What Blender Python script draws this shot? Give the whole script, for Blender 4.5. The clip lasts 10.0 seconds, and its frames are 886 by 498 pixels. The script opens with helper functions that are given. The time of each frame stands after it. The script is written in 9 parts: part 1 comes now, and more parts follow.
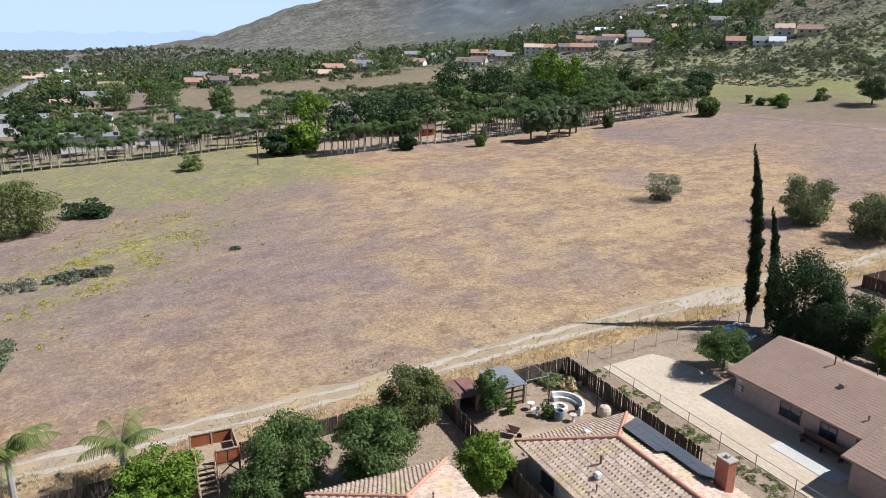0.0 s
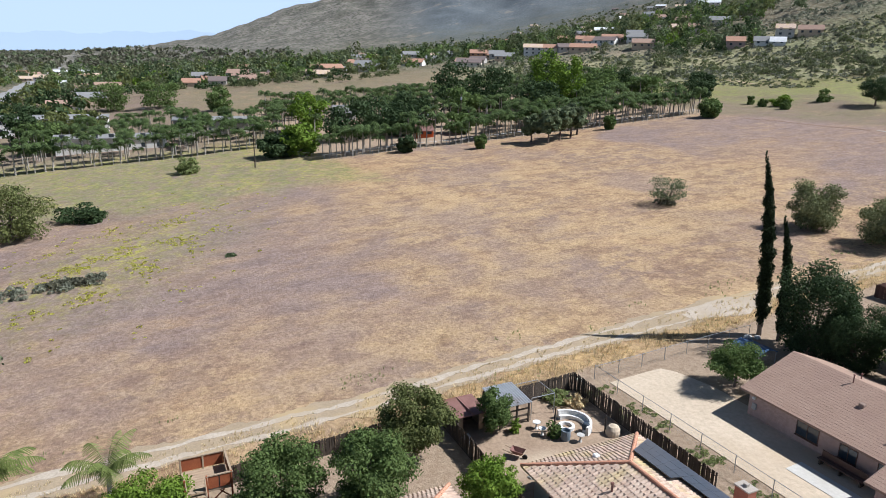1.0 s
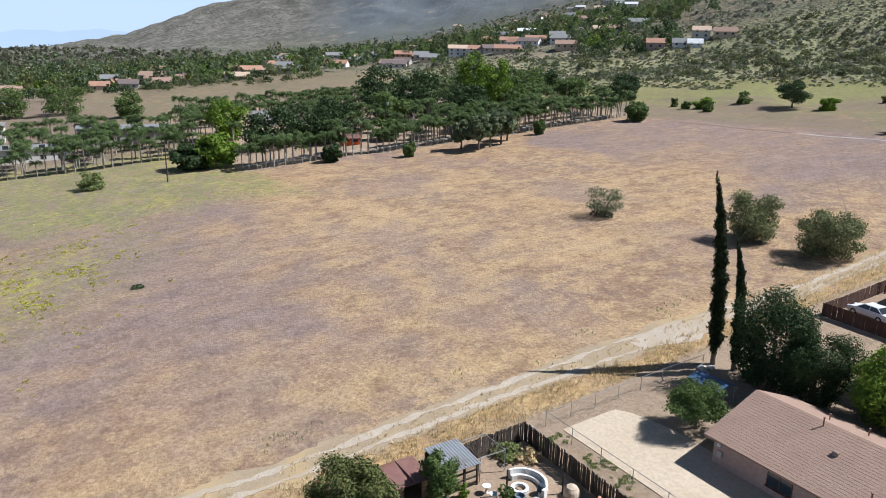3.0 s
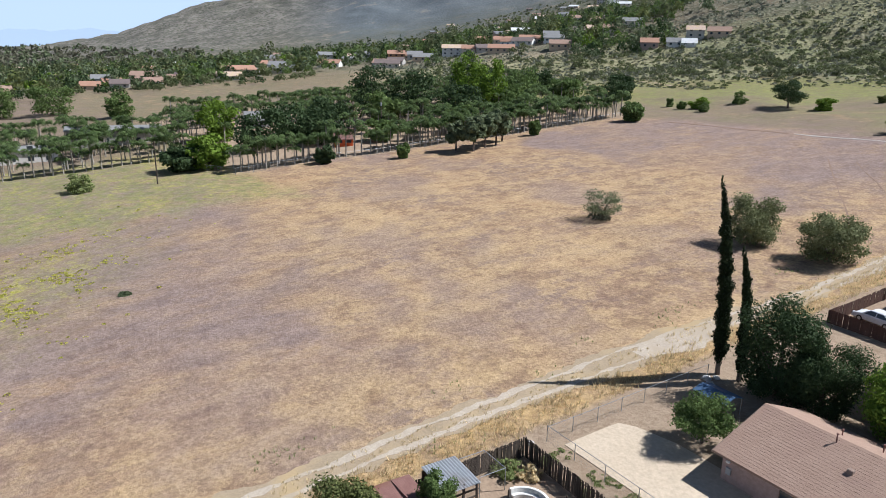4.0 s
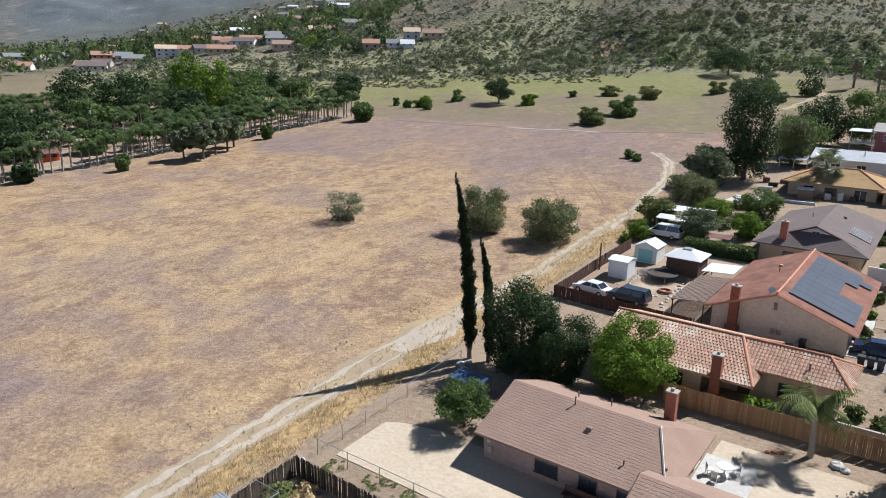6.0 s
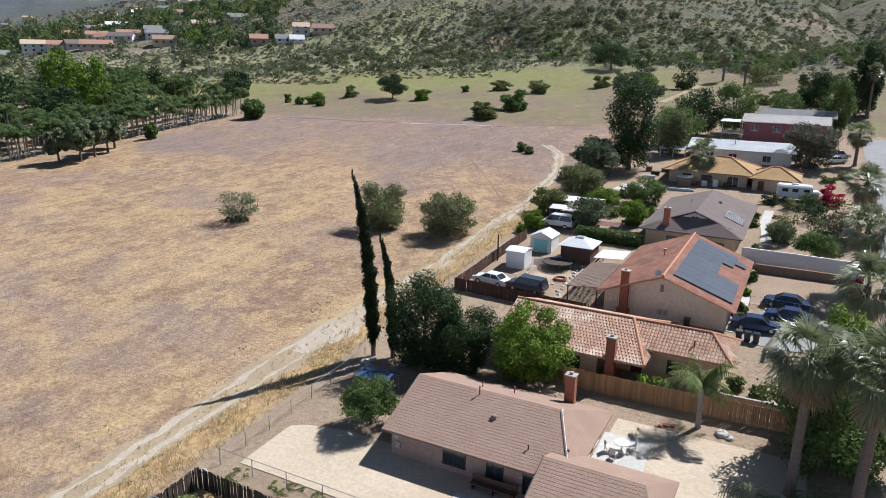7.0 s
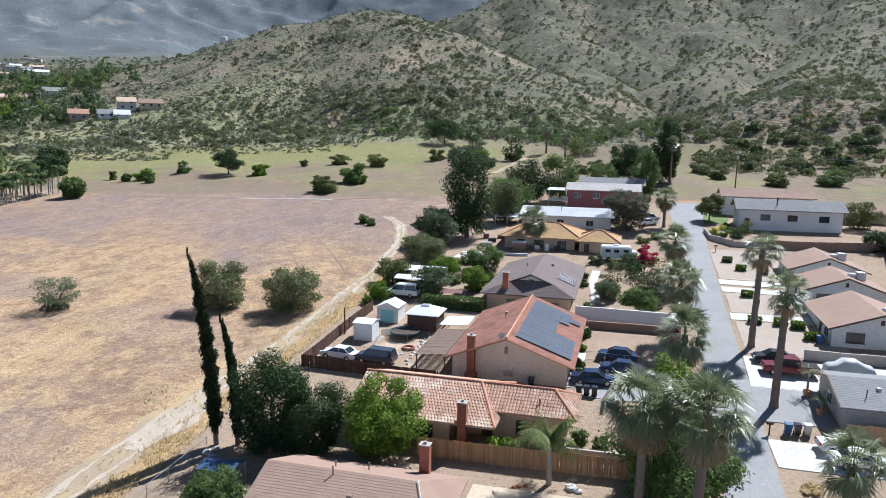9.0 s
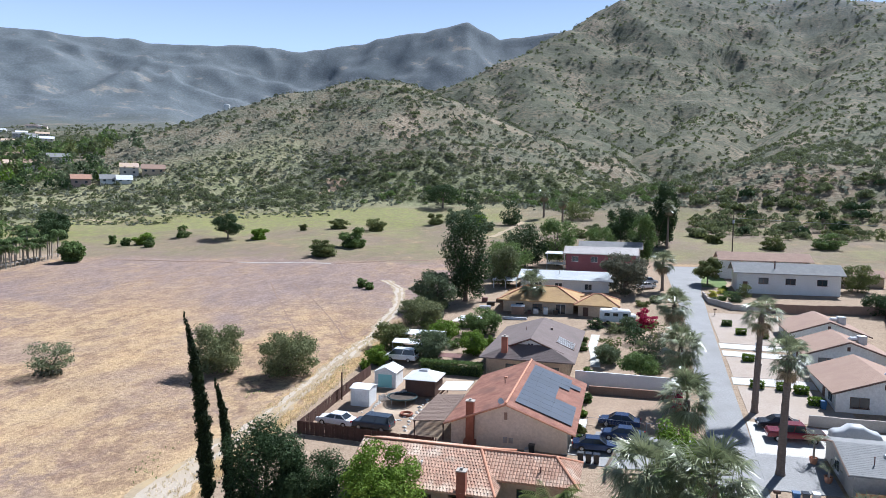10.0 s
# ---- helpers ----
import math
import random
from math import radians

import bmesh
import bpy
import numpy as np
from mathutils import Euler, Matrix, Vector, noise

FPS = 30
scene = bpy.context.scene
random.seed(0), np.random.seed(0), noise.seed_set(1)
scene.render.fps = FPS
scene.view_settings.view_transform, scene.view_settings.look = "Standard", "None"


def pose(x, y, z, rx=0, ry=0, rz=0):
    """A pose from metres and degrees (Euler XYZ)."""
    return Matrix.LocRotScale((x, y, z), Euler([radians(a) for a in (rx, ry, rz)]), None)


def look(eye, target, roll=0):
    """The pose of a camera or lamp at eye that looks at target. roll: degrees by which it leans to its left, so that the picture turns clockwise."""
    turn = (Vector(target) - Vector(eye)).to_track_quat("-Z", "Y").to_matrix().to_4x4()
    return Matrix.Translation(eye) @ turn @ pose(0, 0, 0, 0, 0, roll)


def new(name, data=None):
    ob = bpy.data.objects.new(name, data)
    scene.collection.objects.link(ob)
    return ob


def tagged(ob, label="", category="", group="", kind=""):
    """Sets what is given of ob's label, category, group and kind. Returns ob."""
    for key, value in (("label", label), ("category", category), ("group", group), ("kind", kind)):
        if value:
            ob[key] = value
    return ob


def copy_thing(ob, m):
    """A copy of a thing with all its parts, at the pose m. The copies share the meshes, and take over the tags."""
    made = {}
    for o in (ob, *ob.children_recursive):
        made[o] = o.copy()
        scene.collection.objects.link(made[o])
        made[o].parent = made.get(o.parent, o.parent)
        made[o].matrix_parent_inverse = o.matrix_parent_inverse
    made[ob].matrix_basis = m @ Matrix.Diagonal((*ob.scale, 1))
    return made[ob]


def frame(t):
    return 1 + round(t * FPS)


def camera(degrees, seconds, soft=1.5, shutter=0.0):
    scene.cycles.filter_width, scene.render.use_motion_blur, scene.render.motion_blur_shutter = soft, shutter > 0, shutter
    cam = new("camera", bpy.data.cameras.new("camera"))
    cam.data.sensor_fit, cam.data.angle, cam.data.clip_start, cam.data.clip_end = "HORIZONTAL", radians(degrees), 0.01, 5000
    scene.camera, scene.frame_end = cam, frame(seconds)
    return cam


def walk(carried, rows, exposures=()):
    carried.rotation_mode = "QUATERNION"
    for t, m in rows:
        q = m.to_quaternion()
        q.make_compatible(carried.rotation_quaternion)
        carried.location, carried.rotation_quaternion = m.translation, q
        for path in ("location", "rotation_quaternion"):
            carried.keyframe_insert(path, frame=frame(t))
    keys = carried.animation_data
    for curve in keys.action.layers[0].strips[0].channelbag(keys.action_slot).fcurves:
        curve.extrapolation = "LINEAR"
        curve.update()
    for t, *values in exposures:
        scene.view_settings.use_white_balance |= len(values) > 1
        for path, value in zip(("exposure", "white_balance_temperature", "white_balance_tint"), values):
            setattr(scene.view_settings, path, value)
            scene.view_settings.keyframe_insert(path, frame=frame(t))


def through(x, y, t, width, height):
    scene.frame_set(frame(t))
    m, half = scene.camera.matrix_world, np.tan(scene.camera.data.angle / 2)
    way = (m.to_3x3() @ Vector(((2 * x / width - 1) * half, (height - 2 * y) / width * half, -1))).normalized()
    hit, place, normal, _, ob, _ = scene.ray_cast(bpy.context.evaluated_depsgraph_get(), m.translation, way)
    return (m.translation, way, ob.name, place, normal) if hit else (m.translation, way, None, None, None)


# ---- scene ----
cam = camera(64.6, 10.0, .9)
PATH = [
    (0.0, pose(12.09, -5.14, 27.82, 74.08, -1.00, 64.50)),
    (0.5, pose(11.20, -4.86, 27.91, 74.07, -1.00, 64.45)),
    (1.0, pose(9.75, -4.30, 28.18, 74.06, -1.00, 64.39)),
    (1.5, pose(7.85, -3.38, 28.50, 74.06, -1.00, 63.86)),
    (2.0, pose(6.10, -2.55, 28.89, 74.07, -1.00, 62.16)),
    (2.5, pose(4.55, -1.82, 29.22, 74.12, -1.00, 59.74)),
    (2.7, pose(3.95, -1.59, 29.32, 74.13, -1.00, 58.80)),
    (4.0, pose(1.08, -0.33, 29.53, 74.08, -1.00, 57.87)),
    (4.5, pose(0.38, 0.14, 29.56, 74.13, -0.98, 54.94)),
    (5.0, pose(0.02, 0.25, 29.86, 74.19, -0.96, 49.47)),
    (5.2, pose(0.01, 0.10, 29.89, 74.32, -0.95, 44.40)),
    (5.5, pose(0.00, 0.00, 29.90, 74.52, -0.94, 37.94)),
    (5.7, pose(0.00, 0.00, 29.90, 74.49, -0.93, 37.30)),
    (6.8, pose(0.00, 0.00, 29.90, 74.28, -0.88, 29.79)),
    (7.0, pose(0.00, 0.00, 29.90, 74.24, -0.88, 27.87)),
    (7.5, pose(0.00, 0.00, 29.90, 74.20, -0.85, 23.26)),
    (8.0, pose(0.00, 0.00, 29.90, 74.36, -0.83, 19.65)),
    (8.5, pose(0.00, 0.00, 29.90, 74.81, -0.81, 16.19)),
    (9.0, pose(0.00, 0.00, 29.90, 80.27, -0.79, 14.94)),
    (9.5, pose(0.00, 0.00, 29.90, 85.05, -0.77, 14.81)),
    (10.0, pose(0.00, 0.00, 29.90, 85.48, -0.75, 14.80)),
]
walk(cam, PATH, [(0.0, 0.42, 5930, 10), (5.0, 0.40, 5930, 10), (8.4, 0.50, 5930, 10), (9.3, 0.74, 5600, 10), (10.0, 0.74, 5600, 10)])

# ---- daylight ----
SUN_EL, SUN_AZ = radians(50), math.atan2(6.8, 13.3)
world = bpy.data.worlds.new("sky")
scene.world = world
world.use_nodes = True
sky = world.node_tree.nodes.new("ShaderNodeTexSky")
sky.sky_type, sky.sun_disc = "NISHITA", False
sky.sun_elevation, sky.sun_rotation = SUN_EL, SUN_AZ
sky.air_density, sky.dust_density, sky.ozone_density = 1.0, .2, 1.5
# the clear sky overhead pales to haze towards the horizon
tree_w = world.node_tree
overhead = tree_w.nodes["Background"]
overhead.inputs[1].default_value = 0.043
tree_w.links.new(sky.outputs[0], overhead.inputs[0])
haze = tree_w.nodes.new("ShaderNodeBackground")
haze.inputs[0].default_value, haze.inputs[1].default_value = (.53, .655, .875, 1), .92
where, up, fade, blend = [tree_w.nodes.new("ShaderNode" + k) for k in ("TexCoord", "SeparateXYZ", "MapRange", "MixShader")]
fade.interpolation_type = "SMOOTHSTEP"
for socket, value in zip(fade.inputs[1:5], (.02, .44, 1, 0)):
    socket.default_value = value
tree_w.links.new(where.outputs["Generated"], up.inputs[0])
tree_w.links.new(up.outputs[2], fade.inputs[0])
tree_w.links.new(fade.outputs[0], blend.inputs[0])
tree_w.links.new(overhead.outputs[0], blend.inputs[1])
tree_w.links.new(haze.outputs[0], blend.inputs[2])
tree_w.links.new(blend.outputs[0], tree_w.nodes["World Output"].inputs[0])
sun = new("sun", bpy.data.lights.new("sun", "SUN"))
sun.data.energy, sun.data.angle, sun.data.color = 5.35, radians(.53), (1, .965, .92)
sun.matrix_world = look((0, 0, 200), (-math.sin(SUN_AZ) * math.cos(SUN_EL), -math.cos(SUN_AZ) * math.cos(SUN_EL), 200 - math.sin(SUN_EL)))


# ---- materials ----
def surface(name, a, b, size=1.0, rough=.85, bump=.3, c=None, fine=8.0, metal=0.0, spec=.3, stretch=(1, 1, 1), island=0.0):
    """Two tones mixed at a coarse and a fine scale, an optional third as stains, and relief; sizes in metres."""
    m = bpy.data.materials.new(name)
    m.use_nodes = True
    t = m.node_tree
    p = t.nodes["Principled BSDF"]
    p.inputs["Roughness"].default_value, p.inputs["Metallic"].default_value = rough, metal
    p.inputs["Specular IOR Level"].default_value = spec
    geo = t.nodes.new("ShaderNodeNewGeometry")
    mp = t.nodes.new("ShaderNodeMapping")
    mp.inputs["Scale"].default_value = stretch
    t.links.new(geo.outputs["Position"], mp.inputs[0])

    def grain(scale, detail, lo, hi):
        n = t.nodes.new("ShaderNodeTexNoise")
        n.inputs["Scale"].default_value, n.inputs["Detail"].default_value = scale, detail
        t.links.new(mp.outputs[0], n.inputs["Vector"])
        r = t.nodes.new("ShaderNodeMapRange")
        r.inputs[1].default_value, r.inputs[2].default_value = lo, hi
        t.links.new(n.outputs[0], r.inputs[0])
        return r.outputs[0], n.outputs[0]

    def mix(f, x, y):
        k = t.nodes.new("ShaderNodeMix")
        k.data_type = "RGBA"
        for s, v in ((k.inputs[0], f), (k.inputs[6], x), (k.inputs[7], y)):
            if hasattr(v, "node"):
                t.links.new(v, s)
            else:
                s.default_value = v if isinstance(v, float) else (*v, 1)
        return k.outputs[2]

    coarse, _ = grain(1 / size, 4, .3, .7)
    small, raw = grain(fine / size, 5, .25, .75)
    col = mix(coarse, a, b)
    dark = tuple(v * .62 for v in a)
    col = mix(small, mix(.55, col, dark), col)
    if c:
        st, _ = grain(.37 / size, 6, .52, .68)
        col = mix(st, col, c)
    if island:
        rnd = t.nodes.new("ShaderNodeObjectInfo") if island < 0 else geo
        hs = t.nodes.new("ShaderNodeHueSaturation")
        mr = t.nodes.new("ShaderNodeMapRange")
        mr.inputs[3].default_value, mr.inputs[4].default_value = 1 - abs(island), 1 + abs(island)
        t.links.new(rnd.outputs["Random" if island < 0 else "Random Per Island"], mr.inputs[0])
        t.links.new(mr.outputs[0], hs.inputs["Value"])
        t.links.new(col, hs.inputs["Color"])
        col = hs.outputs[0]
    t.links.new(col, p.inputs["Base Color"])
    if bump:
        bp = t.nodes.new("ShaderNodeBump")
        bp.inputs["Strength"].default_value, bp.inputs["Distance"].default_value = bump, .04 * size
        t.links.new(raw, bp.inputs["Height"])
        t.links.new(bp.outputs[0], p.inputs["Normal"])
    return m


def leafy(name, a, b, through=.45, rough=.65, spec=.09):
    """Foliage: tone by leaf clump, some light through the leaf."""
    m = surface(name, a, b, size=2.5, rough=rough, bump=0, fine=5, spec=spec, island=.30)
    t = m.node_tree
    p = t.nodes["Principled BSDF"]
    tr = t.nodes.new("ShaderNodeBsdfTranslucent")
    mx = t.nodes.new("ShaderNodeMixShader")
    mx.inputs[0].default_value = through
    t.links.new(p.inputs["Base Color"].links[0].from_socket, tr.inputs[0])
    t.links.new(p.outputs[0], mx.inputs[1])
    t.links.new(tr.outputs[0], mx.inputs[2])
    t.links.new(mx.outputs[0], t.nodes["Material Output"].inputs[0])
    return m


def glassy(name, tint, rough=.08):
    m = surface(name, tint, tuple(v * 1.5 for v in tint), size=3, rough=rough, bump=0, spec=.6)
    return m


STUCCO_PINK = surface("stucco_pink", (.42, .30, .26), (.46, .34, .30), 2.0, .9, .5, c=(.36, .26, .22))
STUCCO_CREAM = surface("stucco_cream", (.68, .60, .50), (.74, .66, .56), 2.0, .9, .4, c=(.58, .50, .41))
STUCCO_TAN = surface("stucco_tan", (.52, .41, .30), (.57, .46, .34), 2.0, .9, .4, c=(.42, .32, .23))
STUCCO_GREY = surface("stucco_grey", (.46, .44, .41), (.52, .50, .47), 2.0, .9, .4, c=(.38, .35, .32))
STUCCO_WHITE = surface("stucco_white", (.70, .69, .66), (.76, .75, .72), 2.0, .9, .3, c=(.60, .57, .52))
SIDING_RED = surface("siding_red", (.29, .105, .115), (.33, .13, .135), 1.5, .8, .2)
SHINGLE_BROWN = surface("shingle_brown", (.325, .218, .165), (.37, .255, .195), 1.2, .95, .6, c=(.285, .19, .148), fine=10)
SHINGLE_DARK = surface("shingle_dark", (.165, .13, .12), (.20, .16, .15), 1.2, .95, .6, c=(.14, .115, .105), fine=10)
SHINGLE_GREY = surface("shingle_grey", (.22, .22, .22), (.27, .27, .265), 1.2, .95, .6, fine=10)
SHINGLE_GOLD = surface("shingle_gold", (.40, .26, .12), (.46, .31, .15), 1.0, .95, .6, c=(.30, .19, .10), fine=9)
TILE_CLAY = surface("clay_tile", (.46, .27, .185), (.53, .36, .26), .8, .85, .3, c=(.56, .44, .34), fine=4, island=.16)
TILE_PALE = surface("pale_clay_tile", (.50, .36, .275), (.58, .455, .36), .8, .85, .3, c=(.47, .37, .20), fine=4, island=.16)
TILE_RED = surface("red_shingle", (.20, .082, .056), (.33, .165, .115), 1.0, .9, .5, c=(.155, .075, .055), fine=6)
CAP_CLAY = surface("ridge_clay", (.55, .26, .16), (.60, .32, .21), .5, .85, .3, island=.12)
BRICK_RED = surface("chimney_brick", (.30, .11, .07), (.36, .15, .10), .4, .9, .4, island=-.18)
MORTAR = surface("mortar", (.40, .35, .30), (.45, .40, .35), .3, .95, .3)
WHITE_METAL = surface("white_metal", (.72, .73, .73), (.78, .79, .79), 1.0, .45, .05, c=(.62, .62, .60))
GREY_METAL = surface("grey_metal", (.42, .44, .46), (.52, .54, .56), .7, .45, .1, metal=.6, c=(.35, .32, .30))
RUST_METAL = surface("rusty_metal", (.20, .10, .085), (.26, .14, .12), .7, .7, .2, c=(.16, .075, .05))
STEEL = surface("galvanised_steel", (.38, .39, .40), (.45, .46, .47), .5, .5, .05, metal=.7)
PANE = glassy("window_glass", (.03, .04, .05))
SOLAR = glassy("solar_cell", (.05, .062, .085), .30)
FRAME_WHITE = surface("white_frame", (.72, .72, .70), (.78, .78, .76), .5, .5, .05)
FRAME_DARK = surface("dark_trim", (.10, .055, .04), (.13, .075, .055), .5, .7, .1)
FASCIA_BROWN = surface("brown_fascia", (.28, .20, .16), (.32, .24, .19), .6, .8, .1)
FENCE_OLD = surface("weathered_board", (.062, .048, .038), (.105, .082, .064), .5, .95, .4, stretch=(1, 1, .2), island=-.3)
FENCE_CEDAR = surface("cedar_board", (.40, .24, .12), (.48, .30, .16), .5, .85, .3, stretch=(1, 1, .2), island=-.2)
FENCE_BROWN = surface("brown_fence", (.085, .045, .035), (.11, .06, .045), .7, .85, .2, island=-.12)
WOOD_RAW = surface("raw_wood", (.34, .25, .17), (.42, .32, .22), .4, .85, .3, stretch=(1, 1, .25))
WOOD_RED = surface("red_stained_wood", (.30, .085, .035), (.37, .12, .05), .6, .75, .25, c=(.24, .07, .03))
ASPHALT = surface("asphalt", (.275, .27, .265), (.325, .32, .315), 3.0, .95, .3, c=(.235, .23, .225), fine=14)
CONCRETE = surface("concrete", (.52, .50, .46), (.60, .58, .54), 2.2, .9, .2, c=(.46, .43, .38))
BLOCK_WALL = surface("block_wall", (.40, .36, .32), (.46, .42, .38), 1.0, .9, .3)
LAWN = surface("lawn", (.10, .15, .04), (.15, .20, .06), 1.2, .95, .4, c=(.22, .23, .09), fine=10)
PALE_DIRT = surface("pale_dirt", (.375, .305, .248), (.43, .36, .30), 2.6, .97, .3, c=(.35, .285, .225), fine=10)
BRICK_BROWN = surface("brown_block", (.25, .165, .12), (.30, .205, .15), .9, .9, .3)
SAND = surface("decomposed_granite", (.53, .43, .315), (.60, .495, .375), 4.0, .95, .3, c=(.45, .35, .245), fine=12)
YARD = surface("bare_yard_earth", (.30, .215, .148), (.385, .285, .20), 2.4, .97, .5, c=(.44, .345, .25), fine=8)
RUT = surface("pale_wheel_rut", (.44, .37, .29), (.51, .435, .35), 1.6, .97, .5, c=(.39, .32, .235), fine=8)
TRACK = surface("pale_track_earth", (.345, .268, .178), (.40, .315, .21), 1.6, .97, .4, c=(.40, .30, .17), fine=8)
BARK = surface("bark", (.13, .10, .08), (.19, .15, .12), .3, .95, .5, stretch=(1, 1, .3))
PALM_BARK = surface("palm_trunk", (.17, .13, .105), (.24, .19, .155), .35, .95, .5, stretch=(1, 1, 2.5))
PALM_PALE = surface("pale_palm_trunk", (.34, .31, .27), (.42, .38, .33), .4, .95, .3, stretch=(1, 1, 2))
LEAF_MID = leafy("leaf_green", (.112, .168, .052), (.168, .228, .076), .40)
LEAF_BRIGHT = leafy("leaf_bright", (.13, .21, .025), (.19, .28, .045), .30)
LEAF_DARK = leafy("leaf_dark", (.044, .072, .030), (.072, .108, .044), .28)
LEAF_GREY = leafy("leaf_grey_green", (.13, .165, .085), (.18, .215, .12), .30)
LEAF_OLIVE = leafy("leaf_olive", (.125, .145, .05), (.18, .20, .072), .30)
LEAF_CYPRESS = leafy("leaf_cypress", (.016, .026, .010), (.030, .042, .015), .1)
FROND = leafy("palm_frond", (.165, .195, .088), (.31, .33, .195), .25, .33, .45)
FROND_LUSH = leafy("lush_frond", (.15, .19, .055), (.23, .27, .09), .35, .5)
FROND_DEEP = leafy("feather_frond", (.085, .13, .045), (.14, .19, .075), .4, .45)
FROND_DEAD = leafy("dead_frond", (.30, .22, .13), (.40, .31, .20), .2)
BLOOM_PINK = leafy("magenta_bloom", (.34, .02, .07), (.45, .04, .11))
BLOOM_YELLOW = leafy("yellow_weed", (.48, .47, .09), (.58, .54, .12), .5)
WEED_GREEN = leafy("green_weed", (.24, .29, .11), (.32, .36, .15), .5)
STRAW = leafy("straw", (.62, .49, .28), (.72, .58, .35), .45, .8)
SCRUB = leafy("hill_scrub", (.125, .14, .080), (.185, .198, .12), .45, .8)
OLD_RUT = surface("old_wheel_rut", (.235, .155, .115), (.28, .19, .135), 1.6, .97, .4)
LEAF_DUSTY = leafy("leaf_dusty", (.125, .125, .085), (.18, .175, .12), .35, .7)
LEAF_SAGE = leafy("leaf_sage", (.165, .182, .082), (.235, .25, .125), .35, .7)
PALE_ROOF = surface("pale_roof", (.47, .49, .51), (.55, .57, .585), 2.2, .6, .05, c=(.40, .41, .41))
BEIGE_ROOF = surface("beige_roof", (.42, .385, .365), (.50, .465, .44), 1.4, .85, .2, c=(.36, .33, .31))
LEAF_BRUSH = leafy("leaf_brush", (.125, .148, .066), (.185, .205, .10), .45)
SAGE = leafy("sage_scrub", (.20, .21, .15), (.27, .28, .21), .3, .8)


# ---- shape of the land ----
CREST_AZ = (-180, -60, -30, -12, 0, 8, 10.5, 13, 18, 24.5, 30, 37, 42, 47, 55, 62, 68, 73, 76.6, 81.8, 86.3, 95, 180)
CREST_EL = (1, 6, 11, 12.6, 12.6, 12.6, 12.2, 13.4, 12.4, 11.0, 10.9, 10.7, 10.8, 10.9, 9.2, 7.2, 5.3, 3.6, 2.6, .7, -.3, -1.2, -1.2)

WAVES = {}
# crest lines of the nearer hills: steepness of the flanks, then places along the crest
CRESTS = (
    (0.42, [(-221, 600, 130), (-271, 580, 117), (-318, 555, 100), (-336, 521, 87), (-353, 485, 73), (-362, 453, 61)]),
    (0.42, [(-221, 600, 130), (-166, 577, 103), (-111, 528, 74), (-82, 483, 61), (-61, 436, 48)]),
    (0.42, [(-221, 600, 130), (-237, 507, 85), (-242, 437, 57), (-233, 373, 39)]),
    (0.42, [(-221, 600, 130), (-184, 529, 86), (-150, 466, 58)]),
    (0.72, [(-249, 865, 147), (-199, 939, 184), (-157, 1008, 222), (-98, 1146, 285), (-15, 1300, 370), (77, 1448, 433), (184, 1489, 422), (273, 1475, 403), (355, 1457, 399), (416, 1389, 372), (561, 1283, 353)]),
    (0.55, [(-157, 1008, 222), (-107, 873, 151), (-66, 737, 96), (-39, 599, 59)]),
    (0.6, [(-15, 1300, 370), (-2, 1120, 250), (-11, 970, 169), (-20, 820, 107)]),
    (0.6, [(273, 1475, 403), (207, 1233, 264), (132, 1022, 169), (81, 846, 115), (45, 689, 77)]),
    (0.6, [(416, 1389, 372), (302, 1058, 211), (209, 793, 122), (137, 605, 74)]),
    (0.45, [(325, 731, 132), (165, 535, 77), (103, 438, 55)]),
    (0.4, [(116, 351, 45), (72, 368, 47), (45, 357, 40), (28, 339, 33)]),
)
SEG = np.array([(*p, q[0] - p[0], q[1] - p[1], q[2] - p[2], (q[0] - p[0]) ** 2 + (q[1] - p[1]) ** 2, s) for s, line in CRESTS for p, q in zip(line, line[1:])], float)


def smooth(a, b, v):
    k = np.clip((v - a) / (b - a), 0, 1)
    return k * k * (3 - 2 * k)


def waves(x, y, size, seed):
    """Smooth uneven relief between about -1 and 1."""
    if (size, seed) not in WAVES:
        rng = np.random.RandomState(seed)
        u = rng.uniform(0, 1, (10, 3))
        k = (.7 + .9 * u[:, 2]) / size * 6.28
        WAVES[size, seed] = (np.cos(u[:, 0] * 6.28) * k, np.sin(u[:, 0] * 6.28) * k, u[:, 1] * 6.28)
    kx, ky, ph = WAVES[size, seed]
    x, y = np.asarray(x, float), np.asarray(y, float)
    return np.sin(x[..., None] * kx + y[..., None] * ky + ph).sum(-1) / 4.5


def plain(x, y):
    """The gentle slope on which field and houses lie: up towards the hills, down towards the valley."""
    up = .070 * (np.clip(y, -400, 330) - 35) + .05 * np.clip(y - 330, 0, 900)
    return up * smooth(-1500, -300, x) + (1 - smooth(-1500, -300, x)) * -22


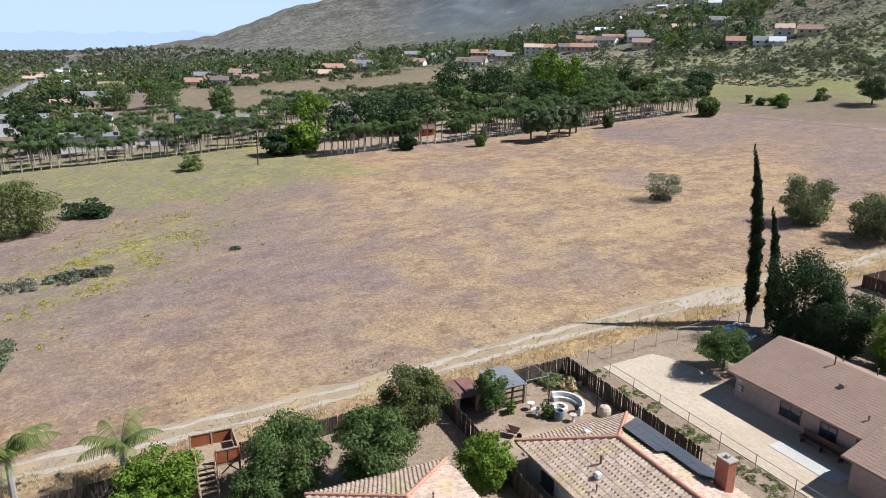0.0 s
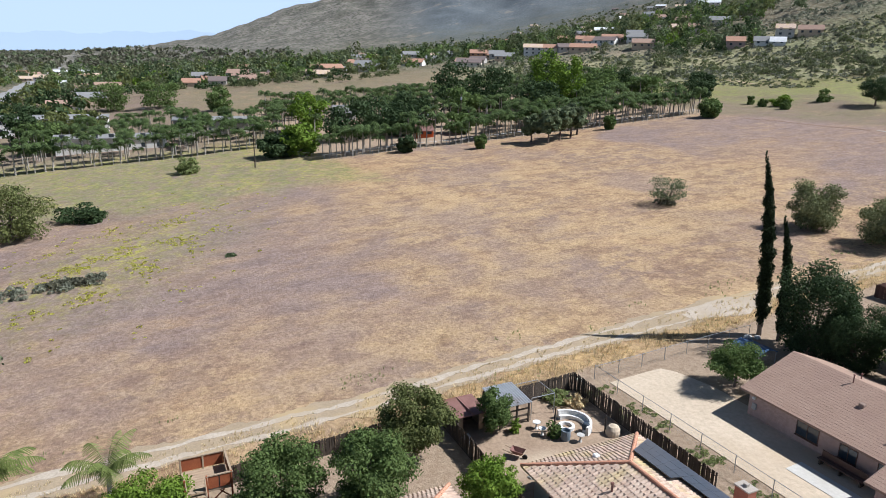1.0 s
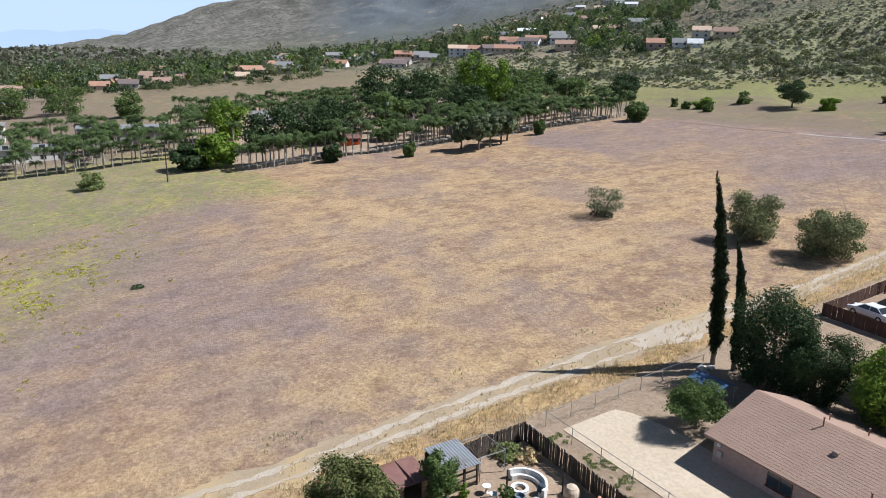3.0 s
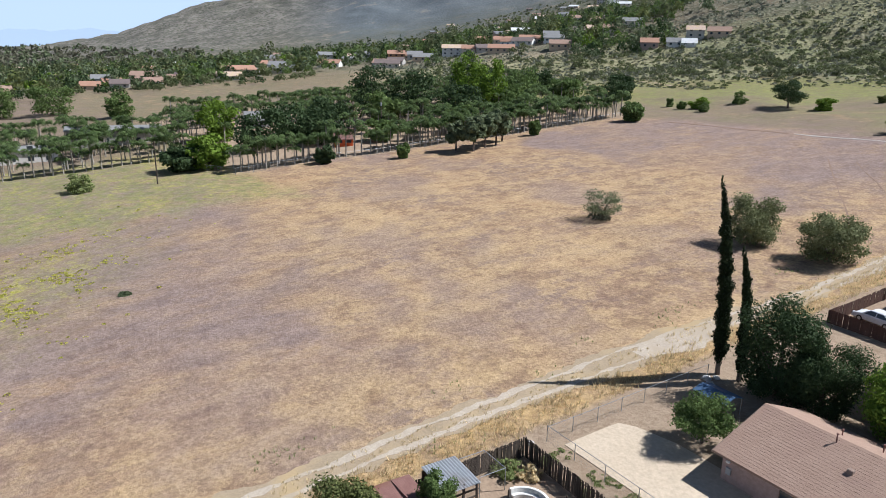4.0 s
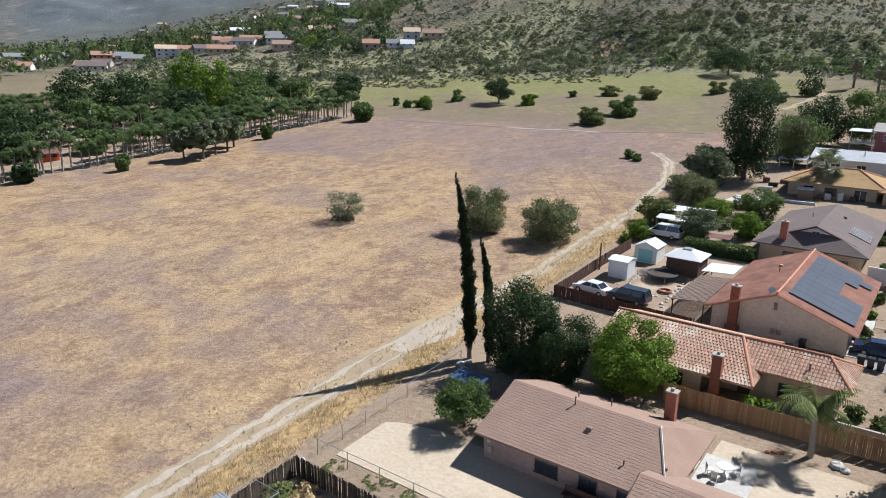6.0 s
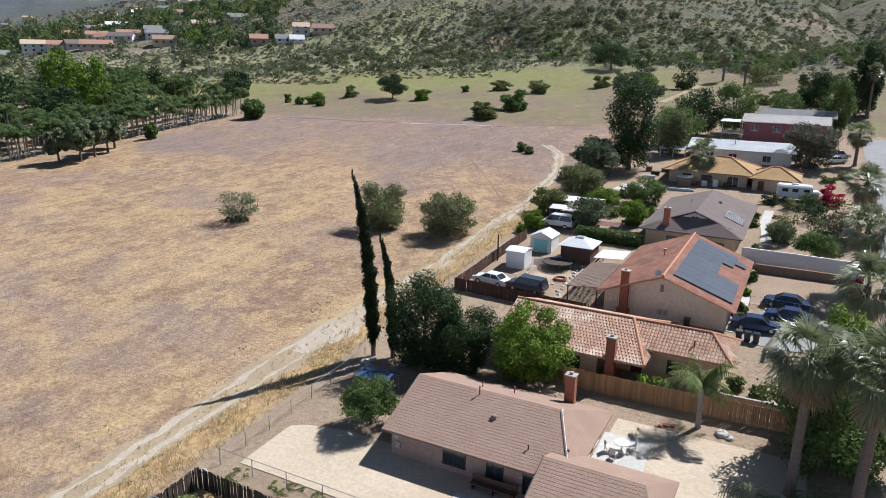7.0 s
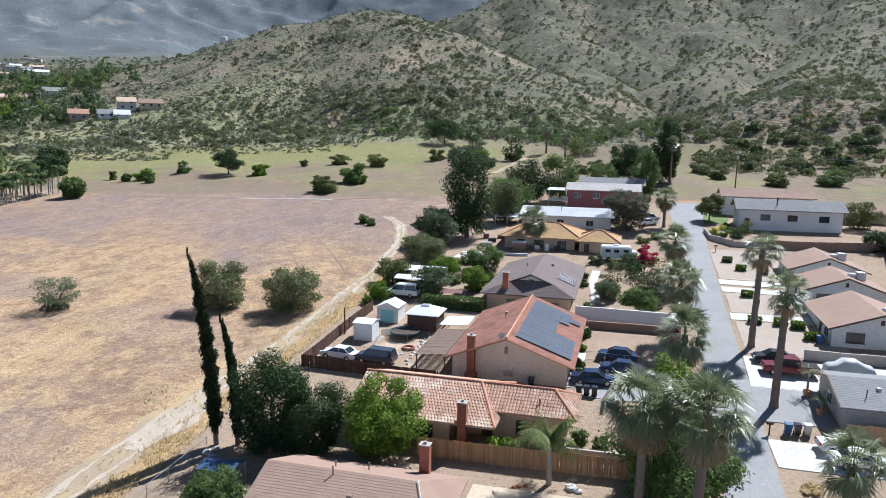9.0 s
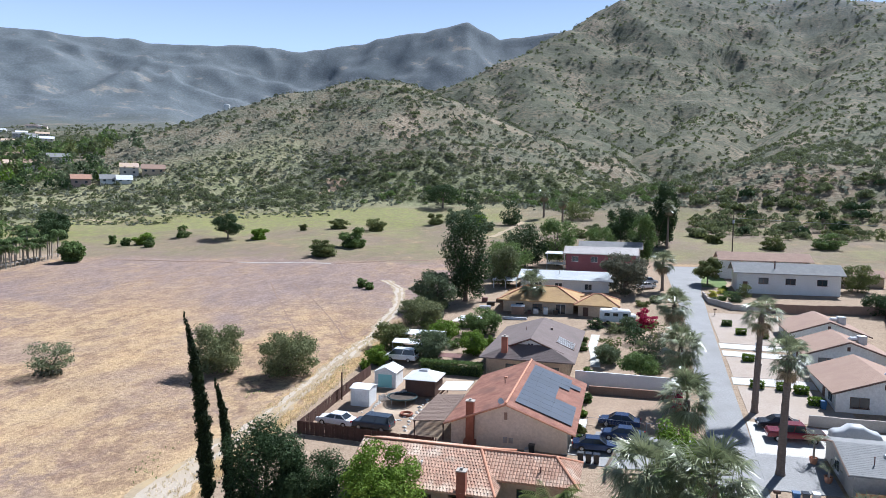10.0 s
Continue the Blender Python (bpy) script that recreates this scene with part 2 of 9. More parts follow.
def land(x, y):
    """Height of the ground."""
    x, y = np.asarray(x, float), np.asarray(y, float)
    r, az = np.hypot(x, y), np.degrees(np.arctan2(-x, y))
    z = plain(x, y)
    far = smooth(250, 370, r)
    z = z + np.interp(az, (-180, 28, 36, 45, 52, 61, 70, 80, 90, 180), (0, 0, .10, .11, .075, .035, .025, .012, 0, 0)) * np.clip(r - 400, 0, 900) ** 1.0
    # far ridge
    crest = 7 * waves(x, y, 330, 11) + 4 * waves(x, y, 110, 13) + 30 + 2700 * np.tan(np.radians(np.interp(az, CREST_AZ, CREST_EL)))
    foot = np.interp(az, (-180, 18, 36, 46, 68, 80, 92, 180), (1700, 1600, 1250, 1250, 1250, 1350, 1700, 1700))
    k = np.clip((r - foot) / (2700 - foot), 0, 1)
    wx, wy = x + 120 * waves(x, y, 700, 14), y + 120 * waves(x, y, 640, 15)
    gully = .50 * np.abs(waves(wx, wy, 620, 5)) + .24 * np.abs(waves(wx, wy, 300, 6)) + .10 * np.abs(waves(x, y, 150, 16))
    ridge = (crest - z) * (k ** 1.25) * (1 - gully * .27 * np.sin(np.pi * k) ** .7) * (1 - .7 * smooth(2700, 4200, r))
    # hills: the highest of the crest lines' flanks
    wob = 1 + .07 * waves(x, y, 150, 7) + .03 * waves(x, y, 50, 8)
    ux, uy = x[..., None] - SEG[:, 0], y[..., None] - SEG[:, 1]
    k2 = np.clip((ux * SEG[:, 3] + uy * SEG[:, 4]) / SEG[:, 6], 0, 1)
    d = np.hypot(ux - k2 * SEG[:, 3], uy - k2 * SEG[:, 4])
    d = np.sqrt(d * d + 900) - 30
    tent = (SEG[:, 2] + k2 * SEG[:, 5] - SEG[:, 7] * d * wob[..., None]).max(-1)
    tent = tent + 9 * (.32 - np.abs(waves(x, y, 150, 12))) * smooth(50, 140, tent - z) + (1.1 * waves(x, y, 70, 9) + .35 * waves(x, y, 24, 10)) * smooth(0, 60, tent - z)
    rise = tent - z
    front = np.where(rise > 12, rise, 12 * np.exp(np.clip((rise - 12) / 12, -12, 0))) * far
    near = smooth(120, 330, r)
    return z + np.maximum(np.maximum(ridge, 0), front) + near * .8 * waves(x, y, 60, 3) + .12 * smooth(35, 70, r) * waves(x, y, 22, 2)


def ground_z(x, y):
    return float(land(x, y))


# ---- building helpers ----
class Shape:
    """Collects vertices and faces of one mesh."""

    def __init__(self):
        self.v, self.f = [], []

    def add(self, v, f):
        k = len(self.v)
        self.v += [tuple(p) for p in v]
        self.f += [tuple(i + k for i in q) for q in f]
        return self

    def box(self, x0, x1, y0, y1, z0, z1, b=0.0):
        """A box, its upright and top edges chamfered by b."""
        if b <= 0:
            return self.add([(x0, y0, z0), (x1, y0, z0), (x1, y1, z0), (x0, y1, z0), (x0, y0, z1), (x1, y0, z1), (x1, y1, z1), (x0, y1, z1)],
                            [(3, 2, 1, 0), (4, 5, 6, 7), (0, 1, 5, 4), (1, 2, 6, 5), (2, 3, 7, 6), (3, 0, 4, 7)])
        ring = [(x0 + b, y0), (x1 - b, y0), (x1, y0 + b), (x1, y1 - b), (x1 - b, y1), (x0 + b, y1), (x0, y1 - b), (x0, y0 + b)]
        inner = [(min(max(x, x0 + b), x1 - b), min(max(y, y0 + b), y1 - b)) for x, y in ring]
        v = [(x, y, z0) for x, y in ring] + [(x, y, z1 - b) for x, y in ring] + [(x, y, z1) for x, y in inner]
        f = [tuple(range(7, -1, -1))] + [(i, (i + 1) % 8, 8 + (i + 1) % 8, 8 + i) for i in range(8)]
        f += [(8 + i, 8 + (i + 1) % 8, 16 + (i + 1) % 8, 16 + i) for i in range(8)] + [tuple(range(16, 24))]
        return self.add(v, f)

    def tube(self, pts, radii, sides=8, cap=True):
        pts = [Vector(p) for p in pts]
        v, f = [], []
        for i, p in enumerate(pts):
            d = (pts[min(i + 1, len(pts) - 1)] - pts[max(i - 1, 0)])
            d = d.normalized() if d.length > 1e-9 else Vector((0, 0, 1))
            a = d.cross(Vector((0, 0, 1)) if abs(d.z) < .9 else Vector((1, 0, 0))).normalized()
            b = d.cross(a)
            for k in range(sides):
                t = 2 * math.pi * k / sides
                v.append(p + (a * math.cos(t) + b * math.sin(t)) * radii[i])
        n = len(pts)
        for i in range(n - 1):
            for k in range(sides):
                f.append((i * sides + k, i * sides + (k + 1) % sides, (i + 1) * sides + (k + 1) % sides, (i + 1) * sides + k))
        if cap:
            f += [tuple(range(sides - 1, -1, -1)), tuple((n - 1) * sides + k for k in range(sides))]
        return self.add(v, f)

    def slab(self, poly, thick):
        """A flat polygon with thickness below it."""
        n = len(poly)
        low = [(p[0], p[1], p[2] - thick) for p in poly]
        return self.add(list(poly) + low, [tuple(range(n)), tuple(range(2 * n - 1, n - 1, -1))] + [(i, i + n, (i + 1) % n + n, (i + 1) % n) for i in range(n)])

    def lathe(self, profile, sides=16, at=(0, 0, 0)):
        v = [(at[0] + r * math.cos(2 * math.pi * k / sides), at[1] + r * math.sin(2 * math.pi * k / sides), at[2] + z) for r, z in profile for k in range(sides)]
        f = [(i * sides + k, i * sides + (k + 1) % sides, (i + 1) * sides + (k + 1) % sides, (i + 1) * sides + k) for i in range(len(profile) - 1) for k in range(sides)]
        f += [tuple(range(sides - 1, -1, -1)), tuple((len(profile) - 1) * sides + k for k in range(sides))]
        return self.add(v, f)

    def turned(self, m):
        self.v = [tuple(m @ Vector(p)) for p in self.v]
        return self

    def mesh(self, name, material, smooth_faces=False):
        me = bpy.data.meshes.new(name)
        me.from_pydata(self.v, [], self.f)
        me.materials.append(material)
        if smooth_faces:
            me.shade_smooth()
        return me


def part(name, shape, material, parent=None, label="", smooth_faces=False):
    me = shape.mesh(name, material, smooth_faces) if isinstance(shape, Shape) else shape
    ob = new(name, me)
    ob.parent = parent
    return tagged(ob, label)


def thing(name, x, y, z, label, category, group="", rz=0.0, kind=""):
    ob = new(name)
    ob.matrix_basis = pose(x, y, z, 0, 0, rz)
    return tagged(ob, label, category, group, kind)


def quads(name, v, material):
    """A mesh of loose four-cornered leaves from an array (n, 4, 3)."""
    v = np.asarray(v, np.float32).reshape(-1, 3)
    n = len(v) // 4
    me = bpy.data.meshes.new(name)
    me.vertices.add(len(v))
    me.vertices.foreach_set("co", v.ravel())
    me.loops.add(len(v))
    me.loops.foreach_set("vertex_index", np.arange(len(v), dtype=np.int32))
    me.polygons.add(n)
    me.polygons.foreach_set("loop_start", np.arange(0, len(v), 4, dtype=np.int32))
    me.update(calc_edges=True)
    me.materials.append(material)
    return me


def leaf_cloud(blobs, n, size, seed, hollow=.55, droop=0.0, long=1.5):
    """Leaves on and in a set of ellipsoids (x, y, z, rx, ry, rz), as an array of quads."""
    rng = np.random.RandomState(seed)
    blobs = np.array(blobs, float)
    w = (blobs[:, 3] * blobs[:, 4] + blobs[:, 5] * blobs[:, 3])
    pick = rng.choice(len(blobs), n, p=w / w.sum())
    d = rng.normal(size=(n, 3))
    d /= np.linalg.norm(d, axis=1)[:, None]
    r = hollow + (1 - hollow) * rng.rand(n) ** .6
    r *= 1 + .16 * rng.normal(size=n)
    c = blobs[pick, :3] + d * blobs[pick, 3:] * r[:, None]
    nrm = d * 1.0 + rng.normal(size=(n, 3)) * .55 + np.array([0, 0, .25])
    nrm /= np.linalg.norm(nrm, axis=1)[:, None]
    a = np.cross(nrm, rng.normal(size=(n, 3)))
    a[:, 2] -= droop
    a /= np.linalg.norm(a, axis=1)[:, None]
    b = np.cross(nrm, a)
    s = size * (.6 + .8 * rng.rand(n))[:, None]
    a, b = a * s * long * .5, b * s * .5
    return np.stack([c - a, c + b - a * .1, c + a, c - b - a * .1], 1)


def crown_blobs(w, h, z, count, seed, squash=1.0):
    """Sub-clumps of a crown of width w and height h with its base at z."""
    rng = np.random.RandomState(seed)
    out = [(0, 0, z + h * .46, w * .27, w * .27, h * .30)]
    for i in range(count):
        a, e = 2.4 * i + rng.uniform(-.6, .6), rng.uniform(-.75, .97)
        k = math.sqrt(max(0, 1 - e * e)) ** .8 * rng.uniform(.52, .90) * (1 - .18 * max(0, -e))
        s = rng.uniform(.10, .20)
        out.append((math.cos(a) * k * w * .5, math.sin(a) * k * w * .5, z + h * (.48 + (.42 + rng.uniform(-.04, .08)) * e), w * s, w * s, h * s * .85 * squash))
    return out


def tree(x, y, h, w, leaf, label, seed, trunk=.25, clear=.25, n=2600, size=.3, count=14, name="tree", group="", lean=(0, 0), category="tree", bark=None, droop=0.0, sink=.05):
    """A tapered trunk with limbs that reach into a crown of many clumps of leaves."""
    rng = np.random.RandomState(seed)
    t = thing(name, x, y, ground_z(x, y) - sink, label, category, group)
    blobs = crown_blobs(w, h * (1 - clear), h * clear, count, seed)
    if clear <= .1:
        low = [(math.cos(i * .785) * w * rng.uniform(.16, .30), math.sin(i * .785) * w * rng.uniform(.16, .30), h * rng.uniform(.10, .22), w * .12, w * .12, h * .11) for i in range(8)]
        blobs += low
    blobs = [(b[0] + lean[0] * b[2] / h, b[1] + lean[1] * b[2] / h, *b[2:]) for b in blobs]
    s = Shape()
    fork = h * (clear + .12)
    s.tube([(0, 0, 0), (lean[0] * .1, lean[1] * .1, fork * .5), (lean[0] * .25, lean[1] * .25, fork)], [trunk, trunk * .75, trunk * .6], 8)
    for b in blobs[1:9]:
        mid = Vector((b[0] * .45 + lean[0] * .2, b[1] * .45 + lean[1] * .2, fork + (b[2] - fork) * .45))
        s.tube([(lean[0] * .25, lean[1] * .25, fork * .92), mid, b[:3]], [trunk * .45, trunk * .28, trunk * .08], 5)
    part("trunk", s, bark or BARK, t)
    part("crown", quads("crown", leaf_cloud(blobs, n, size, seed + 1, droop=droop), leaf), None, t)
    return t


def shrub(x, y, h, w, leaf, label, seed, n=1500, size=.17, name="shrub", group="", category="shrub"):
    t = thing(name, x, y, ground_z(x, y) - .05, label, category, group)
    s = Shape()
    blobs = crown_blobs(w, h * .98, 0, 13, seed)
    blobs += [(math.cos(i * 1.05) * w * .24, math.sin(i * 1.05) * w * .24, h * .15, w * .17, w * .17, h * .15) for i in range(6)]
    for b in blobs[1:7]:
        s.tube([(0, 0, 0), (b[0] * .6, b[1] * .6, b[2] * .6), b[:3]], [.06, .04, .015], 5)
    part("stem", s, BARK, t)
    part("foliage", quads("foliage", leaf_cloud(blobs, n, size, seed), leaf), None, t)
    return t


def fan_leaf(out, base, ang, rise, length, rng, width=.5, droop=1.0):
    """One palm fan on its stalk: narrow blades spread from the stalk's tip, with drooping ends."""
    d = np.array([math.cos(ang), math.sin(ang), 0.0])
    side = np.array([-math.sin(ang), math.cos(ang), 0.0])
    up = np.array([0, 0, 1.0])
    ax = d * math.cos(rise) + up * math.sin(rise)
    nrm = -d * math.sin(rise) + up * math.cos(rise)
    base = np.array(base, float)
    hub = base + ax * length * .56
    out.append([base + side * .04, hub + side * .03, hub - side * .03, base - side * .04])
    for k in np.linspace(-1, 1, 21):
        a = k * 1.45 + rng.uniform(-.05, .05)
        dirn = ax * math.cos(a) + side * math.sin(a)
        mid = hub + dirn * length * .26 + nrm * .05
        tip = hub + dirn * length * rng.uniform(.40, .60) - up * length * rng.uniform(.06, .34) * droop
        wd = np.cross(dirn, nrm) * width * .043
        out.append([hub, mid + wd, tip, mid - wd])
    return out


def fan_palm(x, y, h, r, label, seed, trunk=.32, lean=(0, 0), fronds=64, skirt=34, group="fan palms along the street"):
    """A tall fan palm: ringed trunk, green crown, skirt of dead fans."""
    rng = np.random.RandomState(seed)
    t = thing("fan_palm", x, y, ground_z(x, y) - .05, label, "palm tree", group)
    s = Shape()
    n = max(10, int(h / .45))
    pts = [(lean[0] * (i / n) ** 1.3, lean[1] * (i / n) ** 1.3, h * i / n) for i in range(n + 1)]
    rad = [trunk * (1.35 if i == 0 else 1.0 - .25 * i / n) * (1.06 if i % 2 else .97) for i in range(n + 1)]
    s.tube(pts, rad, 10)
    part("trunk", s, PALM_BARK, t)
    top = np.array([lean[0], lean[1], h])
    live, dead = [], []
    for i in range(fronds):
        e = rng.uniform(-.85, 1.45)
        fan_leaf(live, top + [0, 0, rng.uniform(-.3, .4)], i * 2.4 + rng.uniform(-.4, .4), e, r * rng.uniform(.72, 1.12), rng, r * .36, rng.uniform(.5, 1.1))
    for i in range(skirt):
        fan_leaf(dead, top + [0, 0, rng.uniform(-1.0, -.2)], i * 2.4, rng.uniform(-1.35, -.7), r * rng.uniform(.6, .85), rng, r * .3, .5)
    part("crown", quads("crown", live, FROND), None, t)
    part("skirt", quads("skirt", dead, FROND_DEAD), None, t, "dry straw-coloured hanging fronds")
    return t


def feather(out, base, ang, rise, length, rng, leaflets=16, hang=.55, width=.09, curl=1.43):
    """One feather frond: an arching rib with drooping leaflets on both sides."""
    d = np.array([math.cos(ang), math.sin(ang), 0.0])
    side = np.array([-math.sin(ang), math.cos(ang), 0.0])
    base = np.array(base, float)
    prev = base
    for i in range(1, leaflets + 1):
        k = i / leaflets
        e = rise - curl * k * k
        p = prev + (d * math.cos(e) + np.array([0, 0, math.sin(e)])) * length / leaflets
        out.append([prev + side * .02, p + side * .015, p - side * .015, prev - side * .02])
        w = length * .26 * math.sin(math.pi * min(1, .12 + k * .86)) + .05
        for sg in (-1, 1):
            tip = p + side * sg * w * .8 + d * w * .35 - np.array([0, 0, w * hang * rng.uniform(.7, 1.3)])
            q = d * width * length * .35
            out.append([p - q * .5, p + q * .5, tip + q * .2, tip - q * .2])
        prev = p
    return out


def feather_palm_mesh(seed, h, r, fronds=16, leaflets=10, trunk=.16, width=.09, curl=1.43, low=.1):
    rng = np.random.RandomState(seed)
    s = Shape()
    n = 7
    bend = rng.uniform(-.15, .15, 2)
    pts = [(bend[0] * (i / n) ** 2 * 2, bend[1] * (i / n) ** 2 * 2, h * i / n) for i in range(n + 1)]
    s.tube(pts, [trunk * (1.25 - .35 * i / n) for i in range(n + 1)], 7)
    live = []
    for i in range(fronds):
        feather(live, (pts[-1][0], pts[-1][1], h - .05), i * 2.4 + rng.uniform(-.3, .3), rng.uniform(low, 1.3), r * rng.uniform(.85, 1.15), rng, leaflets, .55, width, curl)
    return s, live


def feather_palm(x, y, h, r, label, seed, fronds=16, leaflets=10, trunk=.16, name="feather_palm", group="", bark=None, leaf=None):
    t = thing(name, x, y, ground_z(x, y) - .05, label, "palm tree", group)
    s, live = feather_palm_mesh(seed, h, r, fronds, leaflets, trunk)
    part("trunk", s, bark or PALM_PALE, t)
    part("crown", quads("crown", live, leaf or FROND_DEEP), None, t)
    return t


# ---- the ground: one sheet from under the houses to the far ridge ----
def ground():
    az = np.radians(np.concatenate([np.arange(-180, -45, 3.0), np.arange(-45, 115, .28), np.arange(115, 180, 3.0)]))
    rs = [2.0]
    while rs[-1] < 4600:
        rs.append(rs[-1] + max(.8, min(.0135 * rs[-1], 24)))
    rs = np.array(rs)
    R, A = np.meshgrid(rs, az, indexing="ij")
    X, Y = -np.sin(A) * R, np.cos(A) * R
    Z = land(X, Y)
    na, nr = len(az), len(rs)
    co = np.stack([X, Y, Z], -1).reshape(-1, 3)
    i = np.arange(nr - 1)[:, None] * na
    j = np.arange(na)[None, :]
    f = np.stack([i + j, i + na + j, i + na + (j + 1) % na, i + (j + 1) % na], -1).reshape(-1, 4)[:, ::-1]
    me = bpy.data.meshes.new("ground")
    me.vertices.add(len(co) + 1)
    me.vertices.foreach_set("co", np.vstack([co, [[0, 0, ground_z(0, 0)]]]).astype(np.float32).ravel())
    hub = np.stack([np.full(na, len(co)), np.arange(na), (np.arange(na) + 1) % na], -1)[:, ::-1]
    loops = np.concatenate([f.ravel(), hub.ravel()]).astype(np.int32)
    me.loops.add(len(loops))
    me.loops.foreach_set("vertex_index", loops)
    me.polygons.add(len(f) + na)
    me.polygons.foreach_set("loop_start", np.concatenate([np.arange(len(f)) * 4, len(f) * 4 + np.arange(na) * 3]).astype(np.int32))
    me.update(calc_edges=True)
    me.shade_smooth()
    # what grows where
    x, y = np.append(X.ravel(), 0), np.append(Y.ravel(), 0)
    r = np.hypot(x, y)
    w1, w2, w3 = waves(x, y, 45, 21), waves(x, y, 14, 22), waves(x, y, 90, 23)
    strip = smooth(-126, -140, x + 4 * w2 + 4 * w1) * smooth(52, 44, y + 3 * w2) * smooth(-215, -200, x)
    weeds = np.exp(-(((x + 101 + .9 * (y + 3)) / 17) ** 2 + ((y + 3) / 19) ** 2)) * .75
    meadow = smooth(270, 302, r + 8 * w1 + 6 * w2) * smooth(350, 338, r + 8 * w1) * (.35 + .65 * smooth(-.6, .4, w3 + .5 * w1 + .4 * w2 + .35)) * smooth(-40, -75, x) * 1.5 * smooth(170, 200, y) + .5 * smooth(185, 215, y) * smooth(330, 300, r) * smooth(-.1, .7, w1 + .5 * w2)
    green = np.clip(strip + weeds * .7 + meadow * 1.1, 0, 1)
    north = smooth(105, 145, y + 10 * w1) * smooth(200, 176, y + .12 * (x + 90) + 3 * w2) * smooth(-165, -140, x) + .8 * smooth(178, 182, y) * smooth(330, 300, r) * smooth(-.3, .5, w2 - .6 * w1)
    left = smooth(-45, -75, x + 12 * w1) * smooth(46, 16, y + 10 * w2)
    mauve = np.clip(north * .95 + left + .6 * smooth(.15, .8, w1 + .35 * w2), 0, 1)
    scrub = np.maximum(smooth(338, 356, r + 9 * w1 + 4 * w2), smooth(305, 325, r + 6 * w2) * smooth(-60, -20, x)) * 1.0
    scrub = np.maximum(scrub, .8 * smooth(292, 318, r + 12 * w2) * smooth(-225, -255, x))
    scrub = scrub * np.maximum(smooth(150, 200, y + 10 * w1 + .2 * np.minimum(x + 250, 0)), smooth(470, 560, r))
    pale = smooth(.1, .9, w3 * .6 + .5 * w2 + 1.3 * smooth(-215, -290, x) * smooth(395, 430, r) * smooth(900, 700, r))
    dry = smooth(180, 190, y - .22 * (x + 100) * (x < -100) + 3 * w2) * smooth(-50, -58, x - .5 * np.clip(y - 190, 0, 40)) + smooth(196, 206, y) * smooth(-60, -50, x)
    dry = np.clip(np.maximum(dry, smooth(-204, -214, x)), 0, 1)
    foot = .7 * smooth(340, 352, r) * smooth(440, 395, r + 12 * w2) * smooth(10, -20, x)
    bloom = np.exp(-(((x + 102 + .9 * (y + 3)) / 15) ** 2 + ((y + 4) / 15) ** 2)) + .8 * strip * smooth(-.2, .6, w2)
    straw = (.45 + .55 * smooth(-.3, .5, w1 + .6 * w2)) * smooth(-46, -58, x) * smooth(-128, -104, x + 8 * w1) * smooth(8, 34, y + 8 * w1) * smooth(128, 104, y + 8 * w2)
    straw = straw + smooth(-60, -50, x) * smooth(-10, 20, y) * smooth(112, 96, y)
    gold = smooth(-43.3, -42.6, x + .5 * w2) * smooth(-35.2, -36.6, x) * smooth(4, 20, y) * smooth(128, 110, y) + .5 * smooth(-58, -46, x) * smooth(-44, -46, x) * smooth(.1, .8, w2)
    lot = smooth(-38.3, -37.6, x + .3 * w2) * smooth(200, 185, y + 4 * w1) * smooth(90, 70, x)
    grove = smooth(-160.5, -162, x) * smooth(44, 48, y) * smooth(178, 172, y) * smooth(-300, -290, x)
    lot = np.maximum(lot, grove)
    # far ridge by distance, where the colour carries a haze tint
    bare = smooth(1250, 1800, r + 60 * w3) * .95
    upper = smooth(480, 760, r + 30 * w3)
    slope = smooth(-185, -215, x - .0 * y) * smooth(308, 330, r + 8 * w1) * smooth(500, 455, r + 10 * w2) * smooth(150, 190, y) + .7 * smooth(322, 342, r + 9 * w1) * smooth(382, 360, r + 8 * w2) * smooth(-40, -70, x) * smooth(-230, -200, x)
    knoll = np.exp(-(((x - 68) / 42) ** 2 + ((y - 336) / 24) ** 2)) * smooth(-.6, .3, w2)
    west = smooth(64, 72, np.degrees(np.arctan2(-x, y)))
    for key, cols in (("zone", (green, mauve, scrub)), ("zone2", (np.clip(gold, 0, 1), lot, bare)), ("zone3", (pale, dry, foot)), ("zone5", (upper, np.clip(slope, 0, 1), knoll)), ("zone4", (west, np.clip(bloom, 0, 1), np.clip(straw, 0, 1)))):
        at = me.color_attributes.new(key, "FLOAT_COLOR", "POINT")
        at.data.foreach_set("color", np.stack([*cols, np.ones_like(x)], -1).astype(np.float32).ravel())
    m = bpy.data.materials.new("land")
    m.use_nodes = True
    t = m.node_tree
    p = t.nodes["Principled BSDF"]
    p.inputs["Roughness"].default_value, p.inputs["Specular IOR Level"].default_value = .95, .1
    geo = t.nodes.new("ShaderNodeNewGeometry")

    def grain(scale, detail, lo, hi, stretch=(1, 1, 1), rot=0.0):
        mp = t.nodes.new("ShaderNodeMapping")
        mp.inputs["Scale"].default_value, mp.inputs["Rotation"].default_value = stretch, (0, 0, rot)
        t.links.new(geo.outputs["Position"], mp.inputs[0])
        n = t.nodes.new("ShaderNodeTexNoise")
        n.inputs["Scale"].default_value, n.inputs["Detail"].default_value = scale, detail
        n.inputs["Roughness"].default_value = .72 if detail > 7 else .55
        t.links.new(mp.outputs[0], n.inputs["Vector"])
        q = t.nodes.new("ShaderNodeMapRange")
        q.inputs[1].default_value, q.inputs[2].default_value = lo, hi
        t.links.new(n.outputs[0], q.inputs[0])
        return q.outputs[0]

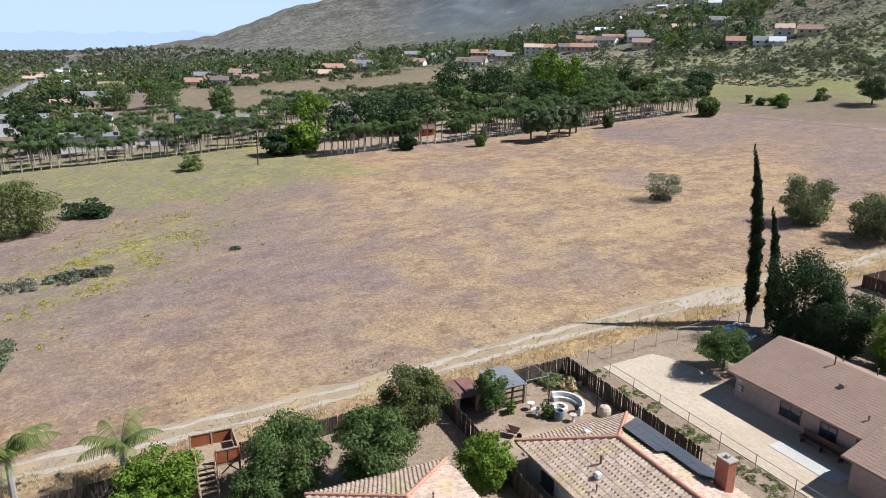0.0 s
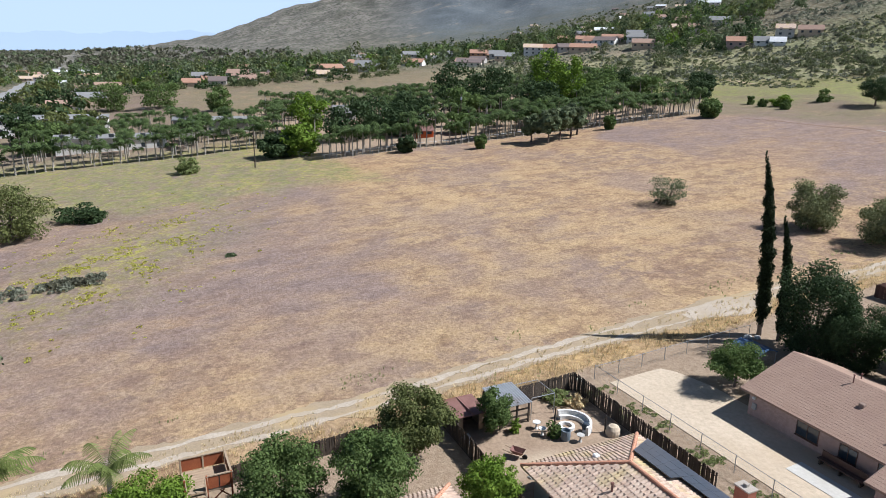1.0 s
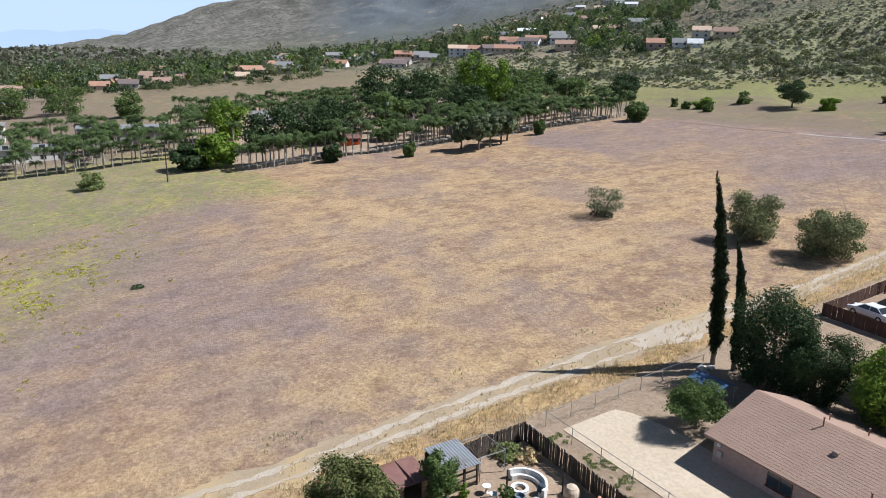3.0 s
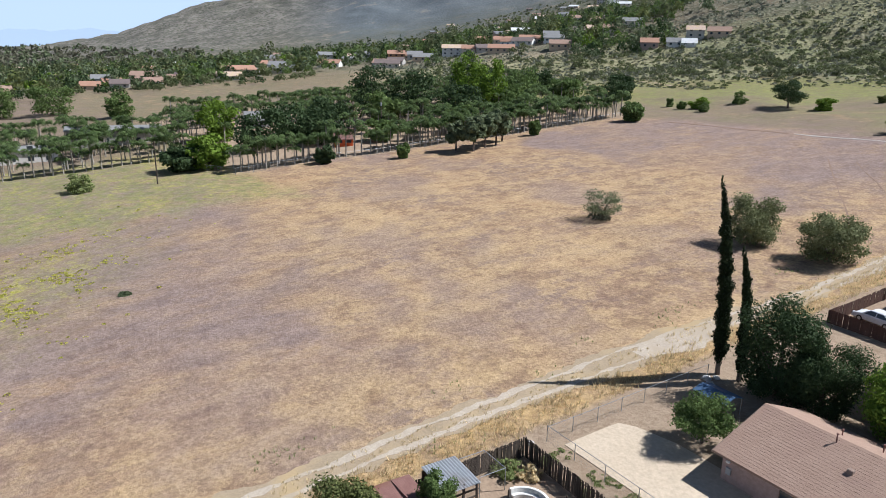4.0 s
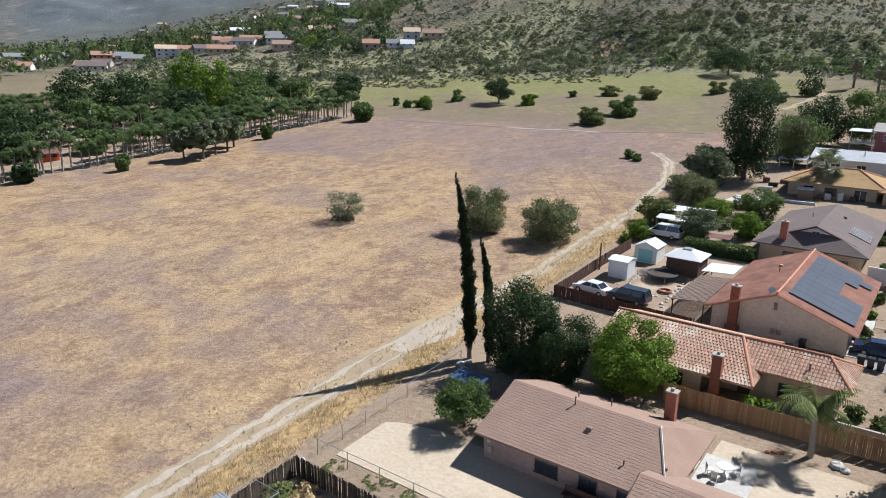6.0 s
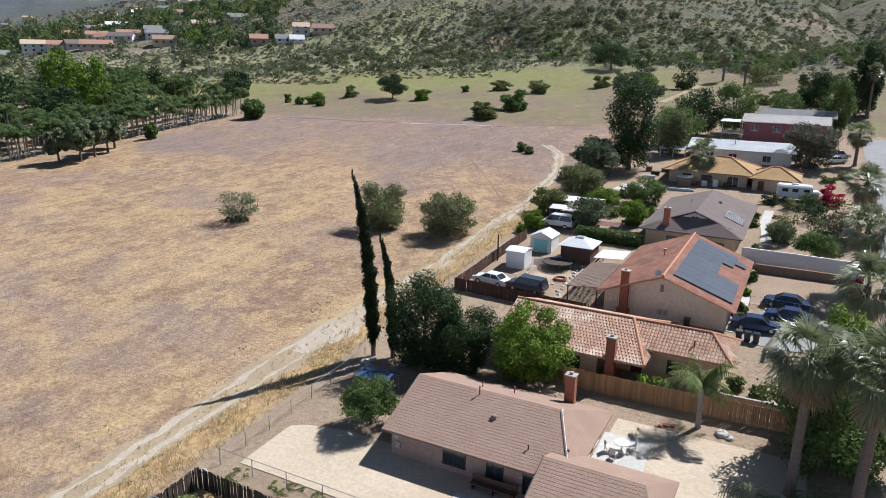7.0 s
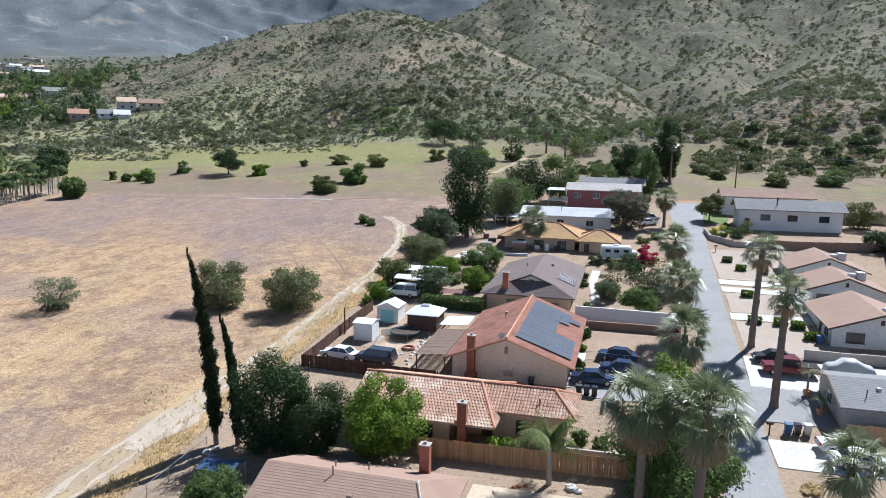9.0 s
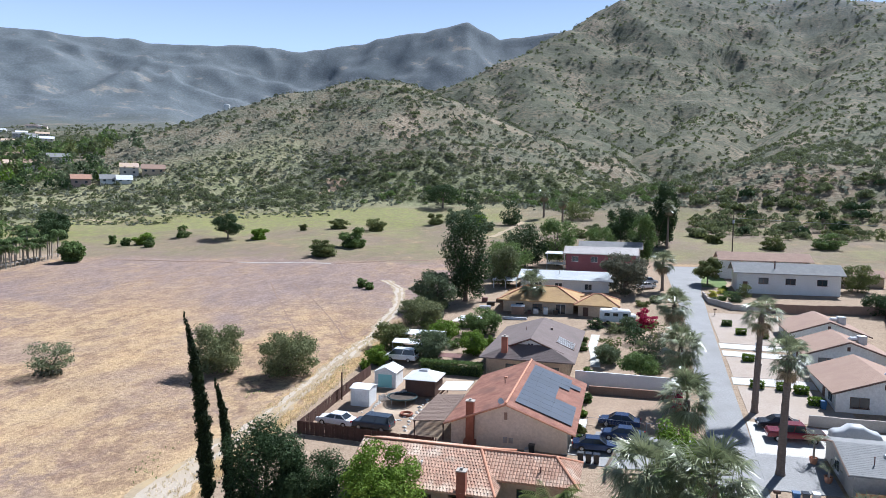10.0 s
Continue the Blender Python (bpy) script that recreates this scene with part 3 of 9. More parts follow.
    def mix(fac, a, b):
        k = t.nodes.new("ShaderNodeMix")
        k.data_type = "RGBA"
        for s, v in ((k.inputs[0], fac), (k.inputs[6], a), (k.inputs[7], b)):
            if isinstance(v, (tuple, float)):
                s.default_value = (*v, 1) if isinstance(v, tuple) else v
            else:
                t.links.new(v, s)
        return k.outputs[2]

    def times(a, b):
        k = t.nodes.new("ShaderNodeMath")
        k.operation, k.use_clamp = "MULTIPLY", True
        for s, v in zip(k.inputs, (a, b)):
            if isinstance(v, float):
                s.default_value = v
            else:
                t.links.new(v, s)
        return k.outputs[0]

    masks = []
    for key in ("zone", "zone2", "zone3", "zone4", "zone5"):
        a = t.nodes.new("ShaderNodeAttribute")
        a.attribute_name = key
        s = t.nodes.new("ShaderNodeSeparateColor")
        t.links.new(a.outputs["Color"], s.inputs[0])
        masks += list(s.outputs[:3])
    g_green, g_mauve, g_scrub, g_gold, g_lot, g_hazy, g_pale, g_dry, g_foot, g_west, g_bloom, g_straw, g_upper, g_slope, g_knoll = masks
    big, mid, small = grain(.03, 7, .38, .62), grain(.14, 7, .40, .62, (1.2, .6, 1)), grain(2.4, 9, .36, .62)
    rows = grain(.20, 8, .45, .60, (1.5, .22, 1), .12)
    patch = grain(.045, 8, .46, .60, (1.2, .6, 1), .2)
    tuft = grain(.85, 10, .43, .58)
    col = mix(big, (.455, .292, .160), (.345, .218, .138))
    col = mix(times(mid, .75), col, (.44, .30, .165))
    col = mix(times(g_straw, grain(.07, 8, .34, .52, (1.3, .5, 1), .15)), col, (.565, .405, .222))
    col = mix(times(grain(.026, 6, .50, .58, (1.7, .32, 1), .16), .7), col, (.29, .192, .142))
    col = mix(times(rows, .50), col, (.265, .17, .115))
    col = mix(times(patch, .85), col, (.235, .172, .152))
    col = mix(times(grain(.34, 10, .47, .57, (1, .8, 1), .3), .75), col, (.53, .375, .205))
    col = mix(times(grain(.28, 10, .50, .59, (1, .75, 1), .1), .70), col, (.215, .132, .092))
    col = mix(times(g_mauve, grain(.09, 8, .27, .56, (1.2, .6, 1), .1)), col, mix(grain(.35, 9, .42, .60, (1.2, .5, 1), .1), (.215, .158, .146), (.30, .225, .195)))
    dry = mix(grain(.06, 8, .40, .62), (.225, .19, .12), (.165, .168, .09))
    dry = mix(times(grain(.30, 9, .46, .58), .65), dry, (.165, .140, .085))
    dry = mix(times(g_mauve, grain(.12, 8, .40, .56)), dry, (.225, .168, .142))
    col = mix(times(g_dry, grain(.2, 7, .2, .5)), col, mix(times(mid, .4), dry, (.275, .225, .15)))
    col = mix(times(g_gold, grain(.5, 7, .25, .55)), col, mix(grain(.8, 8, .42, .60), (.53, .37, .17), (.38, .25, .125)))
    col = mix(times(g_green, grain(.35, 7, .25, .6)), col, mix(grain(.6, 6, .4, .6), (.285, .285, .095), (.195, .215, .085)))
    col = mix(times(g_bloom, grain(.55, 8, .50, .60)), col, (.40, .385, .075))
    col = mix(times(tuft, .70), col, mix(.45, col, mix(g_dry, mix(g_mauve, (.64, .465, .27), (.43, .335, .285)), mix(g_green, (.33, .262, .18), (.30, .315, .115)))))
    col = mix(small, mix(.55, col, (.10, .064, .043)), col)
    col = mix(g_lot, col, mix(small, mix(grain(.3, 6, .35, .65), (.30, .218, .150), (.215, .155, .105)), (.365, .28, .20)))

    def clumps(size, lo, hi):
        """Rounded clumps of growth of the given width: 0 on a clump, 1 in the gaps."""
        v = t.nodes.new("ShaderNodeTexVoronoi")
        v.inputs["Scale"].default_value, v.inputs["Randomness"].default_value = 1 / size, 1
        wob = t.nodes.new("ShaderNodeTexNoise")
        wob.inputs["Scale"].default_value, wob.inputs["Detail"].default_value = .9 / size, 3
        t.links.new(geo.outputs["Position"], wob.inputs["Vector"])
        k = t.nodes.new("ShaderNodeVectorMath")
        k.operation = "MULTIPLY_ADD"
        k.inputs[1].default_value = (size * 1.2,) * 3
        t.links.new(wob.outputs["Color"], k.inputs[0])
        t.links.new(geo.outputs["Position"], k.inputs[2])
        t.links.new(k.outputs[0], v.inputs["Vector"])
        q = t.nodes.new("ShaderNodeMapRange")
        q.inputs[1].default_value, q.inputs[2].default_value = lo, hi
        t.links.new(v.outputs["Distance"], q.inputs[0])
        s = t.nodes.new("ShaderNodeSeparateColor")
        t.links.new(v.outputs["Color"], s.inputs[0])
        return q.outputs[0], s.outputs[0]

    gap, tone = clumps(2.3, .22, .68)
    gap2, tone2 = clumps(5.4, .30, .62)
    sage = mix(grain(.03, 6, .36, .64), (.172, .160, .122), (.135, .136, .094))
    sage = mix(times(g_pale, .8), sage, (.265, .24, .18))
    sage = mix(tone, mix(.30, sage, (.09, .105, .055)), sage)
    soil = mix(grain(.04, 5, .42, .6), (.085, .09, .052), (.20, .16, .105))
    hills = mix(gap, sage, soil)
    hills = mix(grain(.012, 7, .57, .68), hills, mix(gap, (.31, .255, .18), (.23, .18, .125)))
    # blue-grey of distance haze mixed into the ridge's own base colour
    hazy_peaks = mix(grain(.006, 8, .36, .64), (.122, .142, .160), (.172, .190, .205))
    hazy_peaks = mix(g_west, hazy_peaks, mix(grain(.008, 8, .38, .62), (.115, .11, .10), (.215, .195, .17)))
    hazy_peaks = mix(tone2, mix(.16, hazy_peaks, (.045, .058, .052)), hazy_peaks)
    hazy_peaks = mix(times(gap2, .35), hazy_peaks, (.055, .066, .07))
    gap3, tone3 = clumps(11, .26, .60)
    rocky = mix(gap3, mix(tone3, (.060, .068, .048), (.12, .12, .085)), mix(grain(.02, 9, .42, .60), (.135, .125, .105), (.27, .245, .21)))
    hazy_peaks = mix(times(g_west, .85), hazy_peaks, rocky)
    hazy_peaks = mix(grain(.012, 9, .58, .66), hazy_peaks, (.24, .22, .19))
    growth = mix(tone2, (.060, .066, .044), (.115, .115, .080))
    hills = mix(times(g_upper, mix(times(gap2, grain(.01, 7, .25, .55)), (.95, .95, .95), (0.0, 0.0, 0.0))), hills, growth)
    hills = mix(g_hazy, hills, hazy_peaks)
    hills = mix(times(g_foot, grain(.08, 6, .3, .5)), hills, mix(gap, (.215, .225, .115), (.115, .13, .06)))
    hills = mix(times(g_slope, .9), hills, mix(grain(.05, 8, .38, .60), mix(gap, (.20, .215, .105), (.15, .155, .085)), (.29, .265, .155)))
    hills = mix(times(g_knoll, .9), hills, mix(gap, (.29, .215, .15), (.21, .15, .10)))
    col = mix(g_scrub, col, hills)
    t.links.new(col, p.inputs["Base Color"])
    b = t.nodes.new("ShaderNodeBump")
    b.inputs["Strength"].default_value, b.inputs["Distance"].default_value = .45, .16
    t.links.new(small, b.inputs["Height"])
    for height, wide in ((gap, .8), (gap2, 2.2)):
        b2 = t.nodes.new("ShaderNodeBump")
        b2.invert = True
        b2.inputs["Distance"].default_value = wide
        t.links.new(times(g_scrub, .55) if wide < 2 else times(g_hazy, .35), b2.inputs["Strength"])
        t.links.new(height, b2.inputs["Height"])
        t.links.new(b.outputs[0], b2.inputs["Normal"])
        b = b2
    t.links.new(b.outputs[0], p.inputs["Normal"])
    me.materials.append(m)
    tagged(new("ground", me), "dry straw and mauve grass field rising to scrub-covered hills", "ground", kind="structure")


ground()


def drape(name, outline, material, label, lift=.04, step=1.0, category="ground", ragged=0.0, seed=1, bed=.12, across=False):
    """A sheet of ground covering over a band given by rows (y, x from, x to), or across, (x, y from, y to), lying on the land."""
    outline = sorted(outline)
    rng = np.random.RandomState(seed)
    ys = np.arange(outline[0][0], outline[-1][0] + step * .5, step)
    ax = np.interp(ys, [o[0] for o in outline], [o[1] for o in outline])
    bx = np.interp(ys, [o[0] for o in outline], [o[2] for o in outline])
    if ragged:
        ax = ax + np.convolve(rng.uniform(-1, 1, len(ys) + 4), np.ones(5) / 2.2, "valid") * ragged
        bx = bx + np.convolve(rng.uniform(-1, 1, len(ys) + 4), np.ones(5) / 2.2, "valid") * ragged
    n = max(2, int(np.max(bx - ax) / max(step, .8)) + 1)
    s = Shape()
    top, low = [], []
    for y, a, b in zip(ys, ax, bx):
        xs = np.linspace(a, b, n)
        row = np.full(n, y)
        zs = land(row, xs) if across else land(xs, row)
        top.append([(y, x, z + lift) if across else (x, y, z + lift) for x, z in zip(xs, zs)])
    v = [p for row in top for p in row]
    f = [(i * n + j, i * n + j + 1, (i + 1) * n + j + 1, (i + 1) * n + j) for i in range(len(ys) - 1) for j in range(n - 1)]
    rim = [j for j in range(n)] + [i * n + n - 1 for i in range(1, len(ys))] + [(len(ys) - 1) * n + j for j in range(n - 2, -1, -1)] + [i * n for i in range(len(ys) - 2, 0, -1)]
    k = len(v)
    v += [(v[i][0], v[i][1], v[i][2] - bed) for i in rim]
    f += [(rim[(i + 1) % len(rim)], rim[i], k + i, k + (i + 1) % len(rim)) for i in range(len(rim))]
    s.add(v, [q[::-1] for q in f] if across else f)
    ob = new(name, s.mesh(name, material, False))
    return tagged(ob, label, category, kind="structure")


drape("road", [(-60, 5.0, 10.6), (20, 7.0, 12.0), (55, 8.6, 13.3), (105, 9.9, 14.4), (131, 10.8, 15.1), (162, 10.4, 16.1), (184, 9.8, 18.3), (197, 9.5, 18.5)], ASPHALT, "sun-bleached grey asphalt street between two rows of houses", .05, 1.5, "road")
drape("dirt_track", [(-90, -46.5, -42.2), (-11, -45.2, -41.2), (13, -43.8, -40.4), (35, -44.2, -41.2), (48, -44.8, -40.2), (56, -44.5, -39.5), (66, -43.4, -40.3), (79, -42.5, -39.8), (112, -43.0, -40.6), (135, -46.0, -43.4), (152, -51.5, -49.0), (160, -58, -54.8)], TRACK, "pale rutted dirt track along the back fences", .02, .5, "track", .55, 3)
drape("wheel_rut", [(-90, -45.74, -45.16), (-11, -44.51, -43.93), (13, -43.25, -42.67), (35, -43.75, -43.17), (48, -43.97, -43.39), (56, -43.57, -42.99), (66, -42.93, -42.35), (79, -42.12, -41.54), (112, -42.69, -42.11), (135, -45.65, -45.07), (152, -51.17, -50.59), (160, -57.50, -56.92)], RUT, "bare pale wheel rut of the dirt track", .035, .4, "track", .26, 5)
drape("wheel_rut", [(-90, -43.59, -43.01), (-11, -42.51, -41.93), (13, -41.55, -40.97), (35, -42.25, -41.67), (48, -41.67, -41.09), (56, -41.07, -40.49), (66, -41.38, -40.80), (79, -40.77, -40.19), (112, -41.49, -40.91), (135, -44.35, -43.77), (152, -49.92, -49.34), (160, -55.90, -55.32)], RUT, "bare pale wheel rut of the dirt track", .035, .4, "track", .26, 6)
drape("wheel_rut", [(109.3, -45.9, -45.6), (118, -51.6, -51.3), (129.6, -59.5, -59.25), (141, -68.2, -67.95), (152, -77.2, -76.9)], OLD_RUT, "faint old wheel rut across the field", .03, .5, "track", .1, 8)
drape("wheel_rut", [(110.3, -55.2, -54.9), (122, -63.4, -63.15), (136, -72.6, -72.35), (151.6, -82.9, -82.6)], OLD_RUT, "faint old wheel rut across the field", .03, .5, "track", .1, 9)
drape("bare_patch", [(50, -43.2, -41.6), (53, -43.4, -40.2), (56, -43.2, -39.2), (59, -42.8, -39.6), (61.5, -42.4, -40.8)], RUT, "bare pale earth where the track widens", .03, .4, "track", .5, 7)
SCAR = surface("bare_tan_earth", (.36, .25, .165), (.42, .30, .20), 2, .97, .4)
drape("hill_trail", [(356, -164, -158.5), (361, -168, -161), (368, -163, -158), (374, -167, -154), (377, -170, -156)], SCAR, "bare tan earth scar at the foot of the hill", .25, 1.2, "track", .9, 11, .5)
drape("hill_trail", [(294, -43.6, -40.4), (280, -44.5, -42.4), (262, -45.6, -43.6), (242, -47.5, -45.0)], TRACK, "pale footpath through dry grass", .06, .8, "track", .5, 12, .2)
drape("hill_trail", [(-240, 250.6, 252.2), (-229, 254.8, 256.4), (-217, 254.9, 256.3), (-205, 253.8, 255)], TRACK, "pale footpath through dry grass", .06, .8, "track", .4, 13, .2, True)




# ---- houses ----
def courses(poly, rise=.28, lift=.016):
    """Shingle courses up a slope: poly is eave left, eave right, top right, top left (the last two may meet)."""
    s = Shape()
    a, b, c, d = [Vector(p) for p in poly]
    n = max(2, int(((d + c) / 2 - (a + b) / 2).length / rise))
    nrm = (b - a).cross(d - a).normalized()
    if nrm.z < 0:
        nrm = -nrm
    for i in range(n):
        u, w = i / n, (i + 1) / n
        p, q, r, t = a.lerp(d, u), b.lerp(c, u), b.lerp(c, w), a.lerp(d, w)
        up = nrm * lift
        s.add([p + up, q + up, r + nrm * .004, t + nrm * .004, p, q], [(0, 1, 2, 3), (4, 5, 1, 0)])
    return s


def barrel_tiles(poly, wide=.30, long=.42):
    """Overlapping half-round clay tiles up a slope."""
    s = Shape()
    a, b, c, d = [Vector(p) for p in poly]
    e = (b - a).normalized()
    nrm = e.cross(d - a).normalized()
    if nrm.z < 0:
        nrm = -nrm
    u = nrm.cross(e)
    if u.z < 0:
        u = -u
    la, lb, lc, ld = 0.0, (b - a).length, (c - a).dot(e), (d - a).dot(e)
    top = (d - a).dot(u)
    n = int(top / long)
    for i in range(n):
        k = (i + .5) / max(n, 1)
        lo, hi = la + (ld - la) * k, lb + (lc - lb) * k
        m = int((hi - lo) / wide)
        for j in range(m):
            o = a + e * (lo + (j + .5) * (hi - lo) / m) + u * (i * long - .03) + nrm * .01
            t = o + u * (long + .05)
            h = wide * .5
            v = [o - e * h, o - e * h * .45 + nrm * .10, o + e * h * .45 + nrm * .10, o + e * h * .98,
                 t - e * h, t - e * h * .45 + nrm * .055, t + e * h * .45 + nrm * .055, t + e * h * .98]
            s.add(v, [(0, 1, 5, 4), (1, 2, 6, 5), (2, 3, 7, 6), (0, 3, 2, 1)])
    return s


def roof(parent, x0, x1, y0, y1, ze, zr, axis="x", hip0=0.0, hip1=0.0, mat=None, tiles=None, cap=None, mid=None, thick=.16, trim=None):
    """A ridged roof over the rectangle of its eaves; hip0 and hip1: how far the ridge stops short of its ends."""
    mat = mat or SHINGLE_BROWN
    if axis == "x":
        ym = (y0 + y1) / 2 if mid is None else mid
        r0, r1 = (x0 + hip0, ym, zr), (x1 - hip1, ym, zr)
        cs, cn = [(x0, y0, ze), (x1, y0, ze)], [(x1, y1, ze), (x0, y1, ze)]
        slopes = [(cs[0], cs[1], r1, r0), (cn[0], cn[1], r0, r1)]
        ends = [((x0, y1, ze), (x0, y0, ze), r0, r0)] * (hip0 > 0) + [((x1, y0, ze), (x1, y1, ze), r1, r1)] * (hip1 > 0)
        hips = [(r0, cs[0]), (r0, cn[1])] * (hip0 > 0) + [(r1, cs[1]), (r1, cn[0])] * (hip1 > 0)
        gables = [x0] * (hip0 <= 0) + [x1] * (hip1 <= 0)
        rakes = [((g, y0, ze), (g, ym, zr), (g, y1, ze)) for g in gables]
    else:
        xm = (x0 + x1) / 2 if mid is None else mid
        r0, r1 = (xm, y0 + hip0, zr), (xm, y1 - hip1, zr)
        slopes = [((x0, y1, ze), (x0, y0, ze), r0, r1), ((x1, y0, ze), (x1, y1, ze), r1, r0)]
        ends = [((x0, y0, ze), (x1, y0, ze), r0, r0)] * (hip0 > 0) + [((x1, y1, ze), (x0, y1, ze), r1, r1)] * (hip1 > 0)
        hips = [(r0, (x0, y0, ze)), (r0, (x1, y0, ze))] * (hip0 > 0) + [(r1, (x0, y1, ze)), (r1, (x1, y1, ze))] * (hip1 > 0)
        gables = [y0] * (hip0 <= 0) + [y1] * (hip1 <= 0)
        rakes = [((x0, g, ze), (xm, g, zr), (x1, g, ze)) for g in gables]
    for poly in slopes + ends:
        sl = Shape().slab([p for i, p in enumerate(poly) if i < 3 or p != poly[2]], thick)
        ob = part("roof", sl, mat, parent)
        if tiles:
            tagged(part("tile_field", barrel_tiles(poly), tiles, ob), kind="stuff")
        else:
            tagged(part("shingle_course", courses(poly), mat, ob), kind="stuff")
    if cap:
        for a, b in [(r0, r1)] + hips:
            a, b = Vector(a), Vector(b)
            n = max(2, int((b - a).length / .42))
            for i in range(n):
                part("ridge_tile", Shape().tube([a.lerp(b, i / n) + Vector((0, 0, .05)), a.lerp(b, (i + 1.12) / n) + Vector((0, 0, .07))], [.15, .12], 8), cap, parent)
    for rk in rakes:
        s = Shape()
        for a, b in ((rk[0], rk[1]), (rk[1], rk[2])):
            a, b = Vector(a), Vector(b)
            s.tube([a - Vector((0, 0, .1)), b - Vector((0, 0, .1))], [.11, .11], 4)
        part("bargeboard", s, trim or FASCIA_BROWN, parent)


def walls(parent, x0, x1, y0, y1, z0, z1, mat, zr=None, axis="x", mid=None, hip0=0.0, hip1=0.0, name="wall"):
    """The body of a house, with its gable ends up to the ridge."""
    s = Shape()
    s.box(x0, x1, y0, y1, z0, z1)
    if zr:
        t = .14
        if axis == "x":
            ym = (y0 + y1) / 2 if mid is None else mid
            for x, on in ((x0, hip0 <= 0), (x1 - t, hip1 <= 0)):
                if on:
                    s.add([(x, y0, z1), (x, y1, z1), (x, ym, zr), (x + t, y0, z1), (x + t, y1, z1), (x + t, ym, zr)], [(0, 1, 2), (5, 4, 3), (0, 3, 4, 1), (1, 4, 5, 2), (2, 5, 3, 0)])
        else:
            xm = (x0 + x1) / 2 if mid is None else mid
            for y, on in ((y0, hip0 <= 0), (y1 - t, hip1 <= 0)):
                if on:
                    s.add([(x0, y, z1), (x1, y, z1), (xm, y, zr), (x0, y + t, z1), (x1, y + t, z1), (xm, y + t, zr)], [(0, 1, 2), (5, 4, 3), (0, 3, 4, 1), (1, 4, 5, 2), (2, 5, 3, 0)])
    return part(name, s, mat, parent)


def opening(parent, kind, x, y, z, w, h, face, frame_mat=None, pane_mat=None, split=1):
    """A window or glazed door on a wall that faces S, N, E or W; x, y, z: middle of its foot on the wall."""
    turn = {"S": 0, "E": 90, "N": 180, "W": -90}[face]
    m = pose(x, y, z, 0, 0, turn)
    fr = Shape()
    for a, b, c, d in ((-w / 2 - .045, w / 2 + .045, h, h + .045), (-w / 2 - .045, w / 2 + .045, -.045, 0), (-w / 2 - .045, -w / 2, 0, h), (w / 2, w / 2 + .045, 0, h)):
        fr.box(a, b, -.06, .02, c, d)
    for i in range(1, split + 1):
        if i <= split - 0 and split > 0 and i < split + 1 and split != 0:
            xx = -w / 2 + w * i / (split + 1)
            fr.box(xx - .03, xx + .03, -.05, .0, 0, h)
    ob = part(kind, fr.turned(m), frame_mat or FRAME_WHITE, parent)
    part("pane", Shape().box(-w / 2, w / 2, -.03, .01, 0, h).turned(m), pane_mat or PANE, ob, "dark reflecting glass")
    if kind == "window":
        part("sill", Shape().box(-w / 2 - .1, w / 2 + .1, -.12, .0, -.13, -.07).turned(m), frame_mat or FRAME_WHITE, ob)
    return ob


def door(parent, x, y, z, w, h, face, mat):
    turn = {"S": 0, "E": 90, "N": 180, "W": -90}[face]
    m = pose(x, y, z, 0, 0, turn)
    s = Shape().box(-w / 2, w / 2, -.05, .02, 0, h)
    for i in range(3):
        s.box(-w / 2 + .08, w / 2 - .08, -.07, -.04, .15 + i * h * .31, .15 + i * h * .31 + h * .24)
    return part("door", s.turned(m), mat, parent)


def chimney(parent, x, y, z0, z1, w=.75, d=.6, shoulder=0.0):
    s = Shape().box(x - w / 2, x + w / 2, y - d / 2, y + d / 2, z0, z1)
    if shoulder:
        s.box(x - w * .8, x + w * .8, y - d * .55, y + d * .55, z0, z0 + shoulder, .1)
    ob = part("chimney", s, BRICK_RED, parent, "red brick chimney")
    k = Shape().box(x - w / 2 - .06, x + w / 2 + .06, y - d / 2 - .06, y + d / 2 + .06, z1, z1 + .1)
    k.box(x - .13, x + .13, y - .13, y + .13, z1 + .1, z1 + .3, .02)
    part("chimney_cap", k, MORTAR, ob)
    return ob


def vent_pipe(parent, x, y, z, h=.5, r=.05, mat=None):
    part("vent_pipe", Shape().tube([(x, y, z - .25), (x, y, z + h)], [r, r], 8).tube([(x, y, z + h), (x, y, z + h + .08)], [r * 1.8, r * 1.4], 8), mat or RUST_METAL, parent)


def vent_box(parent, x, y, z, mat=None):
    part("roof_vent", Shape().box(x - .2, x + .2, y - .2, y + .2, z - .2, z + .16, .05), mat or FASCIA_BROWN, parent)


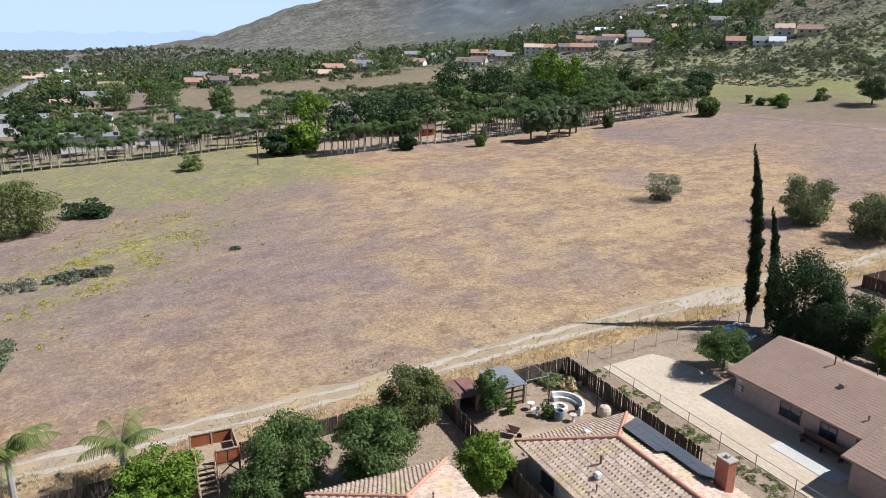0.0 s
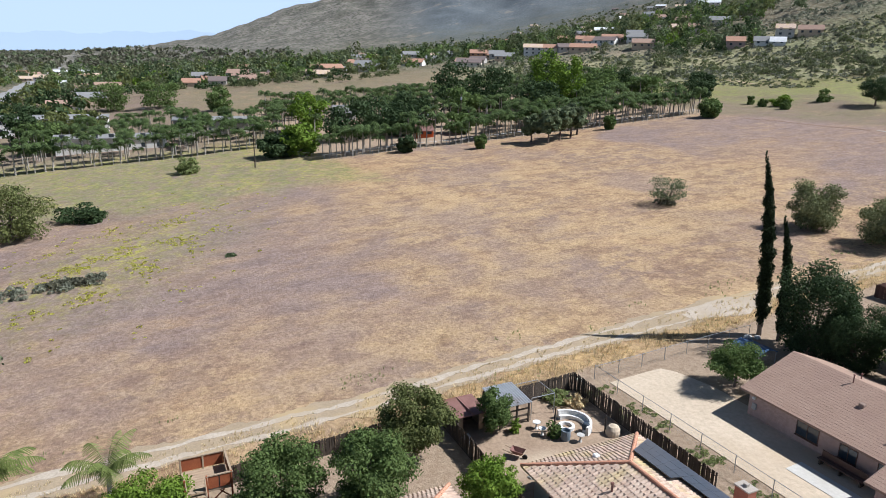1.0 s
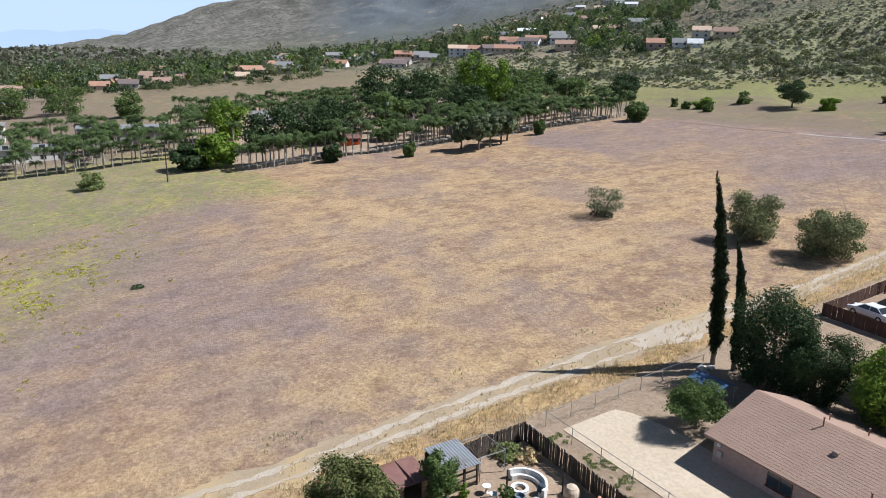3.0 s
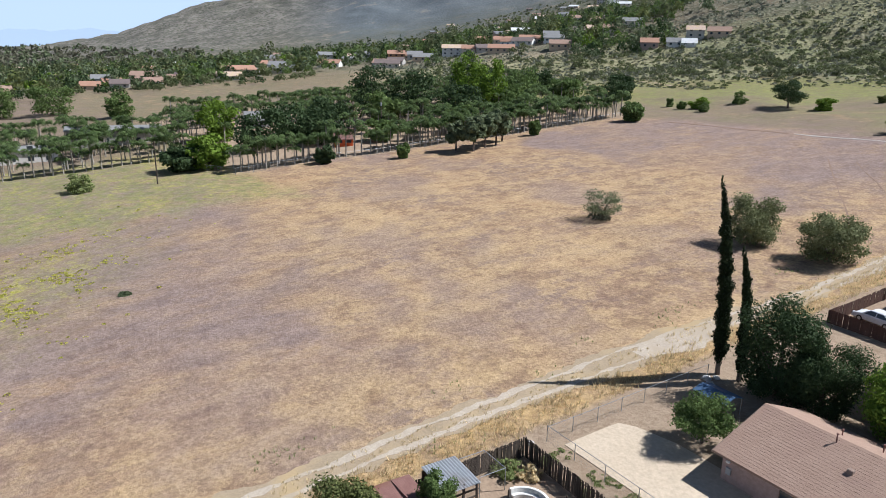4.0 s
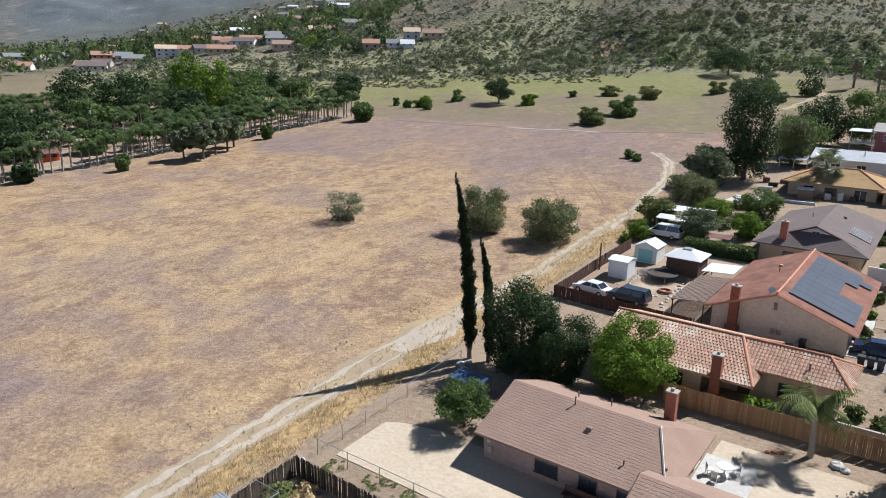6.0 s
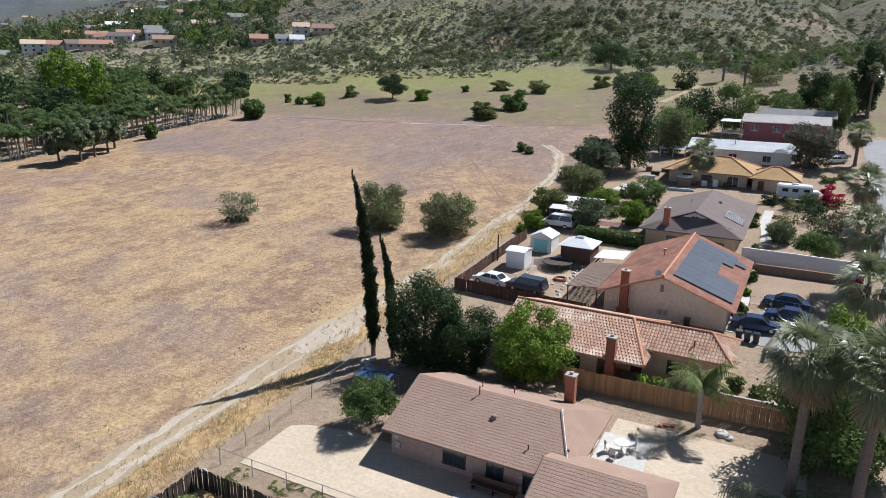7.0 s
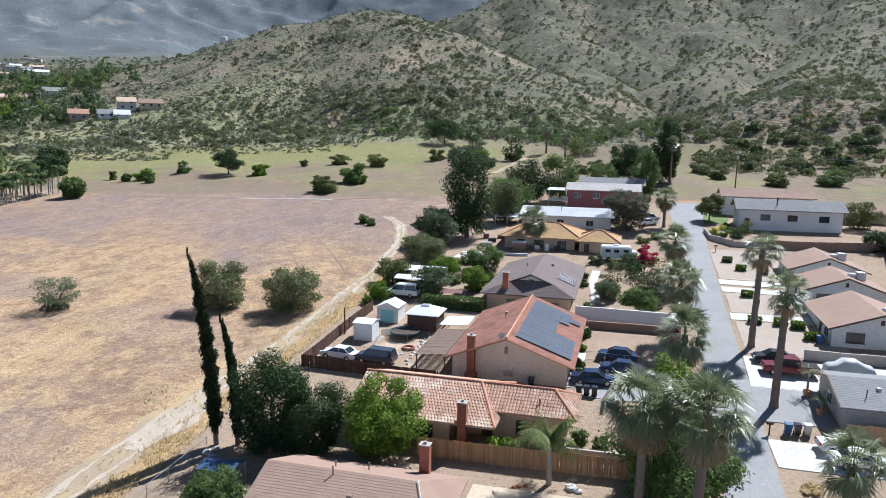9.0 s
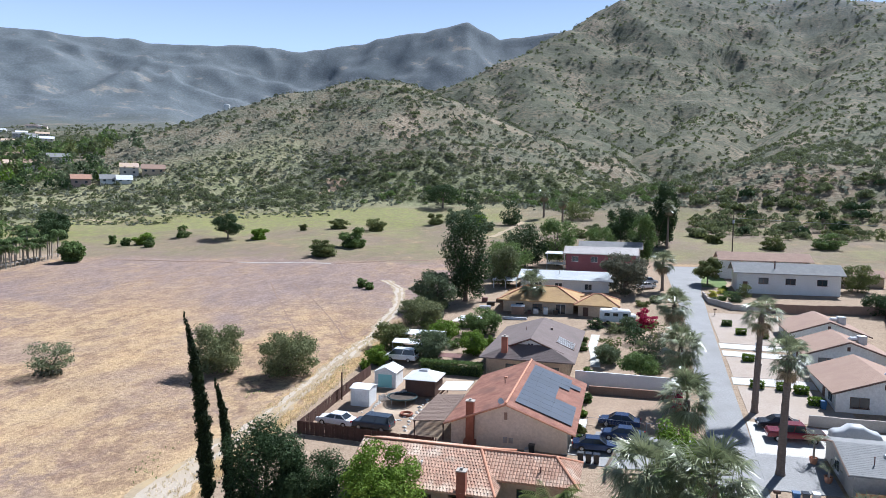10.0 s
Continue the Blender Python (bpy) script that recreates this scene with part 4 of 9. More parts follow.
def fence(name, a, b, height, mat, label, board=.15, gap=.004, thick=.025, post=2.4, group="", wobble=.0, seed=1, cap=None):
    """A run of upright boards on posts and rails between two places; it follows the ground."""
    rng = np.random.RandomState(seed)
    ax, ay, bx, by = *a, *b
    ln = math.hypot(bx - ax, by - ay)
    t = thing(name, ax, ay, 0, label, "fence", group, math.degrees(math.atan2(by - ay, bx - ax)))
    zs = lambda d: ground_z(ax + (bx - ax) * d / ln, ay + (by - ay) * d / ln)
    one = Shape().box(-board / 2 + gap / 2, board / 2 - gap / 2, -thick / 2, thick / 2, 0, height, .006).mesh("board", mat)
    n = int(ln / board)
    for i in range(n):
        d = (i + .5) * board
        ob = new("board", one)
        ob.parent = t
        ob.matrix_basis = pose(d, thick * (.5 if i % 2 else -.1), zs(d) + rng.uniform(-.02, .02) - wobble * rng.rand(), rng.uniform(-1, 1) * (2 + 14 * wobble), rng.uniform(-1, 1) * (.6 + 8 * wobble), 0)
    k = max(1, int(ln / post))
    for i in range(k + 1):
        d = ln * i / k
        part("post", Shape().box(d - .05, d + .05, .03, .13, zs(d) - .2, zs(d) + height - .05, .01), mat, t)
    for h in (.35, height - .35):
        for i in range(k):
            s = Shape()
            d0, d1 = ln * i / k, ln * (i + 1) / k
            s.add([(d0, .02, zs(d0) + h), (d1, .02, zs(d1) + h), (d1, .06, zs(d1) + h), (d0, .06, zs(d0) + h), (d0, .02, zs(d0) + h + .09), (d1, .02, zs(d1) + h + .09), (d1, .06, zs(d1) + h + .09), (d0, .06, zs(d0) + h + .09)],
                  [(3, 2, 1, 0), (4, 5, 6, 7), (0, 1, 5, 4), (1, 2, 6, 5), (2, 3, 7, 6), (3, 0, 4, 7)])
            part("rail", s, mat, t)
    return t


def chain_fence(a, b, label, height=1.4, post=3.0, group="", seed=0):
    """Galvanised posts, a top rail and a wire mesh."""
    ax, ay, bx, by = *a, *b
    ln = math.hypot(bx - ax, by - ay)
    t = thing("chain_link_fence", ax, ay, 0, label, "fence", group, math.degrees(math.atan2(by - ay, bx - ax)))
    zs = lambda d: ground_z(ax + (bx - ax) * d / ln, ay + (by - ay) * d / ln)
    k = max(1, round(ln / post))
    for i in range(k + 1):
        d = ln * i / k
        part("post", Shape().tube([(d, 0, zs(d) - .2), (d, 0, zs(d) + height + .05)], [.032, .032], 6), STEEL, t)
    part("top_rail", Shape().tube([(ln * i / k, 0, zs(ln * i / k) + height) for i in range(k + 1)], [.022] * (k + 1), 6), STEEL, t)
    v, w, step = [], .0025, .16
    for i in range(int((ln + height) / step)):
        for sg in (1, -1):
            d0 = i * step - height
            lo, hi = max(d0, 0), min(d0 + height, ln)
            if hi <= lo:
                continue
            z0, z1 = (lo - d0, hi - d0) if sg > 0 else (height - lo + d0, height - hi + d0)
            v.append([(lo - w, 0, zs(lo) + z0), (lo + w, 0, zs(lo) + z0), (hi + w, 0, zs(hi) + z1), (hi - w, 0, zs(hi) + z1)])
    part("wire_mesh", quads("wire_mesh", v, STEEL), None, t)
    return t


def low_wall(name, a, b, height, thick, mat, label, cap=None):
    ax, ay, bx, by = *a, *b
    ln = math.hypot(bx - ax, by - ay)
    t = thing(name, ax, ay, 0, label, "wall", "", math.degrees(math.atan2(by - ay, bx - ax)))
    zs = lambda d: ground_z(ax + (bx - ax) * d / ln, ay + (by - ay) * d / ln)
    k = max(1, int(ln / 3))
    s, c = Shape(), Shape()
    for i in range(k):
        d0, d1 = ln * i / k, ln * (i + 1) / k
        s.box(d0, d1, -thick / 2, thick / 2, min(zs(d0), zs(d1)) - .3, max(zs(d0), zs(d1)) + height)
        c.box(d0 - .005, d1 + .005, -thick / 2 - .03, thick / 2 + .03, max(zs(d0), zs(d1)) + height, max(zs(d0), zs(d1)) + height + .07, .015)
    part("wall_body", s, mat, t)
    part("coping", c, cap or mat, t)
    return t


BLUE_FRAME = surface("panel_frame", (.10, .11, .13), (.13, .14, .16), .5, .4, 0, metal=.5)


def solar(parent, poly, cols, rows, skip=()):
    """A field of solar panels on a slope; poly: low left, low right, top right, top left."""
    a, b, c, d = [Vector(p) for p in poly]
    nrm = (b - a).cross(d - a).normalized()
    if nrm.z < 0:
        nrm = -nrm
    for i in range(cols):
        for j in range(rows):
            if (i, j) in skip:
                continue
            at = lambda u, w: a.lerp(b, u).lerp(d.lerp(c, u), w)
            q = [at((i + .006) / cols, (j + .006) / rows), at((i + .994) / cols, (j + .006) / rows), at((i + .994) / cols, (j + .994) / rows), at((i + .006) / cols, (j + .994) / rows)]
            s = Shape().slab([p + nrm * .14 for p in q], .04)
            f = part("solar_panel", s, BLUE_FRAME, parent, "dark blue solar panel")
            inner = [p.lerp((q[0] + q[2]) / 2, .014) + nrm * .144 for p in q]
            part("cell_face", Shape().slab(inner, .003), SOLAR, f)


def house(name, label, x, y):
    return thing(name, 0, 0, 0, label, "house")


def near_houses():
    # low pink house with brown shingles
    h = house("house", "low pink stucco house with a brown shingle roof", 0, 0)
    walls(h, -25.1, -11.6, 40.1, 49.8, -.4, 2.62, STUCCO_PINK, 4.45, "x", 45.2, 0, 1)
    roof(h, -25.6, -11.0, 39.5, 50.6, 2.62, 4.72, "x", 0, 2.6, SHINGLE_BROWN, mid=45.2)
    walls(h, -12.6, -5.2, 36.9, 42.7, -.5, 2.62, STUCCO_PINK, 3.7, "x", 39.9, 0, 1, "wing_wall")
    roof(h, -13.0, -4.7, 36.3, 43.3, 2.66, 3.95, "x", 0, 1.6, SHINGLE_BROWN, mid=39.9)
    opening(h, "window", -19.8, 40.1, 1.05, 1.75, 1.05, "S", FRAME_DARK, split=1)
    opening(h, "window", -16.6, 40.1, 1.05, 1.25, 1.0, "S", FRAME_DARK, split=1)
    opening(h, "glass_door", -13.7, 40.1, .35, 1.5, 2.0, "S", FRAME_DARK, split=1)
    opening(h, "window", -11.6, 45.2, 1.2, 1.6, 1.0, "E")
    opening(h, "window", -11.6, 47.8, 1.2, 1.2, 1.0, "E")
    chimney(h, -14.4, 49.9, 0.5, 5.3, .8, .65)
    part("rake_trim", Shape().tube([(-13.55, 45.1, 4.84), (-11.75, 41.15, 3.36)], [.04, .04], 4), FRAME_WHITE, h, "white painted edge board")
    vent_pipe(h, -20.0, 44.7, 4.55, .6)
    vent_box(h, -18.0, 43.0, 4.0)
    vent_pipe(h, -14.6, 41.2, 3.2, .35)
    vent_pipe(h, -20.6, 46.6, 4.3, .3)
    vent_pipe(h, -18.2, 47.4, 4.1, .3)
    vent_pipe(h, -12.0, 42.1, 3.2, .3, .07)
    part("gablet", Shape().add([(-13.58, 44.3, 4.35), (-13.58, 46.1, 4.35), (-13.58, 45.2, 4.74), (-13.48, 44.3, 4.35), (-13.48, 46.1, 4.35), (-13.48, 45.2, 4.74)], [(0, 1, 2), (3, 5, 4), (0, 2, 5, 3), (2, 1, 4, 5)]), FRAME_WHITE, h)
    part("meter_box", Shape().box(-24.7, -24.3, 39.94, 40.1, 1.1, 1.6, .03), GREY_METAL, h)
    part("floodlight", Shape().box(-24.75, -24.45, 39.9, 40.1, 1.95, 2.12, .03), FRAME_WHITE, h)
    # long house with clay barrel tiles
    h = house("house", "long tan stucco house with a clay barrel-tile roof", 0, 0)
    zb = 1.2
    walls(h, -23.8, -14.5, 58.0, 68.4, zb, 4.05, STUCCO_TAN, 5.6, "x", 63.0, 0, 1)
    walls(h, -14.4, -4.4, 60.6, 66.0, zb, 4.3, STUCCO_TAN, 5.4, "x", 63.0, 1, 1, "wing_wall")
    roof(h, -24.3, -10.2, 57.2, 68.8, 4.05, 6.0, "x", 0, 2.4, TILE_CLAY, TILE_CLAY, CAP_CLAY, mid=63.0)
    roof(h, -13.5, -3.4, 59.9, 66.2, 4.5, 5.98, "x", 0, 2.2, TILE_CLAY, TILE_CLAY, CAP_CLAY, mid=63.0)
    chimney(h, -13.2, 57.5, zb, 6.0, .8, .7, 1.2)
    opening(h, "window", -17.0, 58.0, 2.2, 1.8, 1.1, "S", FRAME_DARK)
    opening(h, "window", -8.0, 60.6, 2.4, 1.6, 1.2, "S", FRAME_DARK)
    door(h, -11.5, 60.6, 1.6, 1.0, 2.1, "S", FRAME_DARK)
    opening(h, "window", -4.4, 63.0, 2.4, 1.5, 1.1, "E")
    vent_box(h, -19.5, 61.0, 5.2, FRAME_WHITE)
    vent_pipe(h, -17.6, 60.2, 5.0, .35, .06, FRAME_WHITE)
    vent_pipe(h, -6.8, 61.2, 5.1, .5, .06)
    # cream house with a red shingle roof and solar panels
    h = house("house", "cream stucco house with a red shingle roof and solar panels", 0, 0)
    h.matrix_basis = pose(.8, 0, 0)
    walls(h, -18.8, -6.2, 72.9, 92.0, 1.8, 5.0, STUCCO_CREAM, 7.35, "y", -12.7)
    roof(h, -19.5, -5.3, 72.2, 93.0, 5.05, 7.72, "y", 0, 0, TILE_RED, None, CAP_CLAY, mid=-12.7, trim=CAP_CLAY)
    chimney(h, -16.6, 72.55, 1.9, 7.6, .85, .65, 1.5)
    solar(h, [(-5.9, 74.0, 5.30), (-5.9, 91.0, 5.30), (-12.0, 91.0, 7.48), (-12.0, 74.0, 7.48)], 10, 5, {(4, 0), (5, 0), (6, 0), (7, 0), (4, 1), (5, 1), (6, 1), (9, 0)})
    part("breaker_box", Shape().box(-13.0, -12.55, 72.74, 72.9, 3.3, 3.9, .02).box(-12.4, -11.95, 72.74, 72.9, 3.3, 3.85, .02), GREY_METAL, h)
    part("gable_vent", Shape().box(-12.95, -12.6, 72.82, 72.9, 5.8, 6.6, .02), FASCIA_BROWN, h)
    part("cooler", Shape().box(-10.6, -9.6, 71.9, 72.6, 2.3, 3.2, .05), GREY_METAL, h, "weathered evaporative cooler")
    opening(h, "window", -18.8, 78, 3.0, 1.6, 1.1, "W")
    part("satellite_dish", Shape().lathe([(.02, 0), (.2, .05), (.33, .14), (.35, .16)], 12).turned(pose(-13.4, 73.0, 7.7, 60, 0, 30)), GREY_METAL, h)
    vent_pipe(h, -14.6, 83, 7.0, .4)
    vent_box(h, -15.0, 86, 6.9, CAP_CLAY)
    # patio cover on the side of it
    t = thing("patio_cover", 0, 0, 0, "brown slatted patio cover with a white panel beside a house", "pergola")
    t.matrix_basis = pose(.7, -.3, 0)
    for i in range(34):
        y = 73.4 + i * .31
        part("slat", Shape().add([(-23.2, y, 4.62), (-19.5, y, 4.98), (-19.5, y + .17, 4.98), (-23.2, y + .17, 4.62), (-23.2, y, 4.7), (-19.5, y, 5.06), (-19.5, y + .17, 5.06), (-23.2, y + .17, 4.7)], [(3, 2, 1, 0), (4, 5, 6, 7), (0, 1, 5, 4), (1, 2, 6, 5), (2, 3, 7, 6), (3, 0, 4, 7)]), FASCIA_BROWN, t)
    part("panel", Shape().slab([(-23.2, 84.2, 5.2), (-19.5, 84.2, 5.45), (-19.5, 88.5, 5.45), (-23.2, 88.5, 5.2)], .06), WHITE_METAL, t, "white metal roof panel")
    for x, y in ((-23.0, 73.6), (-23.0, 78.8), (-23.0, 84.1), (-23.0, 88.3), (-19.7, 73.6)):
        part("post", Shape().box(x - .06, x + .06, y - .06, y + .06, ground_z(x, y) - .1, 4.63, .01), FRAME_DARK, t)
    part("beam", Shape().box(-23.08, -22.92, 73.4, 88.5, 4.46, 4.62), FRAME_DARK, t)
    # brown roofed house
    h = house("house", "tan stucco house with a dark brown shingle roof and front gable", 0, 0)
    walls(h, -19.0, -7.3, 97.2, 119.5, 3.4, 6.75, STUCCO_TAN)
    roof(h, -19.9, -6.4, 96.4, 120.5, 6.8, 9.5, "y", 4.2, 4.0, SHINGLE_DARK, None, None, mid=-12.9)
    part("gable_face", Shape().add([(-17.2, 99.0, 7.6), (-8.6, 99.0, 7.6), (-12.9, 99.0, 9.25), (-17.2, 99.3, 7.6), (-8.6, 99.3, 7.6), (-12.9, 99.3, 9.25)], [(0, 1, 2), (5, 4, 3), (0, 3, 4, 1)]), STUCCO_WHITE, h, "pale gable with a small vent window")
    roof(h, -17.7, -8.1, 98.6, 102.0, 7.55, 9.48, "y", 0, 0, SHINGLE_DARK, mid=-12.9, trim=FRAME_DARK)
    opening(h, "window", -12.9, 99.0, 8.1, .8, .55, "S", FRAME_WHITE)
    chimney(h, -16.4, 97.6, 3.6, 9.7, .85, .6)
    # collector of pale slats on the eastern roof slope
    zr = lambda x: 6.8 + 2.7 * (-6.4 - x) / 6.5
    for i in range(7):
        y0 = 103.4 + i * .62
        part("collector_slat", Shape().slab([(-9.6, y0, zr(-9.6) + .16), (-7.1, y0, zr(-7.1) + .16), (-7.1, y0 + .17, zr(-7.1) + .16), (-9.6, y0 + .17, zr(-9.6) + .16)], .06), PALE_ROOF, h)
    part("collector_tray", Shape().slab([(-9.7, 103.2, zr(-9.7) + .09), (-7.0, 103.2, zr(-7.0) + .09), (-7.0, 107.8, zr(-7.0) + .09), (-9.7, 107.8, zr(-9.7) + .09)], .05), FRAME_DARK, h, "dark collector panel")
    opening(h, "window", -9.4, 97.2, 4.6, 1.5, 1.2, "S", FRAME_DARK)
    opening(h, "window", -15.0, 97.2, 4.6, 2.2, 1.3, "S", FRAME_DARK)
    vent_box(h, -11.0, 110, 8.9)
    vent_pipe(h, -14.8, 108, 8.9, .4)
    # golden hip-roofed house with a garage
    h = house("house", "tan house with a golden-brown hip roof and attached garage", 0, 0)
    walls(h, -23.2, -9.6, 135.6, 146.2, 6.0, 9.35, STUCCO_TAN)
    roof(h, -24.2, -8.2, 134.6, 147.2, 9.4, 11.6, "x", 5.0, 5.0, SHINGLE_GOLD, None, CAP_CLAY)
    walls(h, -8.6, -1.6, 134.4, 141.5, 6.0, 9.2, STUCCO_TAN, name="garage_wall")
    roof(h, -9.4, -.9, 133.4, 142.4, 9.25, 10.9, "x", 3.6, 3.6, SHINGLE_GOLD, None, CAP_CLAY)
    for x, w in ((-20, 1.4), (-16.5, 1.8)):
        opening(h, "window", x, 135.6, 7.5, w, 1.2, "S", FRAME_DARK)
    opening(h, "glass_door", -12.0, 135.6, 6.7, 1.8, 2.1, "S", FRAME_WHITE)
    door(h, -7.2, 134.4, 6.6, 1.0, 2.1, "S", FRAME_DARK)
    # white-roofed long house
    h = house("house", "pale house with a white metal roof and porch", 0, 0)
    walls(h, -23.0, -3.5, 157, 166, 7.5, 11.2, STUCCO_WHITE, 12.4, "x")
    roof(h, -23.6, -2.6, 156.2, 167.0, 11.2, 12.7, "x", 0, 1.5, PALE_ROOF)
    roof(h, -29.6, -23.7, 156.8, 163, 10.4, 10.9, "x", 0, 0, PALE_ROOF, thick=.1)
    for x in (-29.2, -26.5, -24):
        part("porch_post", Shape().box(x - .08, x + .08, 157.0, 157.16, 8.0, 10.4), FRAME_WHITE, h)
    for x in (-19, -14.5, -8):
        opening(h, "window", x, 157, 9.1, 1.5, 1.2, "S", FRAME_WHITE)
    vent_pipe(h, -14.5, 159.3, 12.2, .8, .1, GREY_METAL)
    vent_box(h, -6.5, 160, 12.0, GREY_METAL)
    # red two-storey house
    h = house("house", "two-storey red house with a white roof and balcony", 0, 0)
    walls(h, -14.8, 2.2, 178, 187, 10, 15.4, SIDING_RED, 16.5, "x")
    roof(h, -15.4, 2.9, 177.3, 187.8, 15.4, 16.9, "x", 0, 0, BEIGE_ROOF)
    for x in (-12.5, -7.8, -2.5):
        opening(h, "window", x, 178, 13.4, 1.5, 1.2, "S", FRAME_WHITE)
    part("balcony_floor", Shape().box(-19.6, -14.9, 178, 183, 12.4, 12.6), FRAME_WHITE, h)
    part("balcony_roof", Shape().slab([(-20, 177.6, 15.2), (-14.9, 177.6, 15.2), (-14.9, 183.4, 15.4), (-20, 183.4, 15.4)], .12), WHITE_METAL, h)
    for i in range(12):
        part("baluster", Shape().box(-19.6 + i * .42, -19.5 + i * .42, 178, 178.06, 12.6, 13.5), FRAME_WHITE, h)
    for x in (-19.5, -15.2):
        part("balcony_post", Shape().box(x - .07, x + .07, 178, 178.14, 10.2, 15.2), FRAME_WHITE, h)
    h = house("house", "grey-roofed house at the end of the row", 0, 0)
    walls(h, -12.5, 3.5, 196, 204, 11, 15.6, STUCCO_GREY, 16.8, "x")
    roof(h, -13, 4.2, 195.3, 204.8, 15.6, 17.2, "x", 0, 0, SHINGLE_GREY)


def tile_houses():
    # the two barrel-tiled houses nearest the field
    h = house("house", "stucco house with a pale clay barrel-tile hip roof and solar panels", 0, 0)
    walls(h, -24.3, -8.0, 19.4, 27.9, -1.9, 1.25, STUCCO_GREY)
    roof(h, -25.0, -7.0, 18.7, 28.6, 1.35, 3.15, "x", 4.9, 4.5, TILE_PALE, TILE_PALE, CAP_CLAY)
    chimney(h, -14.3, 27.2, -.5, 4.0, .95, .7)
    solar(h, [(-14.9, 28.35, 1.64), (-23.7, 28.35, 1.64), (-21.4, 25.0, 2.86), (-15.2, 25.0, 2.86)], 9, 3, {(0, 2), (1, 2), (2, 2), (3, 2)})
    vent_pipe(h, -19.0, 21.4, 2.5, .45, .07)
    vent_box(h, -18.2, 20.6, 2.3, WHITE_METAL)
    vent_box(h, -22.6, 23.0, 2.35, WHITE_METAL)
    vent_pipe(h, -17.4, 19.9, 1.9, .3, .05)
    for x in (-21.8, -18.2, -13):
        opening(h, "window", x, 19.4, -.6, 1.4, 1.1, "S", FRAME_DARK)
    h = house("house", "stucco house with a weathered clay barrel-tile hip roof", 0, 0)
    walls(h, -25.0, -9.5, 4.6, 13.0, -2.6, .65, STUCCO_CREAM)
    roof(h, -25.8, -8.6, 3.9, 13.7, .75, 2.2, "x", 4.7, 4.5, TILE_PALE, TILE_PALE, CAP_CLAY)
    vent_pipe(h, -19.5, 11.5, 1.6, .35, .05)
    vent_pipe(h, -20.8, 10.4, 1.9, .3, .05)
    for x in (-21, -15):
        opening(h, "window", x, 13.0, -1.0, 1.4, 1.1, "N", FRAME_DARK)


def street_houses():
    # brown-roofed row beyond the street
    for n, (y0, y1, xw) in enumerate(((92.5, 106.5, 24.6), (108.5, 118.5, 24.8), (121, 132, 25.4))):
        z = 2.5 + ground_z(26, y0)
        h = house("house", "white stucco house with a brown shingle roof and rooftop cooler", 0, 0)
        h["group"] = "brown-roofed row"
        walls(h, xw + .6, xw + 11.4, y0 + .6, y1 - .5, z - 3.2, z, STUCCO_WHITE, z + 1.9, "y")
        roof(h, xw, xw + 12, y0, y1, z, z + 2.15, "y", 0, 0, SHINGLE_BROWN, trim=FRAME_DARK)
        opening(h, "window", xw + 3.2, y0 + .6, z - 1.7, 2.0, 1.2, "S", FRAME_DARK)
        opening(h, "window", xw + 8.0, y0 + .6, z - 1.7, 1.6, 1.2, "S", FRAME_DARK)
        opening(h, "window", xw + .6, y0 + 3, z - 1.7, 1.8, 1.2, "W", FRAME_WHITE)
        door(h, xw + .6, y0 + 6, z - 2.6, 1.0, 2.1, "W", FRAME_DARK)
        part("gable_vent", Shape().box(xw + 5.8, xw + 6.2, y0 + .52, y0 + .6, z + .7, z + 1.3), FRAME_DARK, h)
        c = part("cooler", Shape().box(xw + 7.8, xw + 9.0, y0 + 3, y0 + 4.2, z + 1.3, z + 2.5, .06), GREY_METAL, h, "rooftop evaporative cooler")
        part("duct", Shape().tube([(xw + 7.8, y0 + 3.6, z + 2.0), (xw + 7.0, y0 + 3.6, z + 2.0), (xw + 6.6, y0 + 3.6, z + 1.5)], [.33, .33, .33], 10), WHITE_METAL, c)
    h = house("house", "grey stucco house with a low grey shingle roof", 0, 0)
    walls(h, 20.6, 33, 69.4, 78.6, 2.0, 5.1, STUCCO_GREY, 6.1, "x")
    roof(h, 20.0, 34, 68.6, 79.4, 5.15, 6.45, "x", 0, 0, SHINGLE_GREY)
    vent_box(h, 24.0, 72.0, 6.05, GREY_METAL)
    vent_pipe(h, 22.6, 70.6, 5.7, .6)
    opening(h, "window", 20.6, 74.5, 3.4, 1.6, 1.1, "W", FRAME_WHITE)
    opening(h, "window", 26, 69.4, 3.4, 1.6, 1.1, "S", FRAME_WHITE)
    h = house("house", "long white two-storey house with a grey shingle roof", 0, 0)
    walls(h, 23.6, 44.2, 164.5, 172.5, 7.6, 13.6, STUCCO_WHITE, 15.0, "x")
    roof(h, 22.8, 45.0, 163.6, 173.4, 13.6, 15.5, "x", 0, 0, SHINGLE_GREY)
    for x in (29.0, 34.4, 40.6):
        opening(h, "window", x, 164.5, 11.3, 1.9, 1.2, "S", FRAME_DARK)
    door(h, 25.3, 164.5, 9.4, 1.0, 2.2, "S", FRAME_DARK)
    part("vent_stack", Shape().tube([(31.4, 166, 14.2), (31.4, 166, 16.2)], [.14, .14], 8), FRAME_DARK, h)
    h = house("house", "white house with a brown shingle roof behind the grey-roofed one", 0, 0)
    walls(h, 22.4, 42.0, 182, 190, 9.5, 14.8, STUCCO_WHITE, 16.0, "x")
    roof(h, 21.6, 42.8, 181.2, 190.8, 14.8, 16.5, "x", 0, 0, SHINGLE_BROWN)
    for x in (26.5, 32, 38):
        opening(h, "window", x, 182, 12.6, 1.7, 1.2, "S", FRAME_DARK)
    h = house("house", "small tan outbuilding with a brown roof", 0, 0)
